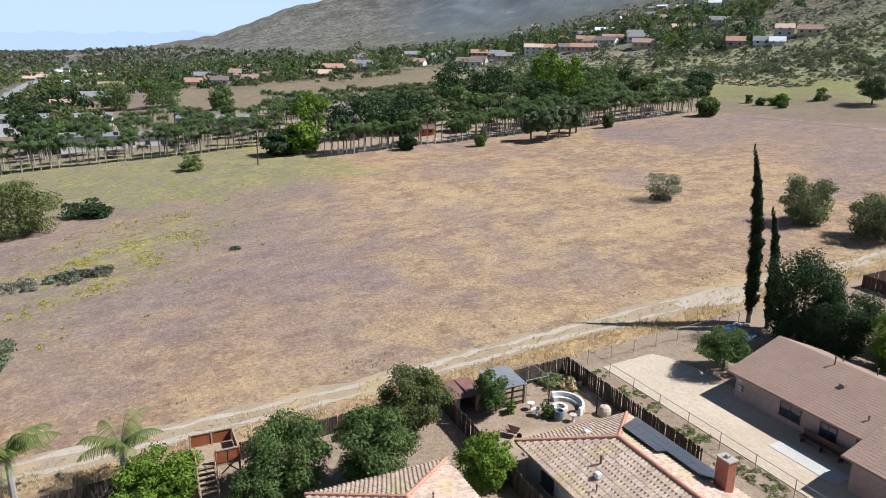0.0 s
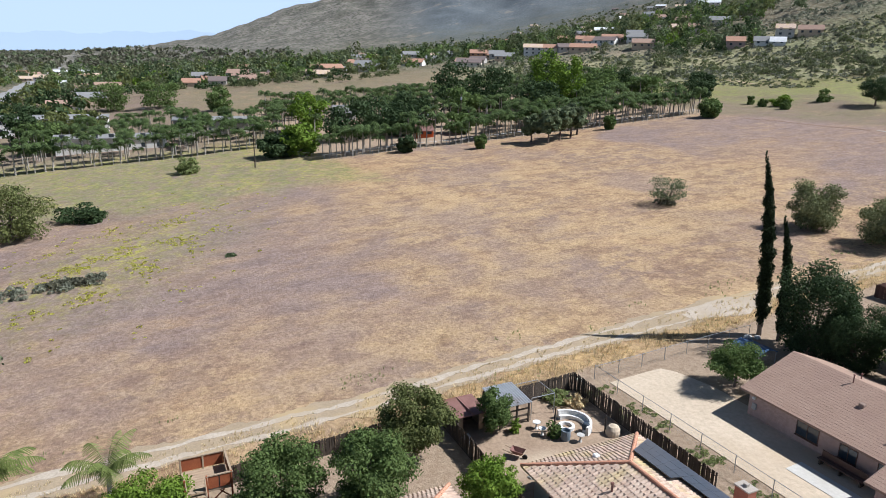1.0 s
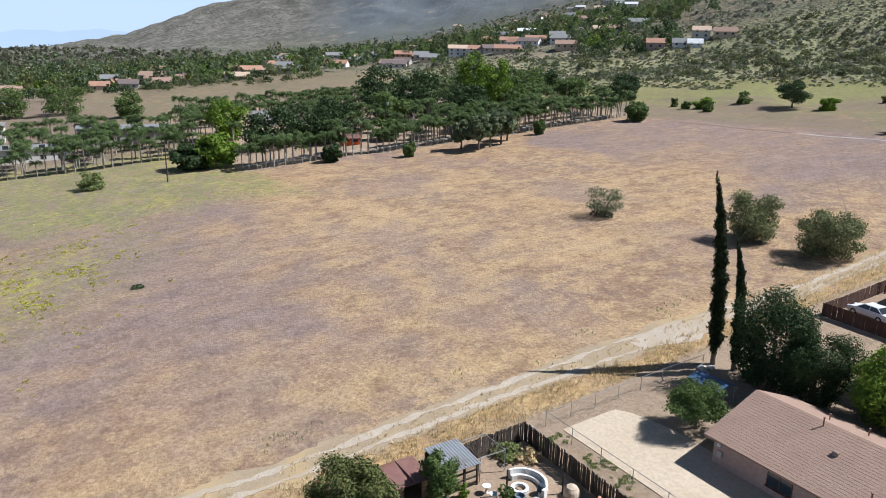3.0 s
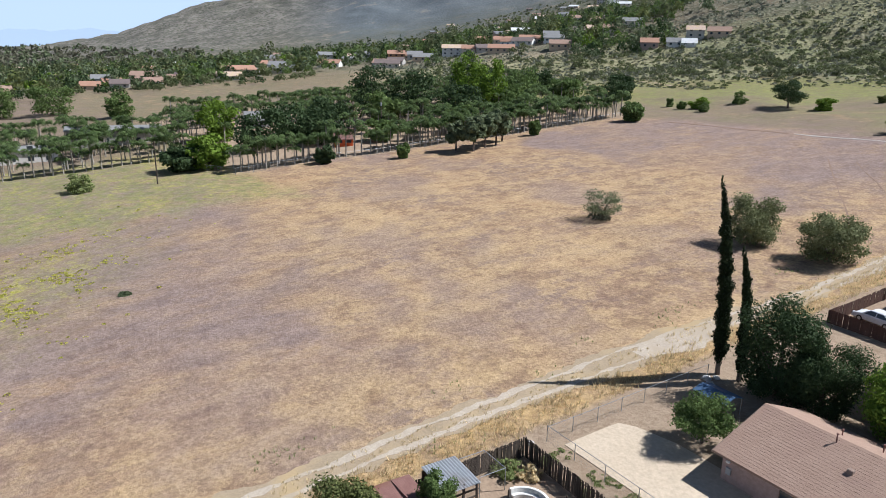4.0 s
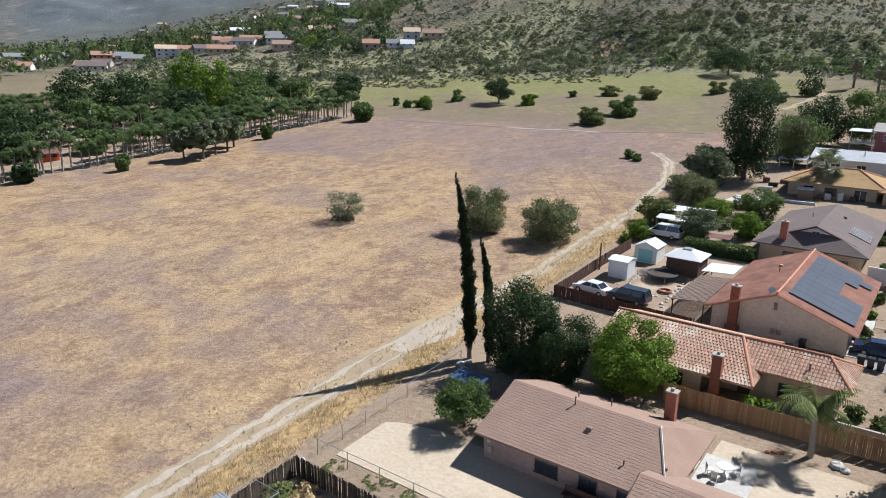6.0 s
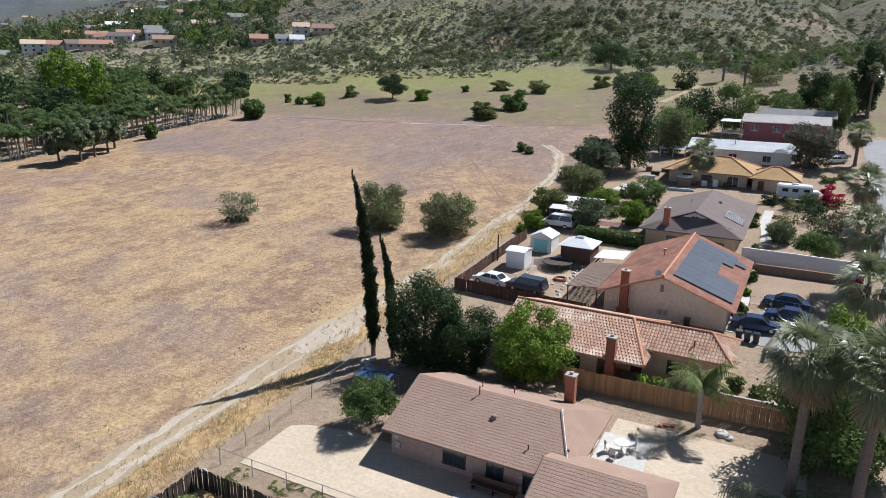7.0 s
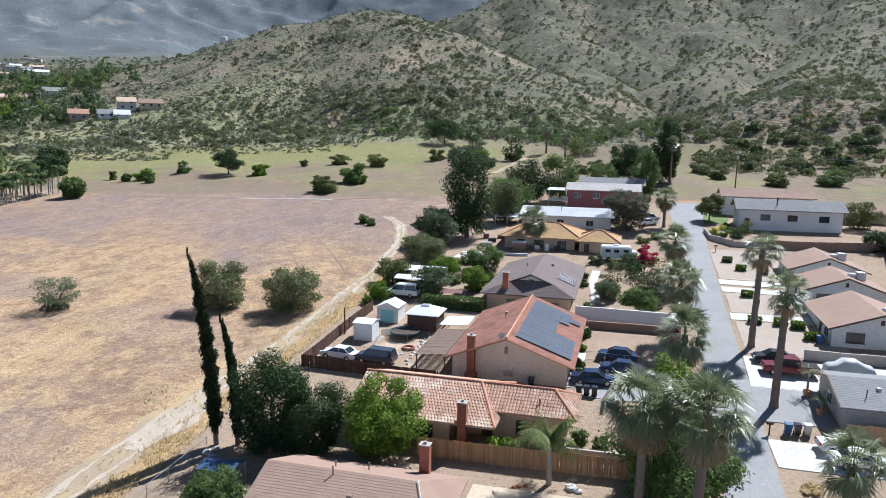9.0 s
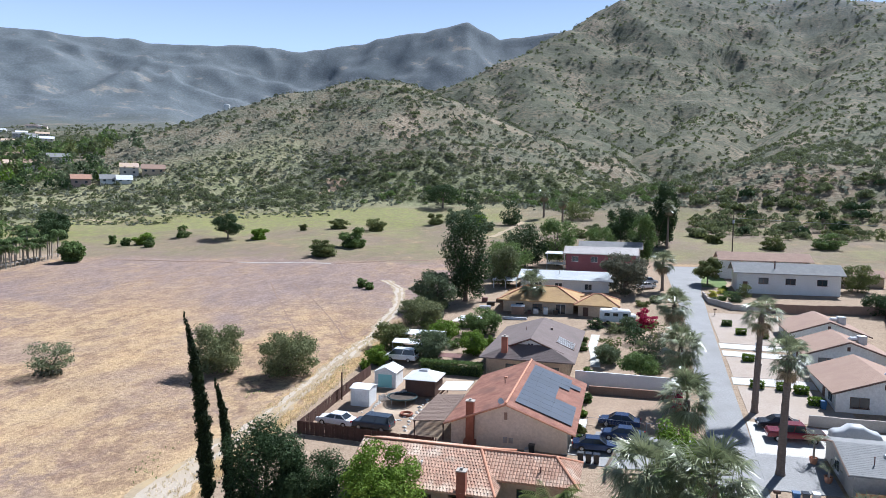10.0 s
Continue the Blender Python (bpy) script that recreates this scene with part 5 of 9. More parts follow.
    walls(h, 48, 56, 176, 182, 9, 12.4, STUCCO_TAN, 13.4, "x")
    roof(h, 47.4, 56.6, 175.4, 182.6, 12.4, 13.7, "x", 0, 0, SHINGLE_BROWN)


near_houses()
tile_houses()
street_houses()


# ---- yards, fences, paving ----
def yards():
    drape("sand_yard", [(34.0, -34.7, -12.5), (35.2, -34.7, -5.2), (38.5, -34.6, -5), (40.1, -34.4, -5), (40.9, -29.6, -26.0)], SAND, "pale raked granite yard beside the pink house", .05, .7, "yard")
    drape("side_yard", [(43.6, -11, 2.6), (48, -11.2, 3.0), (52.2, -11, 2.8)], SAND, "pale bare yard behind the pink house", .05, .8, "yard")
    drape("patio_slab", [(46.0, -11.4, -7.6), (50.0, -11.4, -7.6)], CONCRETE, "pale concrete patio slab by the house", .08, .8, "patio")
    drape("concrete_slab", [(36.6, -18.6, -13.2), (38.3, -18.6, -13.2)], CONCRETE, "strip of pale concrete by the back door", .08, .8, "paving")
    drape("driveway", [(70.0, 13.6, 20.2), (77.6, 13.7, 20.2)], ASPHALT, "grey asphalt driveway", .07, 1, "driveway")
    drape("driveway", [(77.8, 13.8, 30), (86.6, 14.2, 30)], CONCRETE, "white concrete driveway with parked pickup", .07, 1, "driveway")
    drape("driveway", [(61.5, 13.7, 26), (67.0, 13.6, 26)], CONCRETE, "pale concrete driveway with two white cars", .07, 1, "driveway")
    drape("driveway", [(100.5, 14.6, 25), (103.5, 14.7, 25)], CONCRETE, "pale concrete driveway crossing a dirt yard", .07, 1, "driveway")
    drape("driveway", [(114, 14.9, 25), (117, 15, 25)], CONCRETE, "pale concrete driveway crossing a dirt yard", .07, 1, "driveway")
    drape("driveway", [(118.4, 15, 25), (121.5, 15, 25)], CONCRETE, "pale concrete driveway beside its neighbour", .07, 1, "driveway")
    drape("front_yard", [(87.9, 14.8, 27), (100.3, 15.0, 27)], PALE_DIRT, "bare pinkish dirt front yard", .05, 1, "yard")
    drape("front_yard", [(103.7, 15.0, 27), (113.8, 15.2, 27)], PALE_DIRT, "bare pinkish dirt front yard", .05, 1, "yard")
    drape("front_yard", [(121.7, 15.3, 27), (143, 15.6, 27)], PALE_DIRT, "bare pinkish dirt front yard", .05, 1, "yard")
    drape("lawn", [(169.5, 17.0, 21.5), (175, 17.2, 23), (184, 18.5, 23)], LAWN, "small green lawn under a clipped tree", .06, 1, "lawn")
    drape("garden_path", [(103.5, -4.6, -3.2), (109, -4.9, -3.4), (115, -5.6, -4.2), (122, -5.4, -4.0)], CONCRETE, "pale concrete garden path beside a brown house", .06, .8, "path")
    drape("concrete_slab", [(124.8, -31, -25.5), (127.6, -30.6, -25.5)], CONCRETE, "pale concrete slab in a back lot", .07, .8, "paving")
    drape("driveway", [(71, -4.2, 8.9), (80.5, -2.6, 9.2)], ASPHALT, "dark asphalt driveway with three blue cars", .06, 1, "driveway")
    drape("walkway", [(73, -6.2, -4.4), (83, -5.6, -3.8)], CONCRETE, "pale concrete walk along the house", .08, 1, "walkway")
    drape("front_yard", [(81.5, -4.0, 7.0), (91.5, -4.2, 7.4)], YARD, "bare front yard behind a low fence", .04, 1, "yard")
    drape("back_yard", [(71.5, -35.2, -19.6), (74, -35.1, -19.6), (95, -34.6, -19.8)], YARD, "dusty back yard with sheds and parked cars", .04, 1, "yard")
    drape("back_yard", [(18.6, -35.4, -25.3), (29.6, -35.2, -25.3)], YARD, "bare dusty back yard with garden ornaments", .04, 1, "yard")
    chain_fence((-35.9, 33.2), (-10.5, 33.2), "galvanised chain-link fence between two yards")
    chain_fence((-35.9, 33.2), (-35.2, 51.5), "galvanised chain-link fence along the field", 1.3, 2.6)
    chain_fence((-3.8, 81.2), (7.2, 81.2), "low chain-link fence round a front yard", 1.1, 2.2)
    fence("board_fence", (-35.6, 18.0), (-20.0, 17.6), 1.7, FENCE_OLD, "dark weathered board fence between yards", wobble=.05, seed=2, group="old board fences")
    fence("board_fence", (-35.6, 18.2), (-35.3, 30.4), 1.7, FENCE_OLD, "dark weathered board fence along the track", wobble=.05, seed=3, group="old board fences")
    fence("board_fence", (-35.3, 30.5), (-19.0, 30.2), 1.7, FENCE_OLD, "dark leaning weathered board fence", wobble=.05, seed=4, group="old board fences")
    fence("board_fence", (-36.4, -14), (-36.4, 17.4), 1.5, FENCE_OLD, "dark weathered board fence behind trees", wobble=.06, seed=5, group="old board fences")
    fence("cedar_fence", (-16.8, 55.6), (1.5, 56.0), 1.8, FENCE_CEDAR, "new honey-coloured cedar board fence", seed=6)
    fence("brown_fence", (-35.4, 71.0), (-19.0, 70.2), 1.5, FENCE_BROWN, "dark brown panel fence round a back yard", board=.3, seed=7)
    fence("brown_fence", (-35.4, 71.0), (-34.7, 92.4), 1.5, FENCE_BROWN, "dark brown panel fence along the dirt track", board=.3, seed=8)
    low_wall("white_wall", (-6.2, 94.6), (7.0, 94.4), 2.1, .2, FRAME_WHITE, "white stucco garden wall between two lots")
    low_wall("block_wall", (-4.2, 91.9), (6.0, 92.2), 1.0, .25, BRICK_BROWN, "low brown block retaining wall")
    low_wall("block_wall", (16.2, 160), (16.6, 151), .8, .25, BLOCK_WALL, "grey block retaining wall by the street")
    low_wall("block_wall", (16.6, 151), (20.3, 146), 1.0, .25, BLOCK_WALL, "grey block retaining wall by the street")
    low_wall("block_wall", (20.3, 146), (26.5, 146.5), 1.0, .25, BLOCK_WALL, "grey block retaining wall by the street")
    low_wall("block_wall", (26.5, 146.5), (48, 147.5), 1.6, .2, BRICK_BROWN, "reddish block wall behind the houses")
    low_wall("block_wall", (-4.6, 58.6), (4.0, 58.9), .7, .2, BLOCK_WALL, "low pale block wall behind the cedar fence")
    low_wall("block_wall", (21.0, 87.6), (36, 87.8), 1.2, .2, BLOCK_WALL, "grey block wall beside a driveway")
    fence("board_fence", (20.4, 67.6), (34, 67.4), 1.7, FENCE_CEDAR, "brown board fence beside the grey house", seed=9)
    fence("board_fence", (40, 118), (48, 150), 1.7, FENCE_BROWN, "dark board fence behind the row", board=.3, seed=10)


yards()


# ---- trees ----
def cypress(x, y, h, w, seed, lean=(0, 0)):
    t = thing("cypress", x, y, ground_z(x, y) - .05, "tall narrow dark Italian cypress beside the dirt track", "tree", "pair of cypresses")
    blobs = []
    n = int(h / .55)
    for i in range(n):
        k = (i + .5) / n
        r = w * .5 * min(1, (k * 9) ** .6) * (1 - k ** 4) * (1.0 + .12 * math.sin(i * 2.1 + seed))
        z = h * (.05 + .95 * k)
        q = (i / n) ** 5
        blobs.append((lean[0] * k ** 1.5 + .18 * math.sin(i * 1.7 + seed) * r - q * .9, lean[1] * k ** 1.5 + .18 * math.cos(i * 2.3) * r, z, max(r, .07), max(r, .07), .55))
    part("trunk", Shape().tube([(0, 0, 0), (lean[0] * .1, lean[1] * .1, h * .2), (lean[0] * .5, lean[1] * .5, h * .6)], [.24, .18, .08], 8), BARK, t)
    part("foliage", quads("foliage", leaf_cloud(blobs, int(850 * h), .12, seed, .62, -.8, 2.2), LEAF_CYPRESS), None, t)


cypress(-35.1, 52.8, 18.0, 1.22, 3, (-.9, -.6))
cypress(-33.2, 53.3, 12.2, .88, 5, (-.5, -.2))

NEAR_TREES = [
    # x, y, height, width, leaf, label, seed, trunk, clear, leaves, leaf size
    (-29.4, 53.2, 8.8, 7.6, LEAF_DARK, "tall dense dark green pepper tree behind the pink house", 111, .4, .02, 13000, .22),
    (-25.9, 54.0, 6.6, 6.4, LEAF_DARK, "lower dark green pepper tree beside a taller one", 112, .3, .02, 9000, .22),
    (-19.8, 54.6, 7.3, 7.4, LEAF_BRIGHT, "rounded bright green citrus tree by a fence", 13, .22, .1, 6500, .3),
    (-28.7, 42.6, 3.9, 5.2, LEAF_MID, "low green fruit tree casting shade on sand", 14, .14, .22, 3200, .24),
    (-32.8, 14.3, 5.6, 5.6, LEAF_OLIVE, "round olive-green tree behind a board fence", 15, .18, .22, 5200, .26),
    (-28.8, 9.4, 5.5, 5.8, LEAF_MID, "leafy green fruit tree in a back yard", 16, .16, .12, 5200, .27),
    (-31.0, 4.0, 5.6, 5.8, LEAF_MID, "green tree beside a wooden play tower", 17, .16, .1, 5000, .27),
    (-29.2, 1.4, 3.4, 3.6, LEAF_MID, "green shrubby tree below a play tower", 18, .1, .06, 2400, .24),
    (-33.6, -4.2, 4.0, 5.2, LEAF_BRIGHT, "bright green citrus tree by the back fence", 19, .16, .05, 5000, .27),
    (-29.8, -6.2, 3.6, 4.6, LEAF_BRIGHT, "low bright green citrus tree", 20, .16, .05, 3600, .27),
    (-32.6, 21.0, 3.9, 2.6, LEAF_MID, "slender green fruit tree beside tin sheds", 21, .1, .12, 2200, .24),
    (-24.6, 16.2, 4.0, 4.0, LEAF_BRIGHT, "leafy bright green tree between two roofs", 22, .14, .05, 3400, .25),
    (4.6, 52.8, 8.4, 9.4, LEAF_MID, "broad dense green shade tree over the street", 23, .4, .08, 9000, .34),
    (4.4, 59.0, 9.6, 4.6, LEAF_BRIGHT, "tall bright green tree behind fan palms", 24, .25, .1, 4200, .3),
    (-32.4, 142, 19.6, 10.4, LEAF_DARK, "very tall dark green eucalyptus above the yards", 25, .6, .05, 8500, .40),
    (-36.6, 132.5, 7.6, 8.6, LEAF_GREY, "broad dull green tree by the track", 26, .35, .04, 5500, .42),
    (-27.5, 160, 9, 8, LEAF_BRUSH, "dull green tree in the back lots", 27, .4, .04, 4000, .4),
    (-35.6, 121, 4.8, 8.4, LEAF_SAGE, "wide rounded grey-green bush tree", 28, .25, .02, 5000, .3),
    (-36.4, 106.0, 4.2, 5.8, LEAF_OLIVE, "rounded olive-green bush by the track", 29, .2, .02, 3400, .28),
    (-35.6, 97.4, 2.7, 3.6, LEAF_BRIGHT, "bright green bush at the fence corner", 30, .12, .02, 2000, .24),
    (-28.6, 101.4, 4.6, 6.0, LEAF_GREY, "soft grey-green tree above parked vans", 31, .2, .05, 3600, .3),
    (-23.5, 117.6, 4.8, 6.2, LEAF_MID, "green garden tree between houses", 32, .2, .06, 3600, .3),
    (-22.6, 105.4, 3.6, 4.6, LEAF_BRIGHT, "bright green garden tree beside a brown house", 33, .16, .05, 2600, .28),
    (-29.4, 113.8, 3.0, 5.4, LEAF_BRIGHT, "low bright green garden bush", 34, .12, .02, 2600, .28),
    (2.3, 99.0, 4.0, 5.2, LEAF_MID, "pair-crowned dark green citrus by a white wall", 35, .16, .12, 3600, .27),
    (-2.2, 105.4, 3.2, 3.6, LEAF_GREY, "pale green bush in a dry front garden", 36, .1, .05, 1800, .26),
    (-.4, 157.5, 8.6, 10.5, LEAF_DUSTY, "large grey-green pepper tree by parked cars", 37, .4, .08, 5500, .42),
    (18.4, 172.6, 6.2, 6.6, LEAF_OLIVE, "round green clipped tree on a small lawn", 38, .22, .18, 4200, .32),
    (4.2, 203, 13, 7.5, LEAF_MID, "tall green conifer near the end of the street", 39, .3, .04, 4000, .45),
    (9.0, 229, 16, 9, LEAF_DARK, "tall dark windbreak tree beyond the street", 40, .35, .1, 3600, .5),
    (12.0, 232, 21, 7, LEAF_DARK, "tall dark windbreak tree beyond the street", 41, .35, .1, 3600, .5),
    (-2.0, 238, 13, 10, LEAF_DARK, "dark tree beyond the street", 42, .35, .05, 3600, .5),
    (-18, 190, 12.5, 11, LEAF_MID, "green tree behind the red house", 43, .4, .05, 4200, .45),
    (-26, 184, 12, 11, LEAF_DARK, "dark green tree behind the red house", 44, .4, .05, 4200, .45),
    (-29, 172, 9, 12, LEAF_MID, "leafy green tree behind the white-roofed house", 45, .4, .03, 4200, .42),
    (-8, 214, 9, 10, LEAF_MID, "green tree at the foot of the meadow", 46, .3, .05, 3000, .45),
    (49, 170, 6, 8, LEAF_OLIVE, "olive-green garden tree beside a pale house", 47, .25, .1, 2600, .35),
    (58, 168, 6.5, 8, LEAF_MID, "green garden tree beside a pale house", 48, .25, .1, 2600, .35),
    (46, 148, 4, 5, LEAF_DARK, "dark green garden bush behind a wall", 49, .2, .05, 1600, .32),
    # out on the field
    (-79.5, 81.7, 4.7, 7.6, LEAF_GREY, "lone gnarled grey-green tree on the dry field", 51, .26, .17, 1500, .24),
    (-56.9, 88.6, 7.0, 7.8, LEAF_SAGE, "large rounded olive tree on the dry field", 52, .3, .03, 6500, .3),
    (-46.0, 89.4, 6.6, 8.6, LEAF_SAGE, "wide rounded olive tree beside the track", 53, .3, .02, 6500, .3),
    (-136, 219, 8.6, 11.6, LEAF_DARK, "dark round shade tree on the dry meadow", 54, .4, .14, 5200, .36),
    (-88.2, 334, 11.5, 18, LEAF_DARK, "dark round shade tree at the meadow's edge", 55, .5, .2, 2600, .6),
    (-123.6, -20.5, 8.5, 14, LEAF_OLIVE, "big dull green pepper tree on the field", 56, .5, .02, 5200, .4),
    (-62.8, -19.2, 5.6, 6.6, LEAF_GREY, "grey-green tree at the edge of the field", 57, .3, .02, 4600, .32),
]
for x, y, h, w, leaf, label, seed, trunk, clear, n, size in NEAR_TREES:
    near = x * x + y * y < 60 ** 2
    tree(x, y, h, w, leaf, label, seed, trunk, clear, int(n * (3.4 if near else 1.9)), size * (.47 if near else .64), 38 if near else 34)

# fan palms beside the street
fan_palm(1.9, 48.2, 10.2, 3.3, "tall fan palm with a shaggy brown trunk", 61, .36)
fan_palm(5.6, 46.9, 10.6, 3.4, "tall fan palm with a smooth dark trunk", 62, .38, (.3, .2))
fan_palm(6.2, 71.6, 7.4, 3.3, "fan palm with a wide crown at the kerb", 63, .42)
fan_palm(6.9, 90.3, 7.5, 3.4, "fan palm with a wide crown at the kerb", 64, .42)
fan_palm(7.4, 113.0, 7.7, 3.2, "fan palm with a wide crown at the kerb", 65, .42)
fan_palm(7.9, 162.5, 6.6, 3.0, "fan palm near the end of the street", 66, .36)
fan_palm(15.3, 73.3, 11.7, 2.7, "tall leaning fan palm on a driveway", 67, .40, (.35, .4), 40, 12)
fan_palm(15.6, 90.2, 12.2, 2.7, "tall slender fan palm beside a dirt yard", 68, .40, (.35, .2), 40, 12)
fan_palm(16.6, 53.0, 5.4, 2.9, "fan palm at the edge of a dry verge", 69, .4, (0, 0), 44, 10)
fan_palm(-17.9, 137.5, 5.2, 3.4, "stout fan palm in front of a golden roof", 70, .4)
fan_palm(12.0, 226, 12.6, 2.6, "fan palm among dark windbreak trees", 71, .35)
fan_palm(-35.3, 304.7, 9.9, 3.4, "lone fan palm with an old skirt on the hillside foot", 72, .45, (0, 0), 46, 46)
fan_palm(-25.8, 288.9, 9.3, 3.4, "lone fan palm with an old skirt on the hillside foot", 73, .45, (0, 0), 46, 46)
# feather palms
feather_palm(-5.0, 53.9, 4.0, 3.3, "slim feather palm in front of a cedar fence", 81, 22, 20, .19, leaf=FROND_LUSH)
feather_palm(-.2, 44.4, 1.1, 2.3, "low bushy palm beside the pink house", 82, 30, 14, .25, leaf=FROND)
feather_palm(3.6, 46.2, .8, 2.1, "low bushy palm below tall fan palms", 83, 26, 14, .25)
feather_palm(-38.2, -13.4, 4.3, 3.4, "drooping feather palm by the track", 84, 16, 26, .2, leaf=FROND_LUSH)
feather_palm(-37.0, -6.4, 3.6, 3.0, "drooping feather palm behind a board fence", 85, 15, 26, .18, leaf=FROND_LUSH)
feather_palm(-35.4, -15.5, 1.6, 1.7, "small feather palm by the track", 86, 18, 18, .14, leaf=FROND_LUSH)
feather_palm(19.0, 76.6, 2.6, 1.5, "potted palm beside a grey wall", 87, 14, 10, .1, leaf=FROND)
feather_palm(19.4, 72.6, 1.5, 1.2, "potted palm beside a grey wall", 88, 12, 10, .1, leaf=FROND)


def grove():
    """Rows of nursery palms, dark oaks and conifers behind a wire fence across the field."""
    kinds, crowns, heights = [], [], []
    for k in range(5):
        h = (5.2, 6.0, 4.6, 6.6, 5.6)[k]
        s, live = feather_palm_mesh(300 + k, h, 2.9, 22, 6, .15, .36, 2.5, .35)
        t = thing("nursery_palm", 0, 0, -500, "slender nursery palm in a fenced row", "palm tree", "nursery palms")
        part("trunk", s, PALM_PALE, t)
        part("crown", quads("crown", live, FROND_DEEP), None, t)
        kinds.append(t)
        crowns.append(np.array(live))
        heights.append(h)
    rng = np.random.RandomState(9)
    spots = []
    for y in np.arange(47, 172, 2.1):
        spots.append((-162.5 + rng.uniform(-.5, .5), y + rng.uniform(-.5, .5)))
        if y < 76 or y > 86:
            spots.append((-167 + rng.uniform(-1, 1), y + rng.uniform(-.8, .8)))
    for y in np.arange(98, 172, 3.0):
        spots += [(-173 + rng.uniform(-1, 1), y), (-180 + rng.uniform(-1, 1), y + 1)]
    for y in np.arange(-45, 42, 2.2):
        spots += [(-193.5 + rng.uniform(-.4, .4), y + rng.uniform(-.5, .5))]
        if rng.rand() < .6:
            spots.append((-201 + rng.uniform(-2, 2), y + rng.uniform(-1, 1)))
    for y in np.arange(54, 215, 2.9):
        for row in range(5):
            spots.append((-252 - 9 * row + rng.uniform(-2, 2) + .05 * (y - 60), y + .7 * row))
    for _ in range(150):
        spots.append((rng.uniform(-262, -206), rng.uniform(-30, 60)))
    for i, (x, y) in enumerate(spots[:300]):
        ob = copy_thing(kinds[i % 5], pose(x, y, ground_z(x, y) - .05, 0, 0, rng.uniform(0, 360)))
        sc = rng.uniform(.72, 1.22)
        ob.scale = (sc, sc, sc)
    rest, stems = [], Shape()
    for i, (x, y) in enumerate(spots[300:] + [(rng.uniform(-245, -184), rng.uniform(85, 190)) for _ in range(150)]):
        a, sc, z = rng.uniform(0, 6.28), rng.uniform(.85, 1.15), ground_z(x, y)
        c, s = math.cos(a) * sc, math.sin(a) * sc
        rest.append(crowns[i % 5] @ np.array([[c, s, 0], [-s, c, 0], [0, 0, sc]]) + [x, y, z])
        stems.tube([(x, y, z - .1), (x, y, z + heights[i % 5] * sc)], [.17, .12], 5)
    tagged(new("palm_rows", quads("palm_rows", np.concatenate(rest), FROND_DEEP)), "dense rows of nursery palms behind the first", "palm trees", kind="stuff")
    tagged(new("palm_stems", stems.mesh("palm_stems", PALM_PALE)), "slender trunks of the nursery palm rows", "palm trees", kind="stuff")
    for t in kinds:
        for o in (*t.children_recursive, t):
            bpy.data.objects.remove(o)
    big = [
        (-190, 62, 12, 17, LEAF_DARK), (-198, 74, 13, 18, LEAF_DARK), (-186, 76, 9.5, 13, LEAF_DARK), (-205, 88, 11, 15, LEAF_DARK),
        (-222, 112, 18, 21, LEAF_DARK), (-214, 124, 16, 17, LEAF_DARK), (-206, 108, 11, 14, LEAF_MID), (-213, 144, 21, 13, LEAF_BRIGHT), (-209, 153, 18, 12, LEAF_BRIGHT),
        (-222, 152, 16, 16, LEAF_DARK), (-236, 166, 14, 18, LEAF_DARK), (-196, 132, 12, 15, LEAF_DARK), (-204, 160, 10, 14, LEAF_MID), (-190, 150, 9, 12, LEAF_MID),
        (-228, 182, 12, 15, LEAF_MID), (-212, 190, 10, 14, LEAF_MID), (-216, 56, 13, 12, LEAF_BRIGHT), (-172, 42, 8, 11, LEAF_BRIGHT), (-174, 36, 6, 10, LEAF_DARK),
        (-178, 92, 7, 9, LEAF_MID), (-176, 118, 8, 10, LEAF_MID), (-240, 200, 11, 14, LEAF_DARK), (-208, 217, 8, 12, LEAF_DARK), (-152, 165, 5, 6.5, LEAF_MID),
        (-147, 106, 8.5, 6, LEAF_GREY), (-145, 101, 8.5, 6.4, LEAF_GREY), (-149, 111, 9, 6.4, LEAF_GREY), (-150, 99, 7.5, 5.5, LEAF_GREY), (-153, 116, 7, 5.5, LEAF_GREY),
        (-154, 128, 4, 3.4, LEAF_MID), (-151, 84, 3.6, 3, LEAF_MID), (-158, 66, 4.2, 4.6, LEAF_DARK),
        (-357, 0, 13, 19, LEAF_MID), (-348, 21, 12.5, 22, LEAF_MID), (-316, 43, 10, 13, LEAF_MID), (-262, -18, 10, 13, LEAF_OLIVE), (-256, -28, 11, 14, LEAF_DARK), (-270, -8, 9, 11, LEAF_OLIVE),
        (-230, -20, 9, 10, LEAF_MID), (-300, -30, 9, 14, LEAF_DARK),
    ]
    for i, (x, y, h, w, leaf) in enumerate(big):
        lab = {LEAF_DARK: "dark dense oak in the palm nursery", LEAF_MID: "green leafy tree in the palm nursery", LEAF_BRIGHT: "bright green tall tree in the palm nursery",
               LEAF_GREY: "grey-green eucalyptus at the field's edge", LEAF_OLIVE: "olive-green tree behind the palm rows"}[leaf]
        tree(x, y, h, w, leaf, lab, 400 + i, .3, .03 if leaf is not LEAF_GREY else .25, 3100, .58, 26, group="trees across the field")


grove()


# ---- vehicles ----
def paint(name, c, rough=.25, metal=.3):
    return surface(name, c, tuple(v * 1.1 for v in c), 1.5, rough, 0, spec=.6, metal=metal)


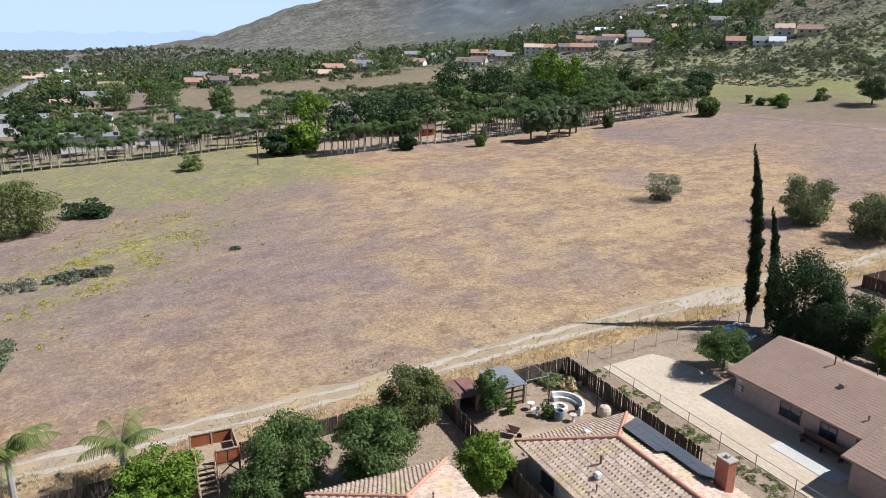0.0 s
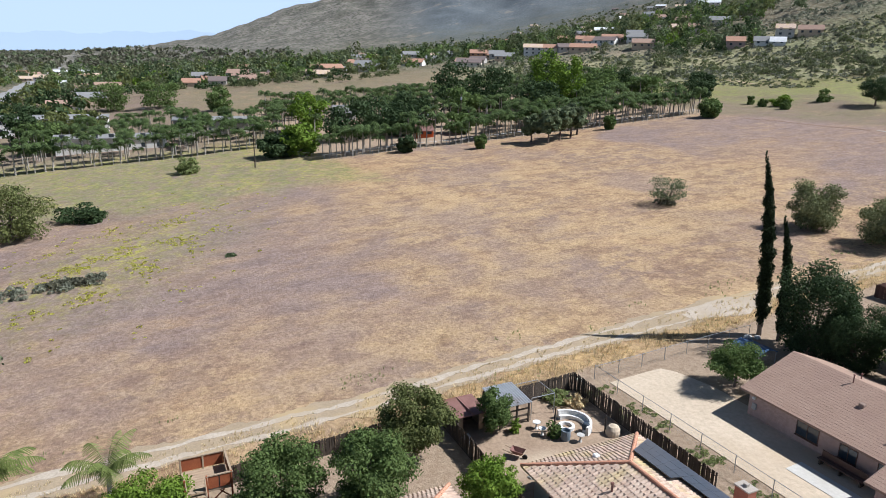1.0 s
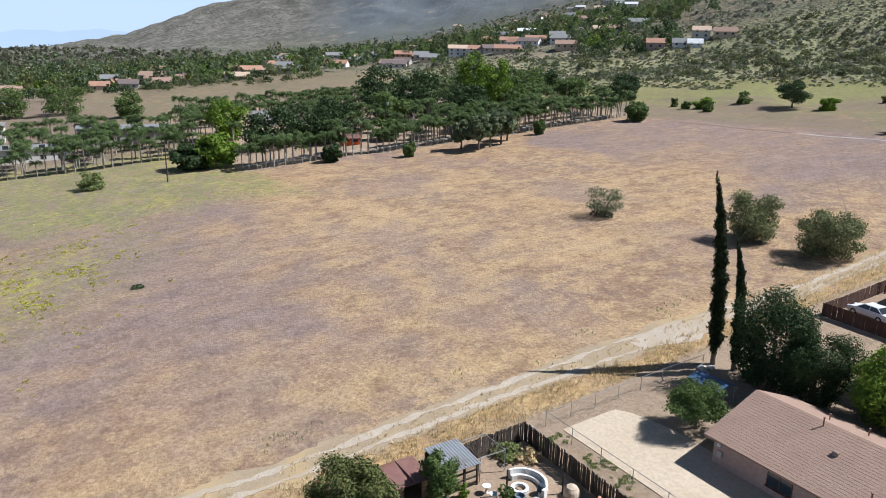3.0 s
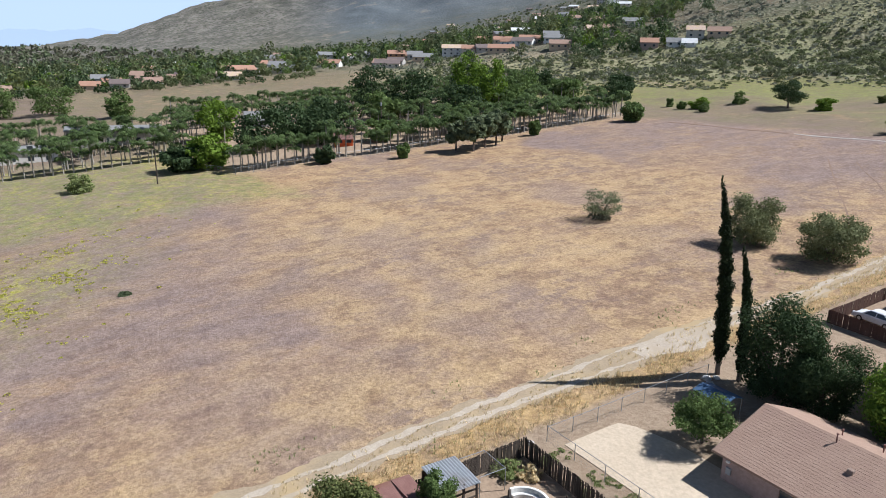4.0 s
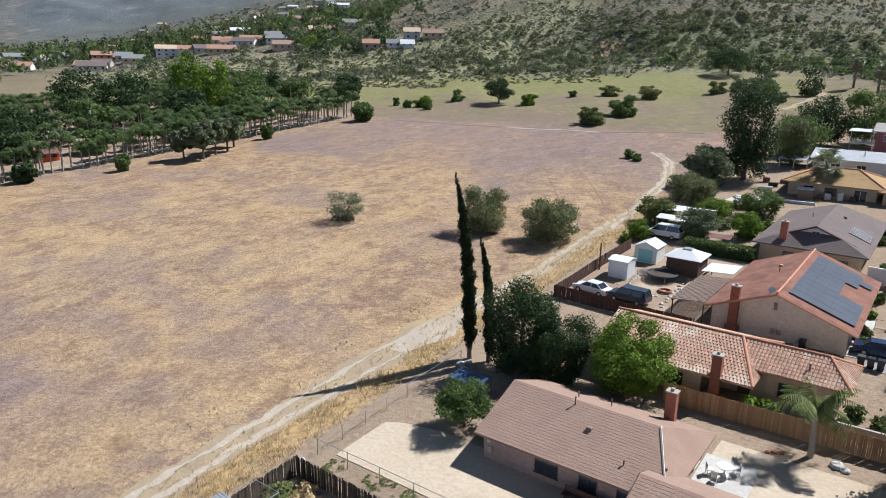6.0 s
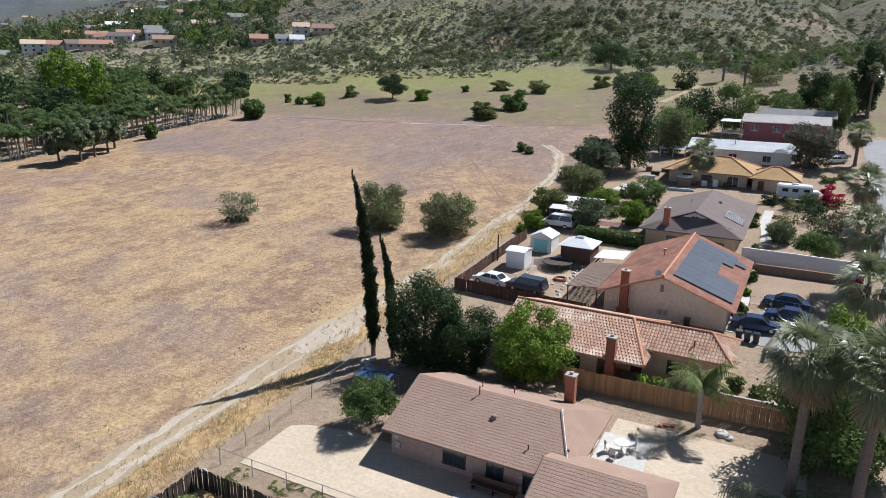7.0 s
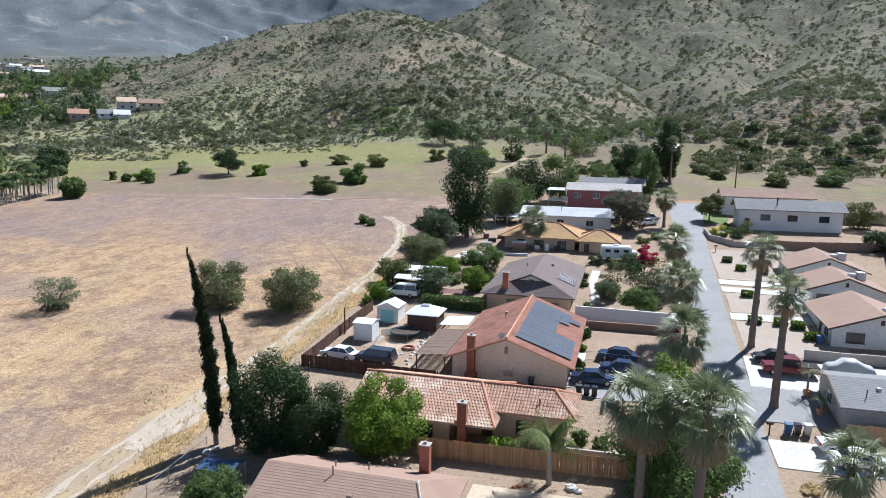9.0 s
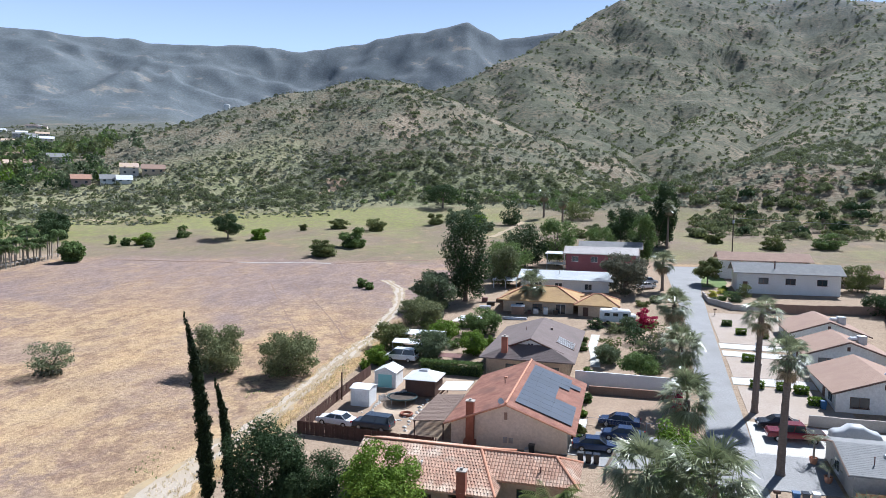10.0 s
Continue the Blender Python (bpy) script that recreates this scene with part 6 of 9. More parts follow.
TYRE = surface("tyre_rubber", (.02, .02, .02), (.03, .03, .03), .3, .9, .1)
RIM = surface("alloy_rim", (.45, .45, .46), (.55, .55, .56), .3, .35, 0, metal=.8)
LAMP_RED = surface("red_lamp", (.35, .02, .02), (.4, .03, .03), .2, .2, 0)
LAMP_CLEAR = surface("clear_lamp", (.7, .7, .7), (.8, .8, .8), .2, .15, 0)
BLUE_CAR, SILVER_CAR = paint("blue_car_paint", (.025, .045, .11)), paint("silver_car_paint", (.40, .43, .47), .3, .5)
WHITE_CAR, MAROON_CAR, BLACK_CAR = paint("white_car_paint", (.72, .73, .74), .3, 0), paint("maroon_car_paint", (.16, .012, .022)), paint("black_car_paint", (.03, .032, .04))
CAR_GLASS = glassy("car_glass", (.02, .025, .03), .06)

PROFILES = {
    # outline of the body (x, z), then the cabin: (x at belt, x at roof) behind and in front, belt, roof
    "sedan": ([(-2.35, .35), (-2.4, .6), (-2.3, .92), (-1.5, 1.0), (.9, .98), (2.0, .86), (2.32, .66), (2.35, .35)], (-1.75, -1.0, 1.25, .45), .97, 1.43, .9),
    "suv": ([(-2.35, .4), (-2.4, .7), (-2.36, 1.05), (-1.0, 1.1), (1.1, 1.1), (2.1, 1.02), (2.35, .8), (2.38, .4)], (-2.3, -2.1, 1.35, .75), 1.08, 1.75, .95),
    "pickup": ([(-2.95, .5), (-2.98, .8), (-2.95, 1.15), (-.8, 1.15), (1.5, 1.17), (2.7, 1.1), (2.88, .85), (2.9, .5)], (-.95, -.85, 1.6, .95), 1.14, 1.88, 1.0),
    "van": ([(-2.5, .4), (-2.55, .8), (-2.5, 1.15), (-1.0, 1.18), (1.2, 1.15), (2.2, 1.0), (2.5, .8), (2.52, .4)], (-2.45, -2.25, 1.75, .9), 1.12, 1.95, .97),
}


def car(x, y, rz, kind, mat, label, name="car", cover=None):
    t = thing(name, x, y, ground_z(x, y) + .06, label, "car", "", rz)
    out, cab, belt, top, hw = PROFILES[kind]
    n = len(out)
    s = Shape()
    rings = []
    for yy, k, dz in ((-hw + .1, .955, -.03), (-hw, .99, -.02), (-hw + .05, 1, 0), (hw - .05, 1, 0), (hw, .99, -.02), (hw - .1, .955, -.03)):
        rings.append([(px * k, yy, pz + (dz if pz > .6 else 0)) for px, pz in out])
    rings[1] = [(p[0], p[1], p[2] if p[2] < .6 else p[2] - .12) for p in rings[1]]
    rings[4] = [(p[0], p[1], p[2] if p[2] < .6 else p[2] - .12) for p in rings[4]]
    rings = [rings[1], rings[2], rings[3], rings[4]]
    v = [p for r in rings for p in r]
    f = [(i * n + j, i * n + (j + 1) % n, (i + 1) * n + (j + 1) % n, (i + 1) * n + j) for i in range(3) for j in range(n)]
    f += [tuple(range(n - 1, -1, -1)), tuple(3 * n + j for j in range(n))]
    body = part("body", s.add(v, f), mat, t)
    b0, r0, b1, r1 = cab
    w0, w1 = hw - .06, hw - .24
    g = Shape().add([(b0, -w0, belt - .05), (b1, -w0, belt - .05), (b1, w0, belt - .05), (b0, w0, belt - .05), (r0, -w1, top), (r1, -w1, top), (r1, w1, top), (r0, w1, top)],
                    [(3, 2, 1, 0), (4, 5, 6, 7), (0, 1, 5, 4), (1, 2, 6, 5), (2, 3, 7, 6), (3, 0, 4, 7)])
    part("glasshouse", g, CAR_GLASS, t, "dark tinted glass")
    roof_s = Shape().box(r0 - .04, r1 + .04, -w1 - .03, w1 + .03, top - .02, top + .05, .04)
    part("roof", roof_s, mat, t)
    for sg in (-1, 1):
        for xb, xr in ((b0, r0), (b1, r1), ((b0 + b1) / 2, (r0 + r1) / 2)):
            part("pillar", Shape().tube([(xb, sg * (w0 + .005), belt - .05), (xr, sg * (w1 + .005), top)], [.045, .04], 5), mat, t)
    wx = 1.42 if kind != "pickup" else 1.85
    for xx in (-wx, wx):
        for sg in (-1, 1):
            wh = part("wheel", Shape().tube([(xx, sg * (hw - .2), .34), (xx, sg * (hw + .01), .34)], [.34, .34], 14), TYRE, t)
            part("rim", Shape().tube([(xx, sg * (hw - .02), .34), (xx, sg * (hw + .03), .34)], [.21, .19], 10), RIM, wh)
    fx, bx = max(p[0] for p in out), min(p[0] for p in out)
    for sg in (-1, 1):
        part("headlight", Shape().box(fx - .12, fx + .01, sg * (hw - .3) - .17, sg * (hw - .3) + .17, .66, .8, .02), LAMP_CLEAR, t)
        part("taillight", Shape().box(bx - .02, bx + .1, sg * (hw - .22) - .13, sg * (hw - .22) + .13, .78, .95, .02), LAMP_RED, t)
    if kind == "pickup":
        part("cargo_bed", Shape().box(-2.85, -1.05, -hw + .12, hw - .12, 1.14, 1.165), TYRE, t, "dark open cargo bed")
    return t


NAVY_CAR = paint("navy_grey_paint", (.05, .065, .09))


def vehicles():
    car(-.2, 82.2, 176, "sedan", BLUE_CAR, "dark blue sedan on an asphalt driveway")
    car(.2, 78.6, 178, "sedan", BLUE_CAR, "dark blue sedan with a pale hood on a driveway")
    car(-2.6, 74.9, 4, "sedan", BLUE_CAR, "dark blue sedan by the rubbish bins")
    car(-27.6, 74.3, 176, "suv", NAVY_CAR, "silver-roofed dark sport utility car in a back yard")
    car(-32.2, 74.4, 172, "sedan", WHITE_CAR, "white sedan under a sheet in a back yard")
    car(-32.6, 99.8, 178, "van", WHITE_CAR, "white minivan parked behind a hedge", "van")
    car(18.4, 82.4, 182, "pickup", MAROON_CAR, "maroon crew-cab pickup on a white driveway", "pickup_truck")
    car(17.4, 85.6, 182, "sedan", BLACK_CAR, "black sedan behind the maroon pickup")
    car(19.9, 65.6, 4, "sedan", WHITE_CAR, "white sedan on a concrete driveway")
    car(20.4, 63.2, 4, "sedan", WHITE_CAR, "white sedan on a concrete driveway")
    car(4.4, 163.5, 40, "sedan", WHITE_CAR, "white sedan parked under a pepper tree")
    car(4.8, 168.5, 30, "suv", SILVER_CAR, "grey car parked near the end of the street")
    car(-220, 99, 60, "sedan", WHITE_CAR, "white car inside the palm nursery")
    car(-206, 78, 20, "suv", BLACK_CAR, "dark car under the nursery oaks")
    # car under a grey cover
    t = thing("covered_car", 25.0, 84.6, ground_z(25, 84.6) + .06, "car under a silvery grey cover beside a wall", "car")
    prof = [(-2.5, .1), (-2.45, .75), (-2.1, .95), (-1.4, 1.05), (-.7, 1.6), (.6, 1.62), (1.5, 1.1), (2.3, .9), (2.5, .55), (2.52, .1)]
    v, f, n = [], [], len(prof)
    for yy, k in ((-.95, .0), (-.9, .75), (-.6, 1.0), (0, 1.03), (.6, 1.0), (.9, .75), (.95, .0)):
        v += [(px, yy, .1 + (pz - .1) * k) for px, pz in prof]
    for i in range(6):
        f += [(i * n + j, i * n + j + 1, (i + 1) * n + j + 1, (i + 1) * n + j) for j in range(n - 1)]
    part("cover", Shape().add(v, f), surface("grey_cover", (.42, .43, .44), (.50, .51, .52), .8, .5, .3), t, smooth_faces=True)
    # motorhome
    t = thing("motorhome", -1.2, 129.6, ground_z(-1.2, 129.6) + .05, "white motorhome beside magenta bougainvillea", "motorhome", "", 4)
    part("body", Shape().box(-3.2, 2.2, -1.2, 1.2, .5, 2.7, .25).box(2.0, 3.2, -1.1, 1.1, .5, 1.9, .2), WHITE_METAL, t)
    for wx in (-2.4, -.9, .8):
        part("side_window", Shape().box(wx, wx + .9, -1.215, 1.215, 1.6, 2.15), CAR_GLASS, t)
    part("roof_unit", Shape().box(-1, 0, -.4, .4, 2.7, 2.95, .05), FRAME_WHITE, t)
    for xx in (-1.8, 2.1):
        for sg in (-1, 1):
            part("wheel", Shape().tube([(xx, sg * .9, .4), (xx, sg * 1.22, .4)], [.4, .4], 14), TYRE, t)


vehicles()


# ---- yard things ----
def small_shed(x, y, rz, w, d, h, wall, top, label, doormat=None, rise=.45):
    t = thing("garden_shed", x, y, ground_z(x, y), label, "shed", "", rz)
    part("wall", Shape().box(-w / 2, w / 2, -d / 2, d / 2, -.15, h, .02), wall, t)
    for sg in (-1, 1):
        part("roof", Shape().slab([(-w / 2 - .12, sg * (d / 2 + .12), h - .02), (w / 2 + .12, sg * (d / 2 + .12), h - .02), (w / 2 + .12, 0, h + rise), (-w / 2 - .12, 0, h + rise)], .06), top, t)
    for xx in (-w / 2, w / 2 - .05):
        part("gable", Shape().add([(xx, -d / 2, h), (xx, d / 2, h), (xx, 0, h + rise - .05), (xx + .05, -d / 2, h), (xx + .05, d / 2, h), (xx + .05, 0, h + rise - .05)], [(0, 1, 2), (5, 4, 3), (0, 3, 5, 2), (1, 2, 5, 4)]), wall, t)
    part("door", Shape().box(-w / 2 - .03, -w / 2 + .01, -d * .32, d * .32, .05, h * .85, .01), doormat or wall, t)
    return t


def play_tower():
    t = thing("play_tower", -34.8, -.4, ground_z(-34.8, -.4), "red-panelled wooden lookout deck with stairs", "play tower")
    z = 2.0
    part("deck", Shape().box(-1.4, 1.4, -1.5, 1.5, z - .12, z), WOOD_RAW, t)
    for i in range(9):
        part("deck_board", Shape().box(-1.4 + i * .311, -1.4 + i * .311 + .29, -1.5, 1.5, z + .003, z + .025), WOOD_RAW, t)
    for px, py in ((-1.4, -1.5), (-1.4, 0), (-1.4, 1.5), (1.4, -1.5), (1.4, -.1), (1.4, 1.5)):
        part("post", Shape().box(px - .06, px + .06, py - .06, py + .06, -.2, z + 1.15, .01), WOOD_RED if px > 0 else WOOD_RAW, t)
    for a, b, c, d in ((-1.43, -1.39, -1.42, -.06), (-1.43, -1.39, .06, 1.42), (1.39, 1.43, -.02, .66), (1.39, 1.43, .74, 1.42), (-1.3, 1.3, 1.47, 1.51)):
        part("panel", Shape().box(a, b, c, d, z + .12, z + 1.0), WOOD_RED, t)
    for a, b, c, d in ((-1.47, -1.33, -1.6, 1.6), (1.33, 1.47, -.15, 1.6), (-1.4, 1.4, 1.43, 1.57)):
        part("top_rail", Shape().box(a, b, c, d, z + 1.05, z + 1.12), WOOD_RAW, t)
    for i in range(8):
        part("tread", Shape().box(1.45 + i * .26, 1.71 + i * .26, -1.4, -.25, z - .25 * (i + 1), z - .25 * (i + 1) + .045), WOOD_RAW, t)
    for yy in (-1.46, -.24):
        part("stringer", Shape().slab([(1.4, yy, z + .02), (3.6, yy, .02), (3.6, yy + .05, .02), (1.4, yy + .05, z + .02)], .22), WOOD_RAW, t)
        part("handrail", Shape().tube([(1.45, yy + .02, z + 1.0), (3.5, yy + .02, 1.0)], [.04, .04], 6), WOOD_RAW, t)
    part("brace", Shape().tube([(1.4, .2, 1.2), (1.4, 1.0, z - .12)], [.05, .05], 5).tube([(1.4, 1.4, 1.2), (1.4, .7, z - .12)], [.05, .05], 5), WOOD_RED, t)


def garden_corner():
    """The yard with tin sheds, a curved bench and ornaments."""
    t = thing("rusty_shed", -34.9, 19.5, ground_z(-34.9, 19.5), "small board shed with a rusty brown metal roof", "shed")
    part("wall", Shape().box(-1.2, -1.1, -1.2, 1.2, -.1, 1.7).box(-1.2, 1.2, -1.25, -1.15, -.1, 1.7).box(-1.2, 1.2, 1.15, 1.25, -.1, 1.7).box(1.1, 1.2, -1.2, -.7, -.1, 1.6).box(1.1, 1.2, .75, 1.2, -.1, 1.6), WOOD_RAW, t)
    part("roof", Shape().slab([(-1.4, -1.4, 1.9), (1.5, -1.4, 1.72), (1.5, 1.4, 1.72), (-1.4, 1.4, 1.9)], .06), RUST_METAL, t)
    part("roof_rib", Shape().box(-1.3, 1.4, -.05, .05, 1.78, 1.95), RUST_METAL, t)
    t = thing("tin_shed", -34.2, 23.0, ground_z(-34.2, 23.0), "open board lean-to with a pale corrugated metal roof", "shed")
    v, n = [], 25
    for i in range(n):
        y0, up = -1.4 + i * .1175, .04 * (i % 2)
        v += [(-1.6, y0, 2.25 + up), (1.7, y0, 2.0 + up)]
    v += [(a, b, c - .03) for a, b, c in v]
    f = [(2 * i, 2 * i + 1, 2 * i + 3, 2 * i + 2) for i in range(n - 1)] + [(2 * n + 2 * i + 2, 2 * n + 2 * i + 3, 2 * n + 2 * i + 1, 2 * n + 2 * i) for i in range(n - 1)]
    part("roof", Shape().add(v, f), GREY_METAL, t, "pale weathered corrugated metal sheet")
    for px, py in ((-1.4, -1.3), (-1.4, 1.3), (1.4, -1.3), (1.4, .2), (1.4, 1.3)):
        part("post", Shape().box(px - .07, px + .07, py - .07, py + .07, -.1, 2.05), FENCE_OLD, t)
    for i, z in enumerate((.3, .75, 1.3)):
        part("rail", Shape().box(1.35, 1.42, -1.3, 1.3, z, z + .13), FENCE_OLD, t)
    part("back_board", Shape().box(-1.5, -1.42, -1.4, 1.4, 0, 2.0), FENCE_OLD, t)
    t = thing("wire_cage", -34.2, 25.7, ground_z(-34.2, 25.7), "dark wire-mesh animal pen with pale posts", "pen")
    for px in (-1.3, 1.3):
        for py in (-1.1, 1.1):
            part("post", Shape().tube([(px, py, -.1), (px, py, 1.9)], [.035, .035], 6), STEEL, t)
    v = []
    for i in range(26):
        a = -1.3 + i * .104
        v += [[(a, -1.1, 1.88), (a + .012, -1.1, 1.88), (a + .012, 1.1, 1.88), (a, 1.1, 1.88)], [(-1.3, a * .84, 1.885), (-1.3, a * .84 + .012, 1.885), (1.3, a * .84 + .012, 1.885), (1.3, a * .84, 1.885)]]
    part("mesh_top", quads("mesh_top", v, FENCE_OLD), None, t)
    part("rail", Shape().tube([(1.3, -1.1, 1.9), (1.3, 1.1, 1.9)], [.03, .03], 6).tube([(-1.3, -1.1, 1.9), (-1.3, 1.1, 1.9)], [.03, .03], 6).tube([(-1.3, 1.1, 1.9), (1.3, 1.1, 1.9)], [.03, .03], 6), STEEL, t)
    # curved bench round a fire ring
    t = thing("garden_bench", -30.4, 26.6, ground_z(-30.4, 26.6), "curved white plastered garden bench", "bench")
    v, f = [], []
    for i in range(19):
        a = math.radians(-42 + i * 9.0) + math.radians(60)
        for r, z in ((1.25, 0), (1.25, .4), (1.5, .4), (1.55, .75), (1.75, .75), (1.8, 0)):
            v.append((r * math.cos(a), r * math.sin(a), z))
    for i in range(18):
        f += [(i * 6 + j, i * 6 + (j + 1) % 6, (i + 1) * 6 + (j + 1) % 6, (i + 1) * 6 + j) for j in range(6)]
    f += [tuple(range(6)), tuple(18 * 6 + j for j in range(5, -1, -1))]
    part("seat_and_back", Shape().add(v, f), STUCCO_WHITE, t)
    t = thing("fire_ring", -30.5, 26.4, ground_z(-30.5, 26.4), "round white-rimmed fire pit", "fire pit")
    part("rim", Shape().lathe([(.42, 0), (.66, 0), (.66, .3), (.42, .3), (.42, .02)], 18), STUCCO_WHITE, t)
    part("ash_bed", Shape().lathe([(.01, .02), (.41, .04)], 14), FENCE_OLD, t)
    for x, y, top in ((-30.6, 24.2, STUCCO_WHITE), (-31.6, 24.3, FRAME_WHITE), (-28.4, 26.2, STUCCO_GREY)):
        t = thing("garden_table", x, y, ground_z(x, y), "small round pale garden table", "table")
        part("tabletop", Shape().lathe([(.02, .6), (.32, .6), (.32, .65), (.02, .65)], 16), top, t)
        part("pedestal", Shape().lathe([(.18, 0), (.08, .2), (.06, .6)], 10), top, t)
    t = thing("barrel", -29.2, 25.4, ground_z(-29.2, 25.4), "blue-grey open rain barrel", "barrel")
    part("drum", Shape().lathe([(.34, 0), (.38, .4), (.36, .85), (.32, .85), (.32, .6)], 16), surface("blue_grey_plastic", (.16, .20, .24), (.2, .25, .29), .5, .5, 0), t)
    t = thing("clay_oven", -28.0, 29.0, ground_z(-28, 29), "tan domed clay garden oven", "oven")
    part("dome", Shape().lathe([(.58, 0), (.6, .25), (.54, .5), (.38, .75), (.16, .83), (.02, .85)], 16), SAND, t)
    part("flue", Shape().tube([(-.5, -.4, 0), (-.5, -.4, 1.5)], [.06, .06], 8), FENCE_OLD, t)
    t = thing("post", -30.6, 25.3, ground_z(-30.6, 25.3), "tall weathered wooden garden post", "post")
    part("shaft", Shape().tube([(0, 0, -.2), (.03, 0, 2.1)], [.08, .06], 7), FENCE_OLD, t)
    t = thing("garden_urn", -29.3, 27.4, ground_z(-29.3, 27.4), "dark round glazed garden urn", "urn")
    part("bowl", Shape().lathe([(.12, 0), (.3, .2), (.36, .5), (.26, .75), (.2, .8)], 14), surface("dark_glaze", (.05, .06, .08), (.07, .09, .11), .3, .2, 0), t)
    t = thing("wheelbarrow", -29.0, 21.0, ground_z(-29, 21), "rusty wheelbarrow standing on bare earth", "wheelbarrow", "", 40)
    part("tray", Shape().add([(-.3, -.2, .35), (.35, -.2, .35), (.35, .2, .35), (-.3, .2, .35), (-.55, -.36, .72), (.5, -.36, .66), (.5, .36, .66), (-.55, .36, .72)], [(3, 2, 1, 0), (0, 1, 5, 4), (1, 2, 6, 5), (2, 3, 7, 6), (3, 0, 4, 7)]), RUST_METAL, t)
    part("handle", Shape().tube([(-.3, -.3, .4), (-1.1, -.3, .6)], [.03, .03], 5).tube([(-.3, .3, .4), (-1.1, .3, .6)], [.03, .03], 5).tube([(-.35, -.3, .4), (-.4, -.3, 0)], [.025, .025], 5).tube([(-.35, .3, .4), (-.4, .3, 0)], [.025, .025], 5), WOOD_RAW, t)
    part("wheel", Shape().tube([(.55, -.05, .2), (.55, .05, .2)], [.2, .2], 12), TYRE, t)
    for i, (x, y, s) in enumerate(((-33.2, 18.9, .4), (-32.5, 18.6, .3), (-36.4, 32.0, .3), (-26.4, 20.6, .3), (-25.9, 21.6, .25), (-34.2, 50.6, .4), (-35.0, 51.2, .45), (-34.6, 52.0, .35))):
        rock(x, y, s, 500 + i)
    shrub(-30.0, 24.9, 1.4, 1.3, LEAF_MID, "small leafy citrus by a garden table", 601, 400, .16)
    shrub(-32.0, 22.6, 1.3, 1.0, LEAF_BRIGHT, "sapling tree in bare earth", 602, 260, .15)
    shrub(-34.4, 28.2, 1.0, 2.6, WEED_GREEN, "patch of tall green weeds by a fence", 603, 700, .18)
    shrub(-33.0, 29.2, .9, 2.0, STRAW, "patch of dry grass by a fence", 604, 600, .18)


def rock(x, y, s, seed, mat=None):
    rng = np.random.RandomState(seed)
    t = thing("rock", x, y, ground_z(x, y) - s * .15, "pale weathered garden rock", "rock", "loose rocks")
    prof = [(s * .7, 0), (s, s * .3), (s * .8, s * .7), (s * .3, s * .9)]
    sh = Shape().lathe(prof, 8)
    sh.v = [(a * rng.uniform(.75, 1.25), b * rng.uniform(.75, 1.25), c * rng.uniform(.8, 1.2)) for a, b, c in sh.v]
    part("stone", sh, mat or CONCRETE, t)


def bin_(x, y, mat, label, rz=0):
    t = thing("rubbish_bin", x, y, ground_z(x, y) + .05, label, "bin", "rubbish bins", rz)
    part("tub", Shape().add([(-.24, -.26, .05), (.24, -.26, .05), (.24, .26, .05), (-.24, .26, .05), (-.31, -.33, 1.0), (.31, -.33, 1.0), (.31, .33, 1.0), (-.31, .33, 1.0)], [(3, 2, 1, 0), (4, 5, 6, 7), (0, 1, 5, 4), (1, 2, 6, 5), (2, 3, 7, 6), (3, 0, 4, 7)]), mat, t)
    part("lid", Shape().box(-.34, .34, -.37, .37, 1.0, 1.08, .03), mat, t)
    for sg in (-1, 1):
        part("wheel", Shape().tube([(sg * .2, .3, .12), (sg * .28, .3, .12)], [.12, .12], 10), TYRE, t)


def hedge(x0, x1, y0, y1, h, leaf, label, seed, n=900):
    cx, cy = (x0 + x1) / 2, (y0 + y1) / 2
    t = thing("hedge", cx, cy, ground_z(cx, cy) - .05, label, "hedge")
    rng = np.random.RandomState(seed)
    # leaves over the faces of a clipped block with soft corners
    q = rng.uniform(-1, 1, (n, 3))
    ax = rng.choice(3, n, p=np.array([h * (y1 - y0), h * (x1 - x0), (x1 - x0) * (y1 - y0)]) / (h * (y1 - y0) + h * (x1 - x0) + (x1 - x0) * (y1 - y0)))
    q[np.arange(n), ax] = np.where((ax == 2) | (rng.rand(n) < .5), 1, -1)
    q *= np.array([(x1 - x0) / 2, (y1 - y0) / 2, h / 2]) * (1 + .05 * rng.normal(size=(n, 1)))
    part("foliage", quads("foliage", leaf_cloud([(*(p + [0, 0, h / 2]), .05, .05, .05) for p in q], n, .17, seed, .5), leaf), None, t)
    part("stem", Shape().box(x0 - cx + .1, x1 - cx - .1, y0 - cy + .1, y1 - cy - .1, 0, h * .6, .1), LEAF_DARK, t)


def mailbox(x, y):
    t = thing("mailbox", x, y, ground_z(x, y), "dark mailbox on a wooden post by the street", "mailbox")
    part("post", Shape().box(-.06, .06, -.06, .06, -.2, 1.05), FENCE_OLD, t)
    part("box", Shape().box(-.32, .32, -.13, .13, 1.05, 1.32, .06), FRAME_DARK, t)


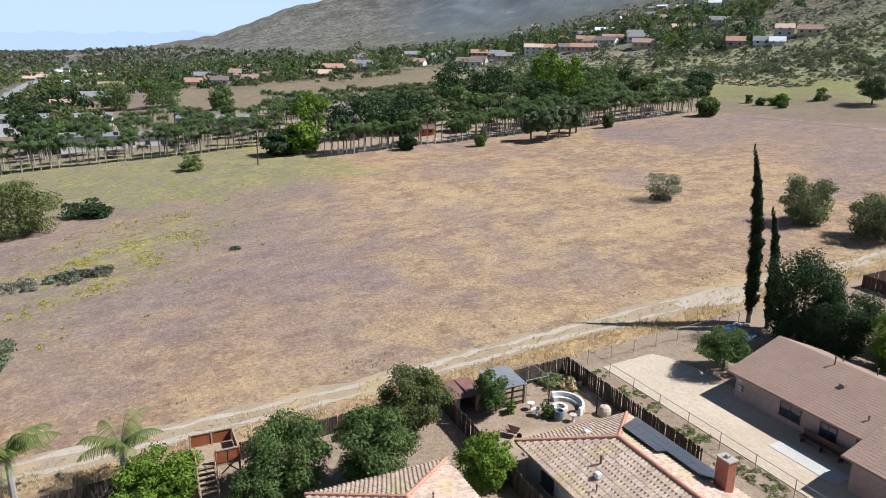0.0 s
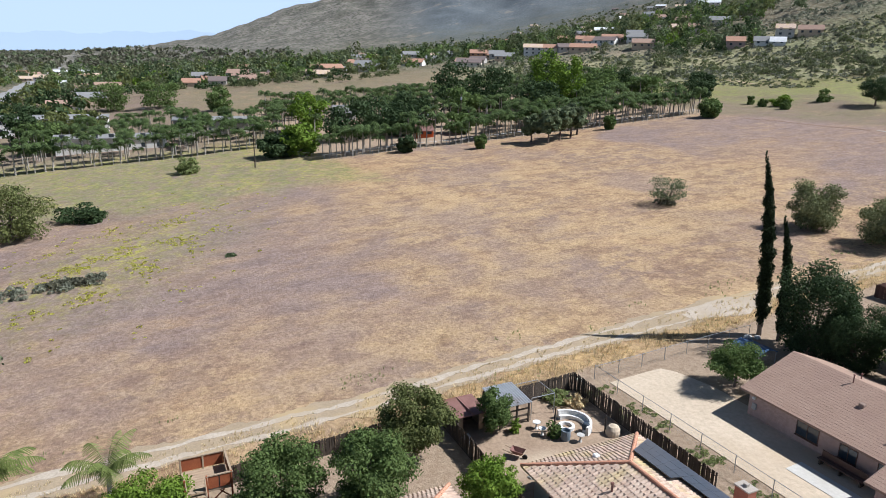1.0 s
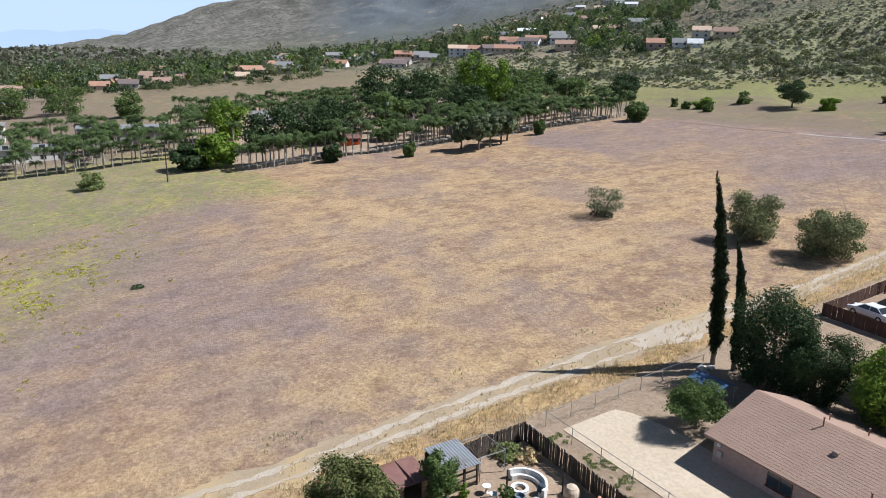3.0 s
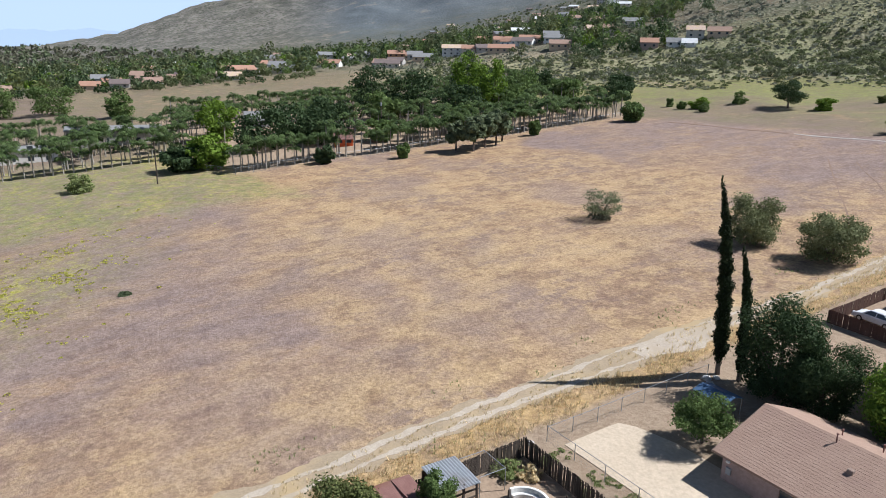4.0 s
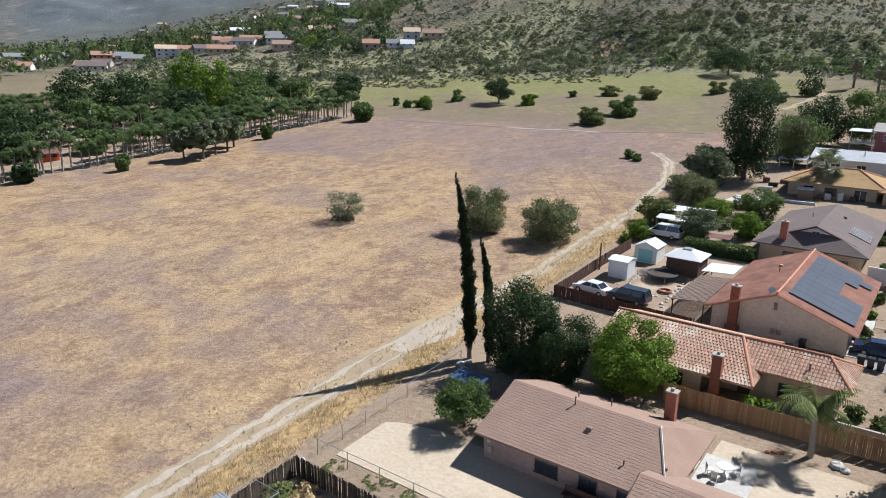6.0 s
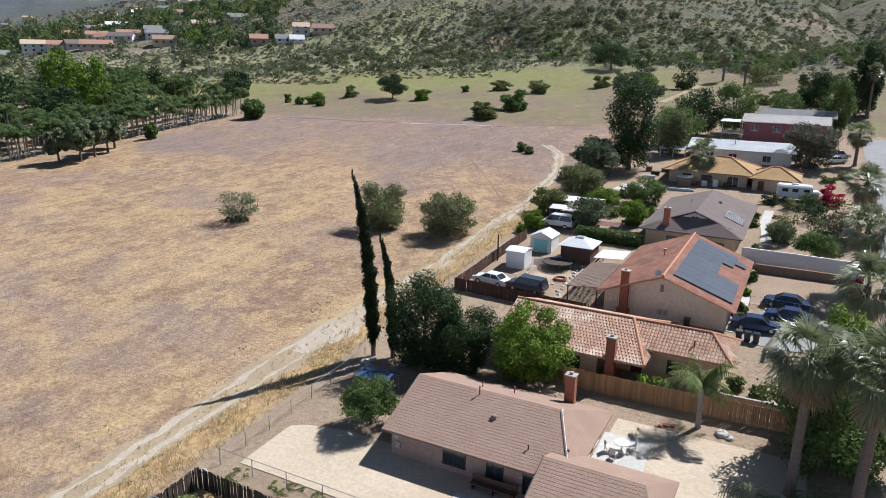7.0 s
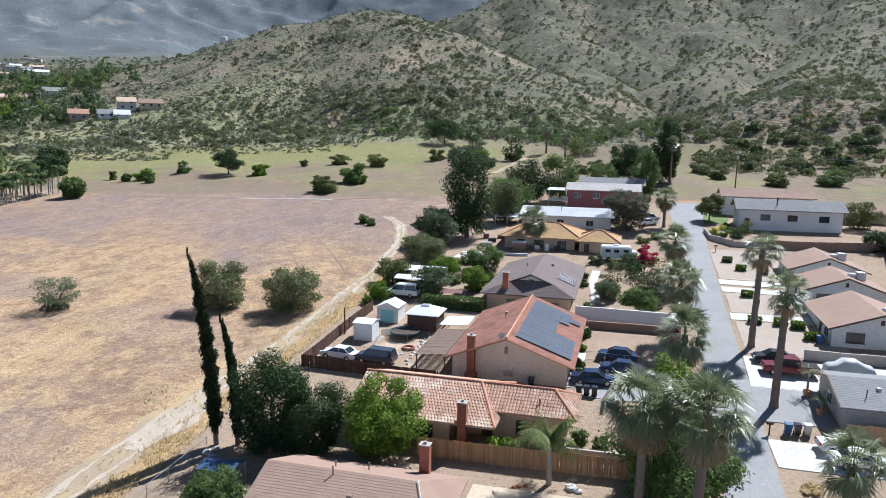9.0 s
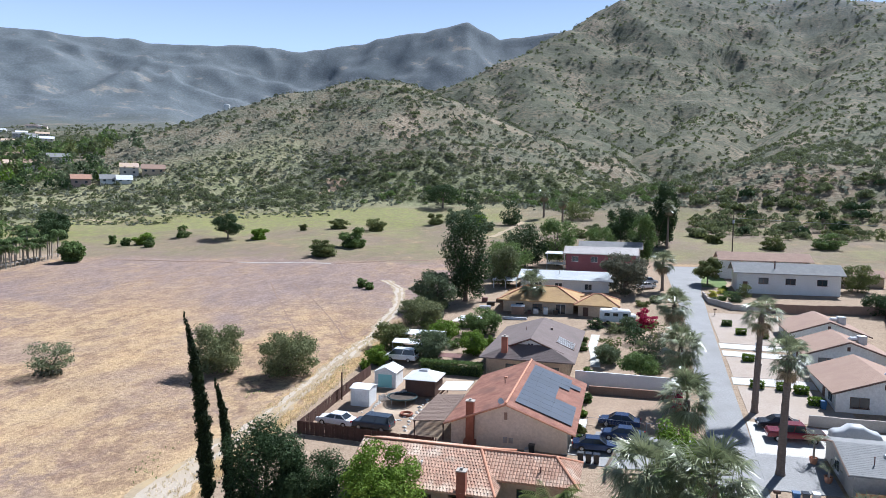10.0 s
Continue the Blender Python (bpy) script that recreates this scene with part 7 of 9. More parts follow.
def yard_things():
    play_tower()
    garden_corner()
    small_shed(-31.6, 81.6, 0, 2.5, 2.6, 2.2, WHITE_METAL, WHITE_METAL, "white metal garden shed in a back yard", rise=.25)
    small_shed(-30.8, 89.0, 90, 3.2, 3.0, 2.1, STUCCO_WHITE, WHITE_METAL, "white gabled shed with a turquoise door", surface("turquoise_door", (.25, .55, .55), (.3, .6, .6), .6, .6, 0), .7)
    small_shed(-18.8, 139.0, 0, 2.2, 1.8, 1.9, RUST_METAL, WHITE_METAL, "small brown shed in front of a golden-roofed house", rise=.2)
    # gazebo
    t = thing("gazebo", -25.2, 87.0, ground_z(-25.2, 87.0), "white hip-roofed gazebo with dark screened sides", "gazebo")
    for px in (-1.9, 1.9):
        for py in (-1.9, 1.9):
            part("post", Shape().box(px - .07, px + .07, py - .07, py + .07, -.1, 2.3), FRAME_DARK, t)
    for sg, ax in ((-1, 0), (1, 0), (-1, 1), (1, 1)):
        r = [(-2.3, sg * 2.3, 2.3), (2.3, sg * 2.3, 2.3), (.6, sg * .6, 3.05), (-.6, sg * .6, 3.05)]
        if ax:
            r = [(q[1], q[0], q[2]) for q in r]
        part("roof", Shape().slab(r, .06), WHITE_METAL, t)
    part("roof_cap", Shape().box(-.6, .6, -.6, .6, 3.04, 3.2, .1), GREY_METAL, t)
    for a, b, c, d in ((-1.85, 1.85, -1.92, -1.88), (-1.92, -1.88, -1.85, 1.85), (1.88, 1.92, -1.85, 1.85)):
        part("screen", Shape().box(a, b, c, d, .1, 2.2), FRAME_DARK, t, "dark screen panel")
    # trampoline
    t = thing("trampoline", -26.9, 83.0, ground_z(-26.9, 83.0), "round black trampoline with a net frame", "trampoline")
    part("mat", Shape().lathe([(.02, .78), (1.65, .8), (1.65, .82), (.02, .8)], 24), FENCE_OLD, t)
    part("rim", Shape().tube([(1.85 * math.cos(i * .2618), 1.85 * math.sin(i * .2618), .82) for i in range(25)], [.1] * 25, 6), surface("dark_green_pad", (.05, .08, .08), (.07, .10, .10), .5, .6, 0), t)
    for i in range(6):
        a = i * 1.047
        part("leg", Shape().tube([(1.8 * math.cos(a), 1.8 * math.sin(a), 0), (1.8 * math.cos(a), 1.8 * math.sin(a), .82)], [.03, .03], 6), STEEL, t)
    t = thing("tyre_planter", -25.2, 79.4, ground_z(-25.2, 79.4) + .04, "ring of red bricks round a planting bed", "planter")
    part("ring", Shape().tube([(.7 * math.cos(i * .3491), .7 * math.sin(i * .3491), .12) for i in range(19)], [.16] * 19, 6), BRICK_RED, t)
    rng = np.random.RandomState(77)
    for i in range(16):
        a = math.radians(160 + i * 9)
        rock(-26.8 + 3.4 * math.cos(a) * .9, 80.8 + 3.6 * math.sin(a), rng.uniform(.18, .3), 700 + i)
    for i in range(12):
        rock(-24.0 + rng.uniform(-.3, .3), 74.8 + i * .9, rng.uniform(.2, .32), 730 + i)
    for i in range(14):
        rock(-25.2 + .32 * i + rng.uniform(-.2, .2), 78.4 + .62 * i + rng.uniform(-.3, .3), rng.uniform(.16, .3), 950 + i)
    for i in range(10):
        rock(-31.2 + .75 * i + rng.uniform(-.2, .2), 78.6 - .12 * i + rng.uniform(-.2, .2), rng.uniform(.12, .22), 970 + i)
    t = thing("dark_post", -34.7, 81.9, ground_z(-34.7, 81.9), "tall dark post inside the brown fence", "post")
    part("shaft", Shape().tube([(0, 0, -.2), (0, 0, 3.6)], [.11, .1], 8), FRAME_DARK, t)
    fence("picket_fence", (-29.8, 82.4), (-26.8, 85.2), .9, FRAME_WHITE, "low white picket fence by the sheds", board=.14, gap=.05, seed=12)
    # canopies and tarps behind the van
    for x, y, w, d, h, mat, lab in ((-32.2, 103.2, 5.0, 3.4, 2.2, WHITE_METAL, "white flat canopy on poles"), (-31.4, 108.2, 6.4, 4.2, 2.3, WHITE_METAL, "white tarpaulin canopy on poles"), (-24.8, 99.8, 3.4, 2.2, 1.3, RUST_METAL, "faded red tarpaulin over a frame"), (-31.0, 47.2, 3.2, 2.4, 1.6, surface("blue_tarp", (.05, .10, .19), (.07, .13, .24), .5, .6, .2), "blue tarpaulin shelter beside the cypresses"), (-26.6, 122.0, 4.0, 2.0, 1.6, WHITE_METAL, "white sheet canopy in a back yard")):
        t = thing("canopy", x, y, ground_z(x, y), lab, "canopy")
        for sg in (-1, 1):
            part("roof", Shape().slab([(-w / 2, sg * d / 2, h), (w / 2, sg * d / 2, h), (w / 2, 0, h + .35), (-w / 2, 0, h + .35)], .04), mat, t)
        for px in (-w / 2 + .1, w / 2 - .1):
            for py in (-d / 2 + .1, d / 2 - .1):
                part("pole", Shape().tube([(px, py, -.1), (px, py, h)], [.035, .035], 6), STEEL, t)
    hedge(-28.0, -19.4, 95.0, 96.6, 1.7, LEAF_MID, "dense dark green hedge between two yards", 611, 5200)
    # under the pink house's eaves
    t = thing("garden_bench", -16.3, 39.2, ground_z(-16.3, 39.2) + .05, "long dark outdoor bench against a pink wall", "bench")
    part("seat", Shape().box(-1.7, 1.7, -.28, .28, .42, .5, .02), FRAME_DARK, t)
    for xx in (-1.5, 0, 1.5):
        part("leg", Shape().box(xx - .05, xx + .05, -.25, .25, 0, .42), FENCE_OLD, t)
    part("backrest", Shape().box(-1.7, 1.7, .24, .3, .5, .95), FRAME_DARK, t)
    t = thing("patio_table", -9.6, 48.0, ground_z(-9.6, 48) + .08, "white round patio table with dark things on it", "table")
    part("tabletop", Shape().lathe([(.02, .7), (.6, .7), (.6, .75), (.02, .75)], 18), FRAME_WHITE, t)
    part("pedestal", Shape().lathe([(.3, 0), (.06, .1), (.06, .7)], 10), FRAME_WHITE, t)
    for dx, dy, r in ((-.9, -.5, 30), (.7, .6, 200), (-.3, -1.2, 80)):
        t = thing("patio_chair", -9.6 + dx, 48 + dy, ground_z(-9.6, 48) + .08, "white plastic patio chair by a table", "chair", "patio chairs", r)
        part("seat", Shape().box(-.24, .24, -.24, .24, .4, .45, .02), FRAME_WHITE, t)
        part("backrest", Shape().box(-.26, -.21, -.24, .24, .45, .9, .02), FRAME_WHITE, t)
        for px in (-.2, .2):
            for py in (-.2, .2):
                part("leg", Shape().box(px - .025, px + .025, py - .025, py + .025, 0, .4), FRAME_WHITE, t)
    shrub(-7.2, 44.6, .8, 1.0, LEAF_MID, "small round green shrub by a wall", 620, 300, .14)
    shrub(-6.2, 44.4, .8, 1.0, LEAF_MID, "small round green shrub by a wall", 621, 300, .14)
    t = thing("planter_pot", -3.6, 43.2, ground_z(-3.6, 43.2) + .05, "white round planter pot on the yard", "planter")
    part("pot", Shape().lathe([(.2, 0), (.32, .25), (.34, .5), (.28, .5), (.27, .35)], 14), FRAME_WHITE, t)
    part("soil", Shape().lathe([(.01, .36), (.27, .38)], 12), FENCE_OLD, t)
    for i, (x, y, s) in enumerate(((-3.2, 53.6, .5), (-2.6, 53.3, .35), (-7.3, 53.0, .25), (-6.8, 53.2, .22), (-7.7, 52.7, .22))):
        rock(x, y, s, 760 + i, None if i < 2 else BRICK_RED)
    for x, mat, lab in ((-3.9, surface("dark_bin", (.03, .035, .04), (.05, .055, .06), .4, .5, 0), "dark wheeled rubbish bin"), (-3.1, BLACK_CAR, "black wheeled rubbish bin"), (-2.3, BLACK_CAR, "black wheeled rubbish bin")):
        bin_(x, 71.4, mat, lab)
    bluebin = surface("blue_bin", (.03, .09, .2), (.04, .12, .26), .4, .5, 0)
    bin_(15.6, 67.9, bluebin, "blue wheeled recycling bin")
    bin_(16.4, 68.0, BLACK_CAR, "black wheeled rubbish bin")
    bin_(17.3, 68.1, GREY_METAL, "pale grey wheeled bin")
    bin_(18.8, 107.0, BLACK_CAR, "black wheeled rubbish bin")
    bin_(24.0, 93.6, bluebin, "blue wheeled recycling bin")
    bin_(20.6, 118.8, bluebin, "blue wheeled recycling bin")
    bin_(-9.0, 71.9, BLACK_CAR, "black lidded bin beside a cream wall")
    mailbox(13.9, 67.4)
    mailbox(16.6, 141)
    for i, (x, y) in enumerate(((17.4, 99.6), (20.6, 99.4), (22.6, 98.6), (23.4, 94.8), (18.2, 112.0), (19.4, 128.0), (22.6, 126.2), (17.8, 133.5))):
        hedge(x - .75, x + .75, y - .5, y + .5, 1.0, LEAF_BRIGHT if i != 7 else LEAF_MID, "small clipped box hedge in a dirt yard", 630 + i, 700)
    for x, y in ((19.0, 76.6), (19.4, 72.6)):
        t = thing("planter_pot", x, y, ground_z(x, y), "tan clay pot holding a palm", "planter")
        part("pot", Shape().lathe([(.25, 0), (.38, .4), (.42, .7), (.36, .7), (.35, .55)], 14), CAP_CLAY, t)
    # street-side planting
    shrub(3.6, 128.4, 3.2, 4.4, BLOOM_PINK, "magenta bougainvillea in full bloom", 640, 1600, .25)
    shrub(.4, 126.5, 2.6, 3.4, LEAF_GREY, "pale green shrub beside a motorhome", 641, 1000, .24)
    shrub(6.6, 87.5, 2.4, 1.6, BLOOM_PINK, "dark red flowering shrub by the kerb", 642, 600, .2)
    for i, (x, y, h, w, leaf) in enumerate(((5.5, 119, 3.6, 5.5, LEAF_OLIVE), (5.0, 107, 3.4, 4.5, LEAF_GREY), (-4.6, 76.5, 1.0, 1.2, LEAF_MID), (-4.4, 79.2, 1.2, 1.3, LEAF_OLIVE), (-4.6, 84, 1.2, 1.6, LEAF_BRIGHT), (-4.2, 88.5, 1.4, 1.6, LEAF_MID), (-2, 113, 2.2, 4, LEAF_OLIVE), (2, 117.5, 2.4, 4.6, LEAF_DARK), (-4.8, 100, 1.2, 1.8, LEAF_MID), (-3, 61.2, 1.3, 1.7, LEAF_MID), (-1.2, 60.5, 1.2, 1.8, LEAF_OLIVE), (-9.4, 57.3, 2.2, 3.0, LEAF_BRIGHT), (22, 160, 1.5, 4, LEAF_MID), (20.4, 163, 1.2, 2.2, BLOOM_YELLOW), (-36.6, 95.0, 1.6, 1.8, LEAF_BRIGHT), (-26.6, 108.5, 2.0, 3.0, LEAF_MID), (-33.2, 117, 2.2, 3.6, LEAF_OLIVE), (-38.5, 125, 2.4, 3.6, LEAF_OLIVE), (14.8, 55.6, .5, 1.8, STRAW), (15.6, 58.4, .4, 2.2, STRAW))):
        shrub(x, y, h, w, leaf, {LEAF_OLIVE: "olive-green garden shrub near the houses", LEAF_GREY: "grey-green garden shrub near the houses", LEAF_MID: "leafy green garden shrub near the houses", LEAF_BRIGHT: "bright green garden shrub near the houses", LEAF_DARK: "dark green garden shrub near the houses", BLOOM_YELLOW: "shrub with yellow flowers", STRAW: "tuft of dry verge grass"}[leaf], 660 + i, 500, .22)
    # planted bed beside the street, and the gardens behind the motorhome
    for i, (x, y, h, w, leaf) in enumerate(((18.2, 159, 1.5, 2.2, BLOOM_YELLOW), (19.5, 155, 1.3, 1.9, LEAF_MID), (22.2, 154.5, 1.8, 3.4, LEAF_DARK), (17.8, 153.4, .9, 1.3, LEAF_GREY), (24.5, 160, 3.2, 4.4, LEAF_OLIVE), (21, 165, 1.4, 2.2, LEAF_BRIGHT),
                                            (-4.9, 126.2, 1.8, 3.4, LEAF_DARK), (-1.6, 124, 2.0, 4.2, LEAF_BRUSH), (1.8, 123, 2.4, 4.4, LEAF_DARK), (5.2, 113.9, 3.0, 4.6, LEAF_DUSTY), (3.0, 111, 2.4, 4.2, LEAF_BRUSH), (-2.8, 108.4, 2.3, 3.2, LEAF_SAGE), (-6.3, 112, 1.4, 1.8, LEAF_MID), (-6.4, 117, 1.2, 1.6, LEAF_OLIVE), (4.4, 103, 1.8, 3.0, LEAF_BRUSH), (-6, 143, 1.6, 3.8, LEAF_SAGE), (3.4, 146, 1.4, 3.0, LEAF_OLIVE), (6, 150, 1.6, 2.8, LEAF_BRUSH),
                                            (-34.2, 126.5, 1.6, 2.8, LEAF_DUSTY), (-27.5, 121, 2.2, 3.6, LEAF_MID), (-25, 112, 2.0, 3.0, LEAF_BRUSH), (-21, 111, 1.8, 2.6, LEAF_BRIGHT), (-31, 108.4, 2.2, 3.2, LEAF_GREY))):
        shrub(x, y, h, w, leaf, {LEAF_OLIVE: "olive-green garden shrub near the houses", LEAF_GREY: "grey-green garden shrub near the houses", LEAF_MID: "leafy green garden shrub near the houses", LEAF_BRIGHT: "bright green garden shrub near the houses", LEAF_DARK: "dark green garden shrub near the houses", BLOOM_YELLOW: "shrub with yellow flowers", LEAF_BRUSH: "dull green garden shrub near the houses", LEAF_DUSTY: "dry brownish garden shrub near the houses", LEAF_SAGE: "pale sage garden shrub near the houses"}[leaf], 860 + i, 900, .18)
    for i, (x, y, r) in enumerate(((17.0, 157, .45), (17.3, 155.4, .35), (18.2, 151.8, .5), (19.2, 150.2, .4), (20.6, 152, .35), (17.6, 161.5, .4))):
        rock(x, y, r, 900 + i, None)
    # odds and ends behind the golden-roofed house
    t = thing("garden_shed", -20.0, 133.6, ground_z(-20, 133.6), "small brown plywood shed with a pale lid", "shed", "", 4)
    part("body", Shape().box(-1.2, 1.2, -.7, .7, 0, 1.7), BRICK_BROWN, t)
    part("lid", Shape().slab([(-1.35, -.85, 1.7), (1.35, -.85, 1.7), (1.35, .85, 1.85), (-1.35, .85, 1.85)], .08), WHITE_METAL, t)
    t = thing("small_boat", -20.0, 129.4, ground_z(-20, 129.4) + .05, "upturned pale boat hull lying in a yard", "boat", "", 3)
    ring = [(-2.4, 0), (-1.6, .45), (0, .6), (1.6, .5), (2.4, .3), (2.4, -.3), (1.6, -.5), (0, -.6), (-1.6, -.45)]
    n = len(ring)
    part("hull", Shape().add([(x, y, .02) for x, y in ring] + [(x * .93, y * .6, .42) for x, y in ring], [tuple(range(n, 2 * n))] + [(i, (i + 1) % n, n + (i + 1) % n, n + i) for i in range(n)]), PALE_ROOF, t)
    for x, y, w, d, h, mat, lab in ((-16.7, 134.6, 1.0, .7, 1.0, GREY_METAL, "grey metal cabinet against a house wall"), (-14.8, 134.7, .8, .7, 1.3, WHITE_METAL, "white metal cabinet against a house wall"), (-17.9, 134.4, .6, .6, .7, RUST_METAL, "rusty box against a house wall"), (-12.9, 134.6, .9, .6, .8, FENCE_OLD, "old wooden crate against a house wall"), (-26.4, 139, 1.6, 1.0, .7, FENCE_OLD, "stack of old timber in a dirt lot"), (-28.2, 141.8, 1.2, .9, .9, RUST_METAL, "rusty machine in a dirt lot"), (-25.2, 142.4, 1.4, .8, .6, BRICK_BROWN, "pile of brown blocks in a dirt lot"), (-27.0, 136.4, 2.2, 1.3, .5, GREY_METAL, "flat grey trailer bed in a dirt lot")):
        t = thing("yard_box", x, y, ground_z(x, y), lab, "box", "", 12)
        part("body", Shape().box(-w / 2, w / 2, -d / 2, d / 2, 0, h, .03), mat, t)
        part("lid", Shape().box(-w / 2 - .04, w / 2 + .04, -d / 2 - .04, d / 2 + .04, h, h + .05, .01), mat, t)
    # leaning plank by the cars
    t = thing("leaning_board", -1.4, 70.6, ground_z(-1.4, 70.6), "pale plank leaning on the bins", "board")
    part("plank", Shape().box(-.15, .15, -.03, .03, 0, 3.0).turned(pose(0, 0, 0, 28, 22, 0)), FRAME_WHITE, t)


yard_things()


# ---- field edge and meadow ----
def utility():
    t = thing("utility_pole", -163.3, 28.3, ground_z(-163.3, 28.3), "dark wooden utility pole on the green strip", "pole")
    part("shaft", Shape().tube([(0, 0, -.3), (0, 0, 9.5)], [.16, .12], 8), FENCE_OLD, t)
    t = thing("utility_pole", 29.8, 219.3, ground_z(29.8, 219.3), "wooden utility pole with a transformer and wire", "pole")
    part("shaft", Shape().tube([(0, 0, -.3), (0, 0, 11.5)], [.18, .13], 8), FENCE_OLD, t)
    part("crossarm", Shape().box(-1.1, 1.1, -.06, .06, 10.6, 10.75), FENCE_OLD, t)
    part("transformer", Shape().lathe([(.28, 9.2), (.3, 9.3), (.3, 10.1), (.2, 10.2)], 12), GREY_METAL, t)
    pts = []
    for i in range(21):
        k = i / 20
        pts.append((150 * k, 10 * k, 10.8 + 4 * k * 0 - 6 * k * (1 - k) - 1.5 * k))
    part("wire", Shape().tube(pts, [.045] * 21, 5), STEEL, t)
    t = thing("utility_pole", -186, 96, ground_z(-186, 96), "utility pole among the nursery palms", "pole")
    part("shaft", Shape().tube([(0, 0, -.3), (0, 0, 10.5)], [.18, .13], 8), FENCE_OLD, t)
    part("transformer", Shape().lathe([(.28, 8.6), (.3, 8.7), (.3, 9.5), (.2, 9.6)], 12), GREY_METAL, t)
    chain_fence((-160.6, 45), (-160.6, 172), "wire fence along the palm nursery", 1.6, 4.2)
    chain_fence((-160.6, 45), (-176, 36), "wire fence at the nursery corner", 1.6, 4.0)
    t = thing("water_tank", -329.7, 531.4, ground_z(-329.7, 531.4) - 1, "pale round water tank on a hillside", "water tank")
    part("drum", Shape().lathe([(2.7, 0), (2.7, 5.6), (2.4, 6.0), (.1, 6.4)], 20), WHITE_METAL, t)
    slabs = []
    pts = [(-106, 175.2), (-97, 176.4), (-90, 177.3), (-79, 178.5)]
    for (ax, ay), (bx, by) in zip(pts, pts[1:]):
        for j in range(3):
            x0, y0, x1, y1 = ax + (bx - ax) * j / 3, ay + (by - ay) * j / 3, ax + (bx - ax) * (j + .94) / 3, ay + (by - ay) * (j + .94) / 3
            d = .2 * math.sin(7.1 * x0)
            slabs.append(Shape().slab([(x0, y0 + d, ground_z(x0, y0) + .06), (x1, y1 + d, ground_z(x1, y1) + .06), (x1, y1 + .8 - d, ground_z(x1, y1 + .8) + .14), (x0, y0 + .8 - d, ground_z(x0, y0 + .8) + .14)], .4))
    t = thing("drain_channel", 0, 0, 0, "pale concrete drain along the meadow's edge", "channel")
    for s in slabs:
        part("slab", s, BLOCK_WALL, t)
    drape("eroded_bank", [(-107.5, 174.6, 175.8), (-125, 173.6, 174.9), (-130, 172.9, 173.8), (-143, 169.4, 170.4)], OLD_RUT, "low eroded earth bank across the meadow", .05, .6, "bank", .3, 18, across=True)
    drape("eroded_bank", [(-54.5, 190.8, 191.8), (-66, 185.8, 186.8), (-78, 179.6, 180.6)], OLD_RUT, "low eroded earth bank across the meadow", .05, .6, "bank", .3, 19, across=True)
    meadow = [(-86.6, 190.8, 4.0, 8.4, LEAF_OLIVE), (-85.0, 209.8, 4.7, 8.6, LEAF_MID), (-93.4, 253.3, 4.2, 7.0, LEAF_OLIVE), (-133.1, 235, 3.2, 6.0, LEAF_BRIGHT), (-153, 165.5, 4.6, 6.0, LEAF_MID), (-208.6, 217, 7, 11, LEAF_DARK),
              (-167, 214.4, 3.0, 6.4, LEAF_BRIGHT), (-161.4, 229, 3.4, 5.0, LEAF_MID), (-172, 211, 2.4, 3.0, LEAF_MID), (-180, 214, 2.4, 2.4, LEAF_MID), (-160, 208, 2.6, 3.4, LEAF_MID), (-115, 268, 3.0, 7.5, LEAF_OLIVE), (-128, 262, 2.0, 3.0, LEAF_OLIVE),
              (-63, 290, 5, 11, LEAF_GREY), (-58, 274, 3.6, 8, LEAF_BRIGHT), (-46, 282, 8, 8, LEAF_DARK), (-20, 300, 7, 13, LEAF_OLIVE), (-2, 276, 5, 9, LEAF_MID), (-66, 300, 9, 9, LEAF_DARK),
              (-52, 262, 3.6, 6.5, LEAF_GREY), (-12, 262, 3.2, 6, LEAF_SAGE), (-16, 250, 2.6, 5, LEAF_OLIVE), (4, 290, 4.4, 8, LEAF_GREY), (14, 282, 3.2, 6, LEAF_BRIGHT), (24, 262, 3.4, 7, LEAF_SAGE), (28, 246, 2.6, 5.4, LEAF_OLIVE), (-30, 268, 2.4, 4.6, LEAF_SAGE), (-70, 284, 4.6, 8.6, LEAF_GREY), (-76, 276, 3.4, 7, LEAF_OLIVE), (44, 236, 3, 7, LEAF_OLIVE), (60, 240, 3.6, 8, LEAF_MID), (-5, 238, 2.4, 5, LEAF_GREY),
              (-165.8, 13, 4.6, 6.2, WEED_GREEN), (-131.5, -9.4, 3.2, 10.5, LEAF_DARK), (-128, -7.5, 2.4, 4, LEAF_DARK), (-59, 151, 2.0, 2.6, LEAF_MID), (-56.5, 149, 1.7, 2.2, LEAF_MID), (-92.7, 10.7, .3, 1.6, LEAF_GREY)]
    for i, (x, y, h, w, leaf) in enumerate(meadow):
        near = .945 if y > 200 and x < -100 else 1
        x, y = x * near, y * near
        shrub(x, y, h * (1.3 if y > 160 else 1), w * (1.12 if y > 160 else 1), leaf, {LEAF_OLIVE: "rounded olive-green bush on the meadow", LEAF_MID: "leafy green bush on the meadow", LEAF_BRIGHT: "bright green bush on the meadow", LEAF_DARK: "dark green dense bush on dry grass", LEAF_GREY: "grey-green bush at the hill's foot", LEAF_SAGE: "pale sage-green bush at the hill's foot", WEED_GREEN: "yellow-green bush on the grass strip"}[leaf], 800 + i, 5200 if w > 8 and y > 160 and x < -70 else 2600 if w > 5 else 1100, .36 if y > 160 else .30)


utility()


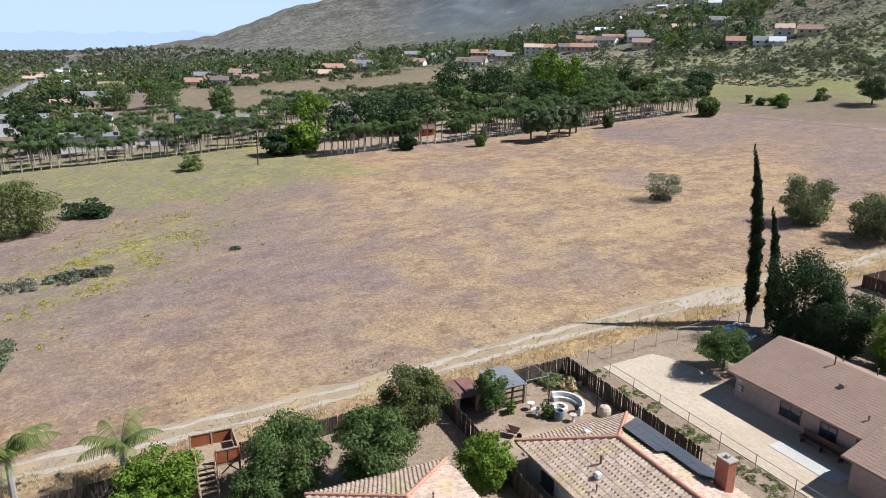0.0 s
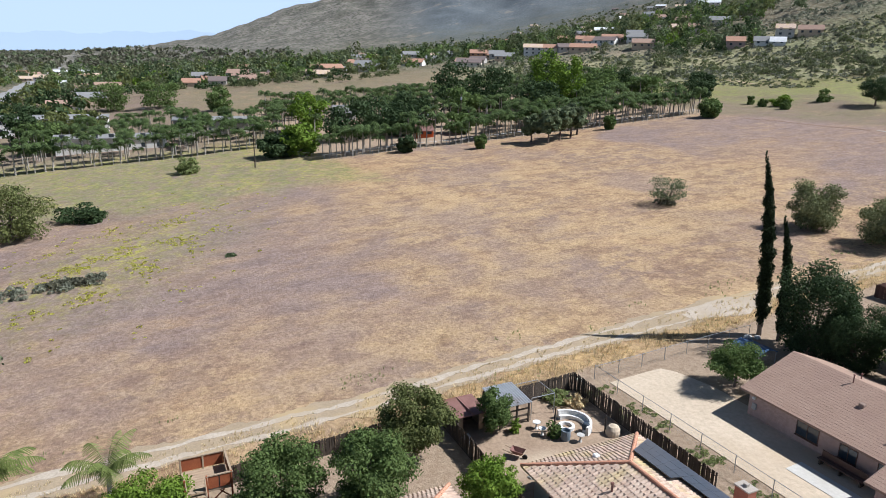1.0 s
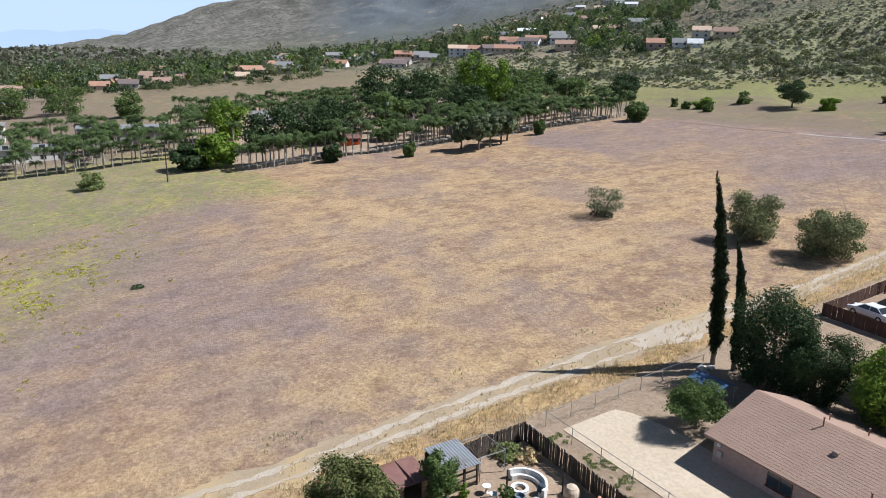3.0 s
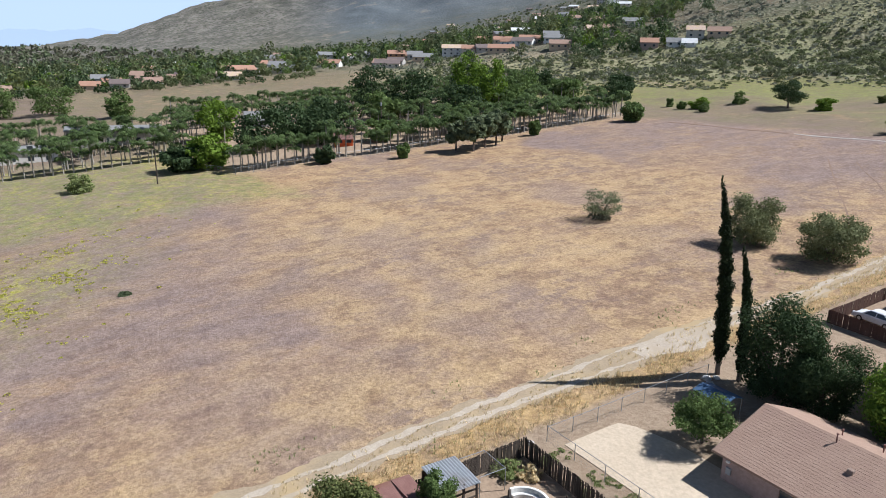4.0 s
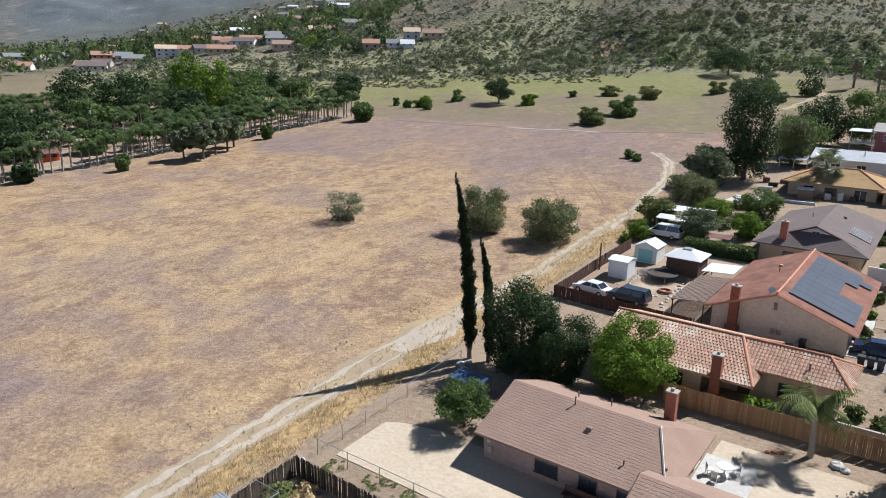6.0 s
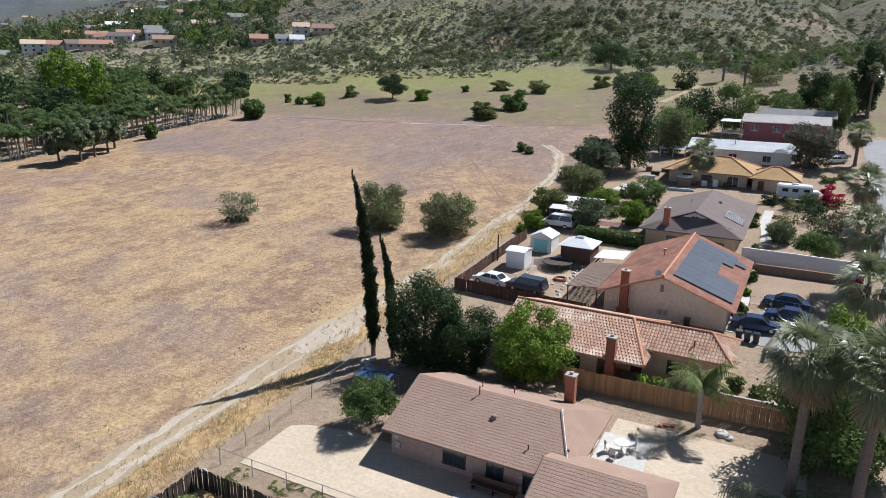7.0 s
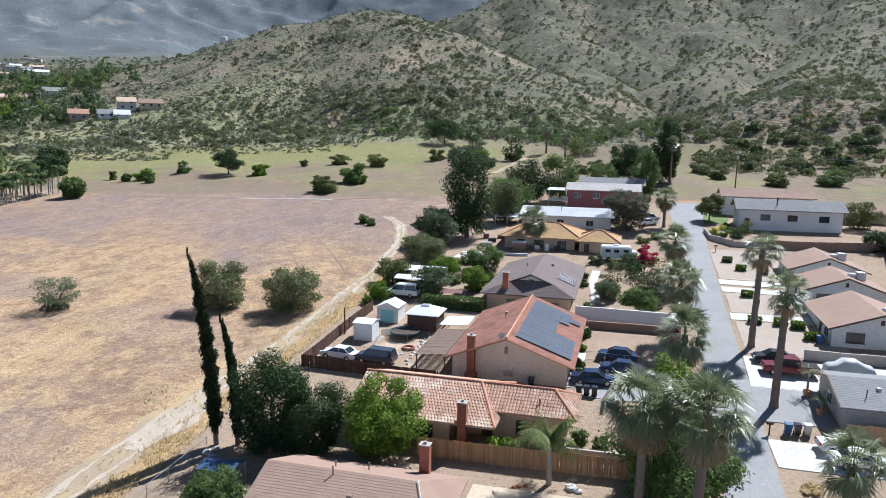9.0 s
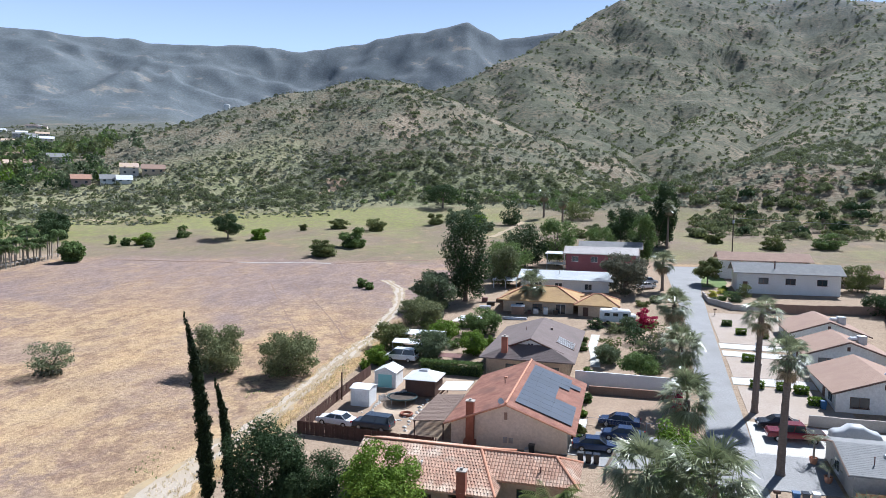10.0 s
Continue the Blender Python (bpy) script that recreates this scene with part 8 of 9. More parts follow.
# ---- far side: town, woods and scrub ----
def far_house(x, y, w, d, h, rz, wall, top, label, rise=2.7):
    t = thing("far_house", x, y, ground_z(x, y) - .6, label, "house", "houses of the far town", rz)
    part("wall", Shape().box(-w / 2, w / 2, -d / 2, d / 2, -1.0, h + .6).add([(-w / 2, -d / 2, h + .6), (-w / 2, d / 2, h + .6), (-w / 2, 0, h + .6 + rise * .85), (w / 2, -d / 2, h + .6), (w / 2, d / 2, h + .6), (w / 2, 0, h + .6 + rise * .85)], [(0, 1, 2), (3, 5, 4)]), wall, t)
    for sg in (-1, 1):
        part("roof", Shape().slab([(-w / 2 - .5, sg * (d / 2 + .6), h + .5), (w / 2 + .5, sg * (d / 2 + .6), h + .5), (w / 2 + .5, 0, h + .6 + rise), (-w / 2 - .5, 0, h + .6 + rise)], .2), top, t)
    n = max(2, int(w / 4))
    for i in range(n):
        xx = -w / 2 + w * (i + .5) / n
        for z in ((1.6,) if h < 4 else (1.6, 4.4)):
            part("window", Shape().box(xx - .7, xx + .7, -d / 2 - .04, -d / 2 + .02, z, z + 1.2), PANE, t)


def town():
    rng = np.random.RandomState(31)
    FAR_CLAY = surface("far_clay_roof", (.36, .205, .14), (.42, .25, .175), 2, .9, .2)
    W, R = (STUCCO_WHITE, STUCCO_CREAM, STUCCO_TAN, STUCCO_GREY), (FAR_CLAY, SHINGLE_BROWN, SHINGLE_GREY, TILE_PALE, SHINGLE_DARK, WHITE_METAL)
    orange = surface("orange_stucco", (.46, .25, .14), (.50, .28, .16), 2, .9, .2)
    fixed = [(-497.4, 269.9, 18, 12, 5.6, 62, orange, FAR_CLAY, "orange two-storey house on a far slope"),
             (-465.9, 303.2, 26, 11, 5.6, 58, STUCCO_WHITE, TILE_PALE, "long white two-storey house on a far slope"),
             (-452, 307, 14, 10, 4.6, 52, STUCCO_CREAM, FAR_CLAY, "cream house with a clay roof on a far slope"),
             (-486.8, 280.4, 16, 10, 3.4, 60, STUCCO_GREY, SHINGLE_GREY, "grey house on a far slope"),
             (-420.8, 314.2, 26, 11, 3.2, 52, STUCCO_TAN, FAR_CLAY, "tan house with a red roof on a far slope"),
             (-470, 352, 20, 11, 3.4, 52, STUCCO_CREAM, FAR_CLAY, "cream house with a red roof on a far slope"),
             (-444, 359.3, 24, 11, 3.4, 52, STUCCO_CREAM, FAR_CLAY, "cream house with a red roof on a far slope"),
             (-411.2, 354.8, 20, 10, 3.2, 48, STUCCO_WHITE, SHINGLE_GREY, "white house on a far slope"),
             (-377.4, 333.5, 24, 10, 3.2, 48, STUCCO_TAN, SHINGLE_BROWN, "tan house on a far slope"),
             (-580.3, 276.8, 26, 12, 3.4, 64, STUCCO_CREAM, TILE_PALE, "cream house with a pale roof on a far slope"),
             (-551.2, 251.7, 16, 10, 3, 66, STUCCO_WHITE, SHINGLE_GREY, "white house on a far slope"),
             (-623.4, 262.4, 18, 10, 3, 68, STUCCO_WHITE, WHITE_METAL, "white house on a far slope"),
             (-700.7, 240.5, 20, 10, 5.4, 70, STUCCO_WHITE, SHINGLE_GREY, "white two-storey house on a far slope"),
             (-481.6, 134.9, 22, 10, 3, 74, STUCCO_WHITE, TILE_PALE, "white house beyond dry lots"),
             (-503.1, 157, 16, 9, 3, 74, STUCCO_GREY, SHINGLE_GREY, "grey house beyond dry lots"),
             (-574.5, 159.6, 18, 10, 3, 72, STUCCO_CREAM, SHINGLE_BROWN, "cream house beyond dry lots"),
             (-552.2, 389.7, 18, 10, 3.2, 55, STUCCO_TAN, FAR_CLAY, "tan house with a red roof on a far slope"),
             (-422.4, 361.5, 16, 9, 5.2, 50, STUCCO_WHITE, SHINGLE_GREY, "white two-storey house on a far slope"),
             (-398.1, 383.3, 18, 10, 3, 45, STUCCO_TAN, TILE_PALE, "tan house on a far slope"),
             (-379.7, 380.7, 16, 10, 3, 45, STUCCO_CREAM, SHINGLE_BROWN, "cream house on a far slope"),
             (-378.2, 400.2, 20, 10, 3, 43, STUCCO_CREAM, SHINGLE_GREY, "cream house with a grey roof on a far slope"),
             (-303, 336, 14, 9, 3.4, 46, STUCCO_PINK, FAR_CLAY, "pink two-storey house on a far slope"),
             (-289, 342, 9, 7, 2.4, 42, STUCCO_WHITE, SHINGLE_GREY, "low white house on a far slope"),
             (-281, 345, 8, 6, 1.8, 40, STUCCO_WHITE, WHITE_METAL, "low white shed on a far slope"),
             (-293.6, 364.8, 10, 8, 4.6, 42, STUCCO_GREY, TILE_PALE, "grey house with a flat pale roof on a far slope"),
             (-282, 372, 13, 7, 2.8, 38, STUCCO_TAN, SHINGLE_BROWN, "low brown house on a far slope"),
             (-489, 88, 16, 9, 3, 76, STUCCO_WHITE, SHINGLE_BROWN, "white house beyond dry lots"),
             (-503, 53, 16, 9, 3, 80, STUCCO_TAN, FAR_CLAY, "tan house beyond dry lots"),
             (-500, 70, 16, 9, 3, 78, STUCCO_GREY, SHINGLE_DARK, "grey house beyond dry lots"),
             (-520, 110, 18, 9, 3, 76, STUCCO_CREAM, SHINGLE_BROWN, "cream house beyond dry lots"),
             (-284, -22, 40, 16, 4.2, 88, STUCCO_WHITE, SHINGLE_GREY, "long low grey-roofed nursery building"), (-222, -2, 30, 8, 2.6, 86, STUCCO_WHITE, SHINGLE_GREY, "white shade structure behind palm rows"), (-240, 76, 8, 6, 2.6, 70, STUCCO_GREY, SHINGLE_GREY, "white nursery shed among oaks"), (-236, 30, 26, 10, 3.4, 80, STUCCO_GREY, SHINGLE_GREY, "grey nursery building behind palms"),
             (-178, 80, 5, 3, 2.2, 80, surface("orange_machine", (.5, .08, .02), (.55, .12, .03), .6, .5, 0), RUST_METAL, "orange machine shed beside a palm row"), (-390, -20, 22, 12, 3, 90, STUCCO_WHITE, SHINGLE_BROWN, "pale house near the far road"), (-420, -8, 20, 12, 3, 88, STUCCO_TAN, SHINGLE_GREY, "tan house near the far road")]
    for x, y, w, d, h, rz, wall, top, label in fixed:
        low = x > -300 and y < 40
        far_house(x, y, w * (.72 if x < -300 else 1), d, h + (1.4 if low else 0), rz, wall, top, label, .7 if low else 2.7)
    for i in range(190):
        az, r = math.radians(rng.uniform(44, 95)), rng.uniform(500, 1500)
        x, y = -math.sin(az) * r, math.cos(az) * r
        far_house(x, y, rng.uniform(11, 18), rng.uniform(8, 11), 3.0 if rng.rand() < .75 else 5.6, math.degrees(az) + rng.uniform(-25, 25), W[rng.randint(4)], R[rng.randint(6)], "pale stucco house among trees of the far town")


town()


def far_road():
    s = Shape()
    pts = [(-250, -62), (-334, -55), (-406, -55), (-498, -58), (-598, -63), (-839, -68), (-1254, -70), (-1700, -72)]
    v, f = [], []
    line = []
    for (ax, ay), (bx, by) in zip(pts, pts[1:]):
        n = max(4, int((bx - ax) / -12))
        line += [(ax + (bx - ax) * i / n, ay + (by - ay) * i / n) for i in range(n)]
    for x, y in line:
        v += [(x, y - 6, ground_z(x, y - 6) + .5), (x, y, ground_z(x, y) + .55), (x, y + 6, ground_z(x, y + 6) + .5)]
    for i in range(len(line) - 1):
        f += [(i * 3 + j, i * 3 + j + 1, i * 3 + j + 4, i * 3 + j + 3) for j in range(2)]
    tagged(new("far_road", s.add(v, f).mesh("far_road", ASPHALT)), "grey avenue running into the far town", "road", kind="structure")


far_road()


def far_range():
    """A mountain range far beyond the valley, given a glow for pale blue haze."""
    m = bpy.data.materials.new("haze_glow")
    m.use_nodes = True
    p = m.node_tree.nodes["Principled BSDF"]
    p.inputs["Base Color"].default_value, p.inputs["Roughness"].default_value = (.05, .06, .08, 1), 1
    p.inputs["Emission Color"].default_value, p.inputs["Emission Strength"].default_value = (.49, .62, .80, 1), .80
    s = Shape()
    v, f = [], []
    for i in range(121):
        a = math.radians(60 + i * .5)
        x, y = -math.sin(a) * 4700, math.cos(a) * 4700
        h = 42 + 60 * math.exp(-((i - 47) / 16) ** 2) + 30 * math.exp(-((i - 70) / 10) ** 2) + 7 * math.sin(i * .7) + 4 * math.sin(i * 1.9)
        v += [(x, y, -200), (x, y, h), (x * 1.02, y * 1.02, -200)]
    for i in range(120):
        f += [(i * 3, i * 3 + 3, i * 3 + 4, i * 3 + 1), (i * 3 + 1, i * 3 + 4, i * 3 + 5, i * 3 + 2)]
    tagged(new("backdrop", s.add(v, f).mesh("backdrop", m)), "mountain range far beyond the valley with a pale blue haze glow", "backdrop", kind="structure")


far_range()


def scatter(name, places, leaf, label, n, size, seed, squash=.8, category="shrubs"):
    """Many plants as one sheet of growth: each a small cluster of leaf clumps. places: arrays x, y, width, height."""
    rng = np.random.RandomState(seed)
    x, y, w, h = places
    k = len(x)
    z = land(x, y)
    m = k * n
    idx = np.repeat(np.arange(k), n)
    d = rng.normal(size=(m, 3))
    d /= np.linalg.norm(d, axis=1)[:, None]
    d[:, 2] = np.abs(d[:, 2]) * 1.3 - .42
    lump = 1 + .28 * np.sin(d[:, 0] * 5 + idx * 1.7) * np.cos(d[:, 1] * 4 + idx * 2.9)
    rr = (.55 + .45 * rng.rand(m) ** .5) * lump
    c = np.stack([x[idx] + d[:, 0] * w[idx] * .5 * rr, y[idx] + d[:, 1] * w[idx] * .5 * rr, z[idx] + h[idx] * (.38 + .55 * d[:, 2] * rr)], -1)
    nrm = d * .8 + rng.normal(size=(m, 3)) * .6
    nrm /= np.linalg.norm(nrm, axis=1)[:, None]
    a = np.cross(nrm, rng.normal(size=(m, 3)))
    a /= np.linalg.norm(a, axis=1)[:, None]
    b = np.cross(nrm, a)
    s = (size * w[idx] * (.7 + .6 * rng.rand(m)))[:, None]
    q = np.stack([c - a * s, c + b * s * .7, c + a * s, c - b * s * .7], 1)
    tagged(new(name, quads(name, q, leaf)), label, category, kind="stuff")


def blades(name, x, y, height, leaf, label, n, wide, seed):
    """Tufts of thin upright blades that lean outwards."""
    rng = np.random.RandomState(seed)
    z = land(x, y)
    idx = np.repeat(np.arange(len(x)), n)
    m = len(idx)
    a = rng.uniform(0, 6.283, m)
    d = np.stack([np.cos(a), np.sin(a), np.zeros(m)], -1)
    h = (height * rng.uniform(.5, 1.3, m))[:, None]
    base = np.stack([x[idx], y[idx], z[idx] + .0], -1) + d * rng.uniform(0, .16, (m, 1))
    top = base + d * h * rng.uniform(.1, .8, (m, 1)) + h * np.array([0, 0, 1.0])
    side = np.stack([-d[:, 1], d[:, 0], d[:, 2]], -1) * wide * .5
    tagged(new(name, quads(name, np.stack([base - side, base + side, top + side * .5, top - side * .5], 1), leaf)), label, "grass", kind="stuff")


def polar(count, a0, a1, r0, r1, seed, power=1.0):
    rng = np.random.RandomState(seed)
    az, r = np.radians(rng.uniform(a0, a1, count)), r0 * (r1 / r0) ** (rng.rand(count) ** power)
    return -np.sin(az) * r, np.cos(az) * r, r, rng


FAR_HOMES = ((-497, 270), (-466, 303), (-487, 280), (-421, 314), (-444, 359), (-411, 355), (-377, 333), (-470, 352), (-452, 307), (-303, 336), (-289, 342), (-281, 345), (-293, 365), (-282, 372))


def wilds():
    # dark rounded shrubs: thick on the near slopes and in the valley, thin on crests and far flanks
    for r0, r1, count, n, size, s0, power in ((335, 640, 15000, 64, .115, 41, 1.0), (640, 1500, 26000, 16, .23, 141, .85)):
        x, y, r, rng = polar(count, -38, 60, r0, r1, s0, power)
        up = land(x, y) - plain(x, y)
        thick = 1.0 - .55 * smooth(18, 60, up) * smooth(620, 480, r) - .6 * smooth(-215, -270, x) * smooth(900, 600, r)
        keep = waves(x, y, 60, 51) * .45 + waves(x, y, 170, 52) * .5 + rng.uniform(-1.0, 1.0, len(x)) + thick > (1.22 if r0 < 600 else 1.18)
        keep &= r > 352 + 10 * waves(x, y, 45, 21) - 34 * smooth(-60, -20, x)
        x, y = x[keep], y[keep]
        k = len(x)
        w = rng.uniform(1.8, 4.4, k) * (1 + .0004 * np.hypot(x, y)) * (.75 + .5 * rng.rand(k) ** 3)
        half = rng.rand(k) < .5
        for pick, leaf, lab, seed in ((half, SCRUB, "dark green chaparral shrubs over the hillsides", 61), (~half, LEAF_BRUSH, "olive chaparral shrubs over the hillsides", 60)):
            scatter("hill_shrubs", (x[pick], y[pick], w[pick], w[pick] * rng.uniform(.6, .85, pick.sum())), leaf, lab, n, size, seed + s0)
    x, y, r, rng = polar(15000, -36, 62, 300, 640, 42, .9)
    keep = (waves(x, y, 80, 53) + rng.uniform(-1, 1.2, len(x)) > -.2) & (r > 346 + 10 * waves(x, y, 45, 21) - 34 * smooth(-60, -20, x))
    x, y = x[keep], y[keep]
    w = rng.uniform(.9, 2.0, len(x)) * (1 + .0008 * np.hypot(x, y))
    scatter("sage_scrub", (x, y, w, w * .55), SAGE, "low grey-green sage scrub over the slopes", 6, .36, 62)
    # brush on the knoll above the last houses and along the hill's foot
    rng = np.random.RandomState(43)
    for leaf, k, x0, x1, y0, y1, w0, w1, n, lab, seed in ((LEAF_BRUSH, 380, 26, 190, 256, 330, 2.2, 5.5, 90, "dense olive thicket on the knoll above the houses", 63), (LEAF_OLIVE, 130, 24, 190, 258, 335, 2.2, 6, 90, "green thicket on the knoll above the houses", 64), (LEAF_DARK, 40, 36, 190, 262, 325, 3.5, 7.5, 150, "dark dense thicket on the knoll above the houses", 66), (LEAF_BRUSH, 250, -190, 20, 345, 410, 2.2, 5.5, 70, "olive brush along the foot of the hill", 65), (LEAF_MID, 190, -130, 20, 322, 372, 2.2, 5.5, 70, "green brush along the foot of the hill", 67)):
        x, y = rng.uniform(x0, x1, k), rng.uniform(y0, y1, k)
        if x0 < 0:
            ok = np.hypot(x, y) > 352 - 34 * smooth(-60, -20, x)
            x, y = x[ok], y[ok]
        w = rng.uniform(w0, w1, len(x))
        scatter("thicket", (x, y, w, w * rng.uniform(.5, .8, len(x))), leaf, lab, int(n * 1.6), .085, seed)
    # far woods of the town
    for n, (leaf, count, seed, lab) in enumerate(((LEAF_BRUSH, 700, 71, "olive-brown far trees of the town"), (LEAF_MID, 900, 72, "green far trees of the town"), (LEAF_OLIVE, 700, 73, "olive far trees of the town"), (LEAF_GREY, 1300, 74, "grey-green far trees of the town"))):
        x, y, r, rng = polar(count, 30, 104, 480, 1900, seed, .75)
        azd = np.degrees(np.arctan2(-x, y))
        ok = (land(x, y) - plain(x, y) < 40) & (azd > 38) & ((r > 530) | (azd > 46) & (rng.rand(len(x)) < .6)) & (rng.rand(len(x)) < smooth(2000, 1150, r) + .12)
        for hx, hy in ((-497, 270), (-466, 303), (-487, 280), (-421, 314), (-444, 359), (-411, 355), (-377, 333), (-470, 352), (-452, 307)):
            ok &= np.abs((x - hx) * hy - (y - hy) * hx) / math.hypot(hx, hy) + 60 * (r > math.hypot(hx, hy)) > 12
        ok &= ~((np.abs(y + 62) < 13) & (x < -300))
        x, y = x[ok], y[ok]
        w = rng.uniform(5, 12, len(x))
        scatter("far_trees", (x, y, w, w * rng.uniform(.7, 1.5, len(x))), leaf, lab, 60, .125, seed + 10, category="trees")
    # garden trees round the nearer houses of the town
    for leaf, count, seed, lab in ((LEAF_DARK, 330, 171, "dark garden trees of the town"), (LEAF_MID, 380, 172, "green garden trees of the town"), (LEAF_BRIGHT, 110, 173, "bright garden trees of the town"), (LEAF_GREY, 300, 174, "grey-green garden trees of the town")):
        x, y, r, rng = polar(int(count * 1.3), 40, 92, 440, 900, seed, 1.0)
        ok = (y > 40) & ((r > 505) | (y > 235)) | (r > 560)
        ok &= ~((np.abs(y + 62) < 13) & (x < -300))
        for hx, hy in ((-497, 270), (-466, 303), (-487, 280), (-421, 314), (-444, 359), (-411, 355), (-377, 333), (-470, 352), (-580, 277), (-551, 252), (-623, 262), (-701, 240), (-552, 390)):
            ok &= np.abs((x - hx) * hy - (y - hy) * hx) / math.hypot(hx, hy) + 60 * (r > math.hypot(hx, hy) - 2) > 8.5
        x, y = x[ok], y[ok]
        w = rng.uniform(4.5, 10, len(x))
        scatter("far_trees", (x, y, w, w * rng.uniform(.7, 1.4, len(x))), leaf, lab, 110, .095, seed + 10, category="trees")
    # the far plain, wooded to the horizon, and tall gums and conifers that stand over the roofs
    for leaf, count, a0, a1, r0, r1, w0, w1, tall, n, size, seed, lab in (
            (LEAF_DUSTY, 2200, 66, 106, 1500, 4200, 11, 20, .7, 14, .24, 271, "grey-green woods of the far plain"), (LEAF_GREY, 900, 66, 106, 1300, 3800, 10, 18, .9, 14, .24, 272, "green woods of the far plain"),
            (LEAF_DARK, 170, 44, 92, 560, 1300, 6, 10, 1.9, 90, .10, 273, "tall dark conifers of the far town"), (LEAF_BRUSH, 130, 46, 90, 560, 1200, 9, 14, 1.5, 110, .09, 274, "tall gum trees of the far town"),
            (LEAF_DARK, 60, 72, 92, 450, 520, 4, 8, .8, 110, .09, 275, "garden trees beyond the dry lots"), (LEAF_BRUSH, 80, 68, 92, 450, 540, 3.5, 8, .75, 110, .09, 276, "olive garden trees beyond the dry lots"), (LEAF_BRUSH, 90, 38, 60, 400, 500, 4, 8, .8, 110, .09, 277, "garden trees round far houses")):
        x, y, r, rng = polar(count, a0, a1, r0, r1, seed, .8)
        ok = ~((np.abs(y + 62) < 13) & (x < -300)) & (land(x, y) - plain(x, y) < 34)
        if seed == 277:
            ok &= waves(x, y, 40, 278) > -.1
            for hx, hy in FAR_HOMES:
                ok &= np.abs((x - hx) * hy - (y - hy) * hx) / math.hypot(hx, hy) + 60 * (r > math.hypot(hx, hy)) > 8
        x, y = x[ok], y[ok]
        w = rng.uniform(w0, w1, len(x))
        scatter("far_trees", (x, y, w, w * tall * rng.uniform(.8, 1.25, len(x))), leaf, lab, n, size, seed + 10, category="trees")
    for leaf, count, seed in ((LEAF_DARK, 60, 75), (LEAF_OLIVE, 60, 76)):
        rng = np.random.RandomState(seed)
        x, y = rng.uniform(-470, -300, count), rng.uniform(-120, -10, count)
        keep = np.abs(y + 62) > 11
        x, y = x[keep], y[keep]
        w = rng.uniform(5, 10, len(x))
        scatter("far_trees", (x, y, w, w * rng.uniform(.8, 1.2, len(x))), leaf, "trees beside the far avenue", 110, .11, seed + 10, category="trees")
    # brush field on the slope before the town
    for leaf, k, seed, w0, w1, lab in ((LEAF_SAGE, 3600, 77, .8, 2.0, "low green brush on the slope before the town"), (LEAF_BRUSH, 420, 177, 1.2, 4.5, "dark round brush on the slope before the town"), (SAGE, 3000, 178, .8, 1.8, "low grey brush on the slope before the town")):
        rng = np.random.RandomState(seed)
        az, r = np.radians(rng.uniform(24, 62, k)), rng.uniform(308, 470, k)
        x, y = -np.sin(az) * r, np.cos(az) * r
        keep = (r > 322 + 14 * waves(x, y, 30, 80) - 14 * smooth(-230, -300, x)) & (waves(x, y, 50, 81) + rng.uniform(-1, 1, k) > -.35) & (y > 175)
        x, y = x[keep], y[keep]
        w = rng.uniform(w0, w1, len(x))
        scatter("sage_scrub", (x, y, w, w * (.36 if k > 1000 else .7)), leaf, lab, 16 if k > 1000 else 60, .24 if k > 1000 else .115, seed + 1)
    # weeds: yellow flowers and green tufts on the field
    rng = np.random.RandomState(79)
    y = rng.normal(size=2200) * 11 - 5
    x = -102 + rng.normal(size=2200) * 12 - .9 * (y + 3)
    keep = (waves(x, y, 11, 82) + rng.uniform(-.5, .5, 2200) > .35) & (x > -150) & (x < -66)
    x, y = x[keep], y[keep]
    w = rng.uniform(.3, .8, len(x))
    scatter("field_weeds", (x, y, w, w * .22), BLOOM_YELLOW, "yellow flowering weeds in the dry grass", 14, .17, 83)
    x, y = rng.uniform(-96, -88, 90), rng.uniform(-22, -6, 90)
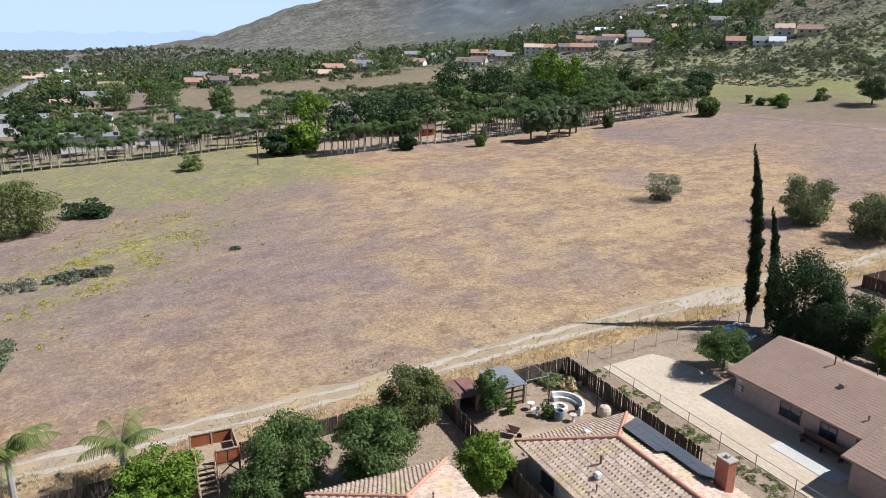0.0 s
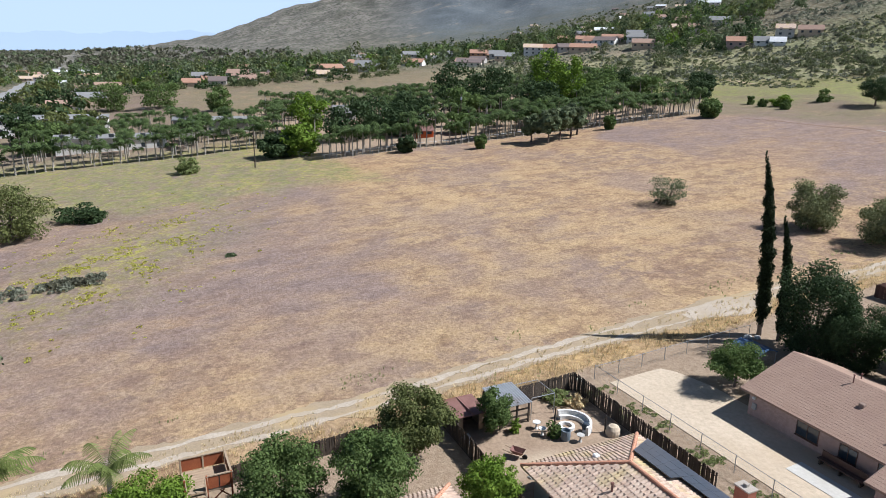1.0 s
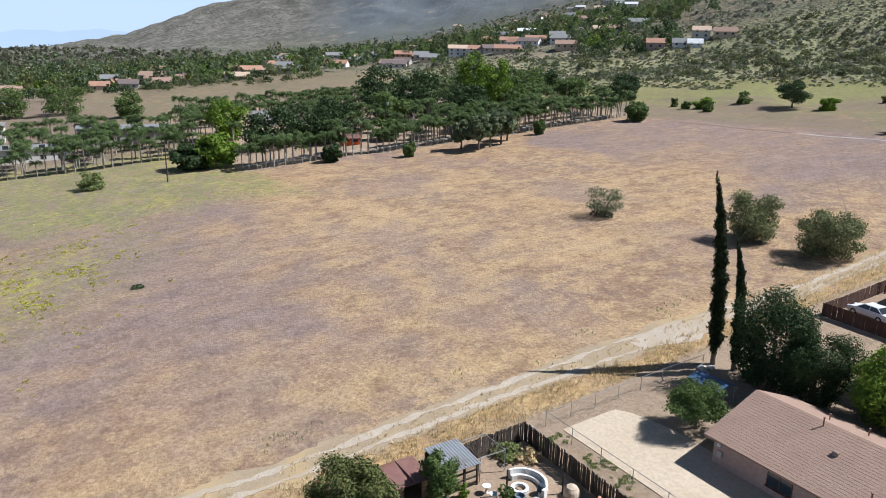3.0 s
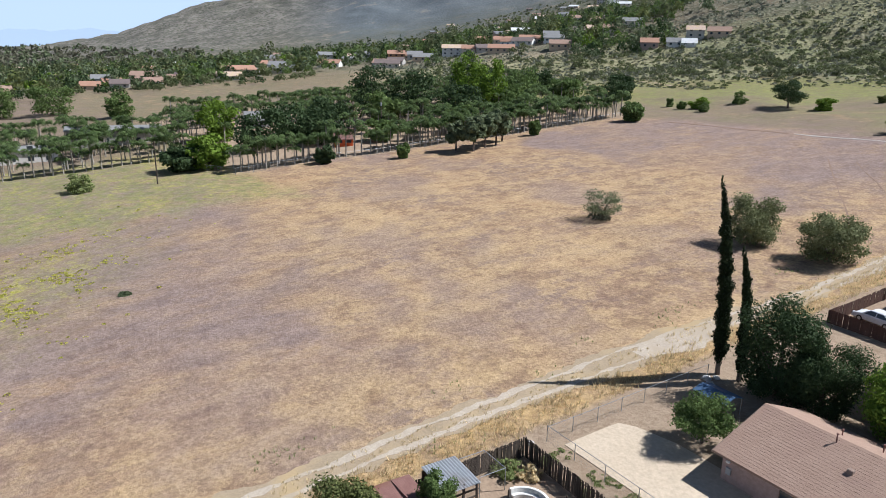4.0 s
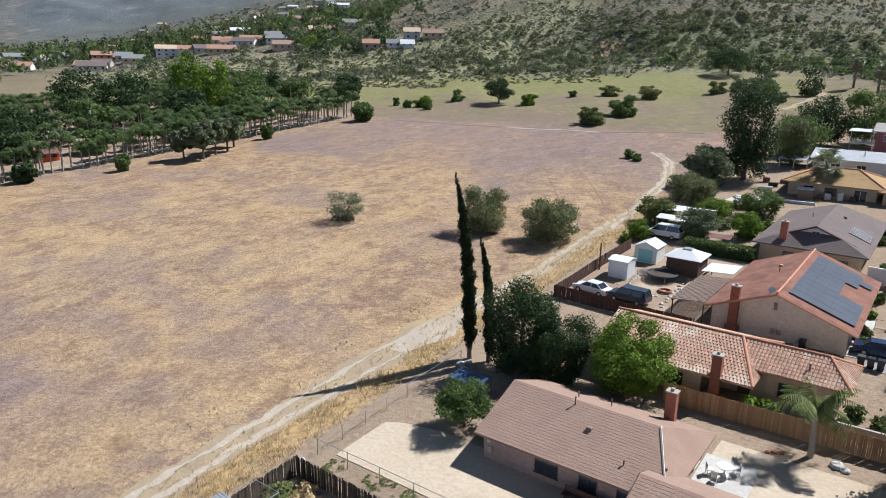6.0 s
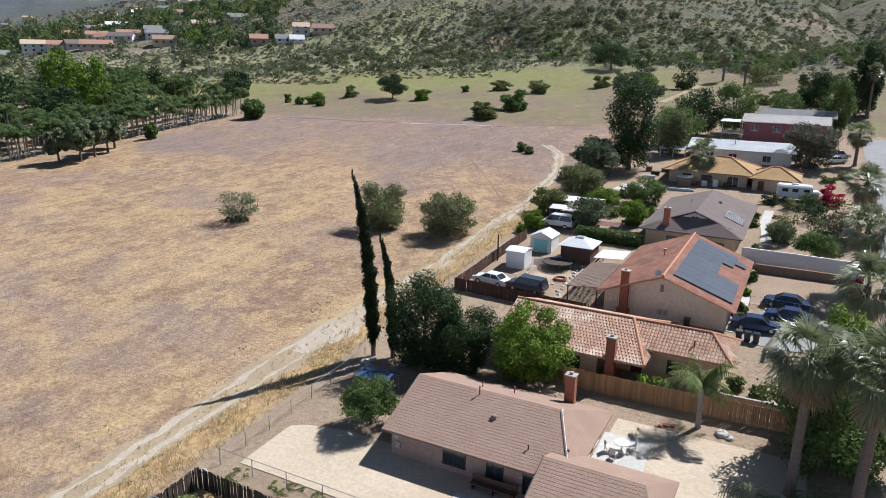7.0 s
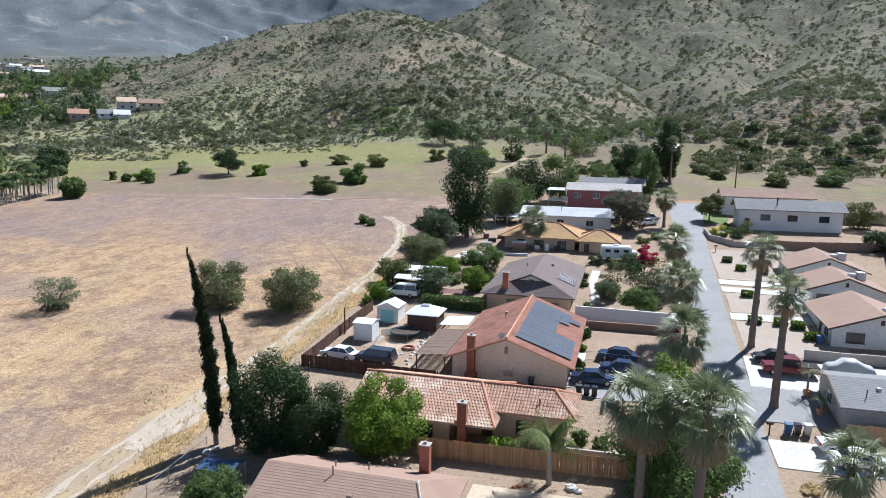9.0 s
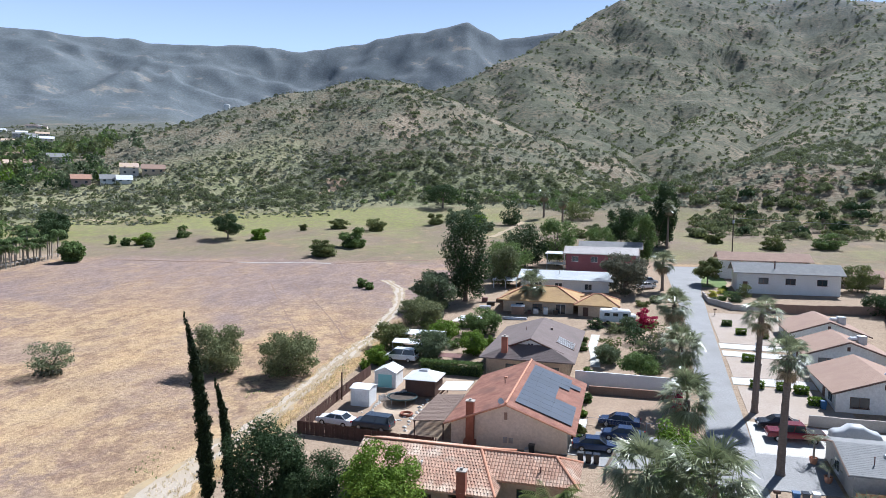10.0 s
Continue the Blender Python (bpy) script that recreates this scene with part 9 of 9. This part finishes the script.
    keep = np.abs(x + 91.8 + .08 * (y + 12)) < 2.6 + waves(x, y, 6, 91)
    x, y = x[keep], y[keep]
    w = rng.uniform(.6, 1.6, len(x))
    scatter("low_brush", (x, y, w, w * .6), SAGE, "line of low grey-green brush on the field", 70, .12, 85)
    x, y = np.array([-91.6, -92.2, -91.8, -91.2, -93.0]), np.array([-9.3, -10.6, -12.2, -8.4, -7.6])
    scatter("low_brush", (x, y, np.array([2.2, 2.0, 2.6, 1.8, 1.4]), np.array([1.2, 1.0, 1.1, .9, .7])), LEAF_DUSTY, "dull brown-green brush on the field", 160, .09, 185)
    rng = np.random.RandomState(95)
    x, y = rng.uniform(-34.5, -12, 420), rng.uniform(30.9, 33.9, 420)
    keep = waves(x, y, 4, 96) + rng.uniform(-.6, .6, 420) > .15
    x, y = x[keep], y[keep]
    w = rng.uniform(.25, .8, len(x))
    scatter("yard_weeds", (x, y, w * .8, w * .22), WEED_GREEN, "green weeds between two fences", 40, .13, 97)
    x, y = np.array([-80.6, -79.6, -78.6, -80.0, -79.0]), np.array([81.0, 80.6, 81.4, 82.4, 82.2])
    scatter("low_brush", (x, y, np.array([2.2, 1.8, 1.6, 2.0, 1.5]), np.array([1.0, .8, .7, .9, .7])), LEAF_DUSTY, "dry brush under a lone tree", 110, .09, 98)
    # dry grass on the field's near edge, beside and between the ruts, and green weeds along the track
    for leaf, k, x0, x1, y0, y1, seed, h, lab in ((STRAW, 6000, -41.0, -37.4, -24, 128, 86, .34, "golden dry grass between track and fences"), (STRAW, 1500, -43.2, -41.6, -24, 120, 92, .2, "dry grass between the wheel ruts"), (WEED_GREEN, 1500, -48, -38, -24, 120, 88, .26, "green weeds along the track")):
        rng = np.random.RandomState(seed)
        x, y = rng.uniform(x0, x1, k), rng.uniform(y0, y1, k)
        keep = waves(x, y, 9, 89) > .5 if leaf is WEED_GREEN else waves(x, y, 7, 90) + rng.uniform(-.9, .9, k) > -.2
        x, y = x[keep], y[keep]
        blades("track_grass", x, y, h, leaf, lab, 6, .035, seed + 10)


wilds()
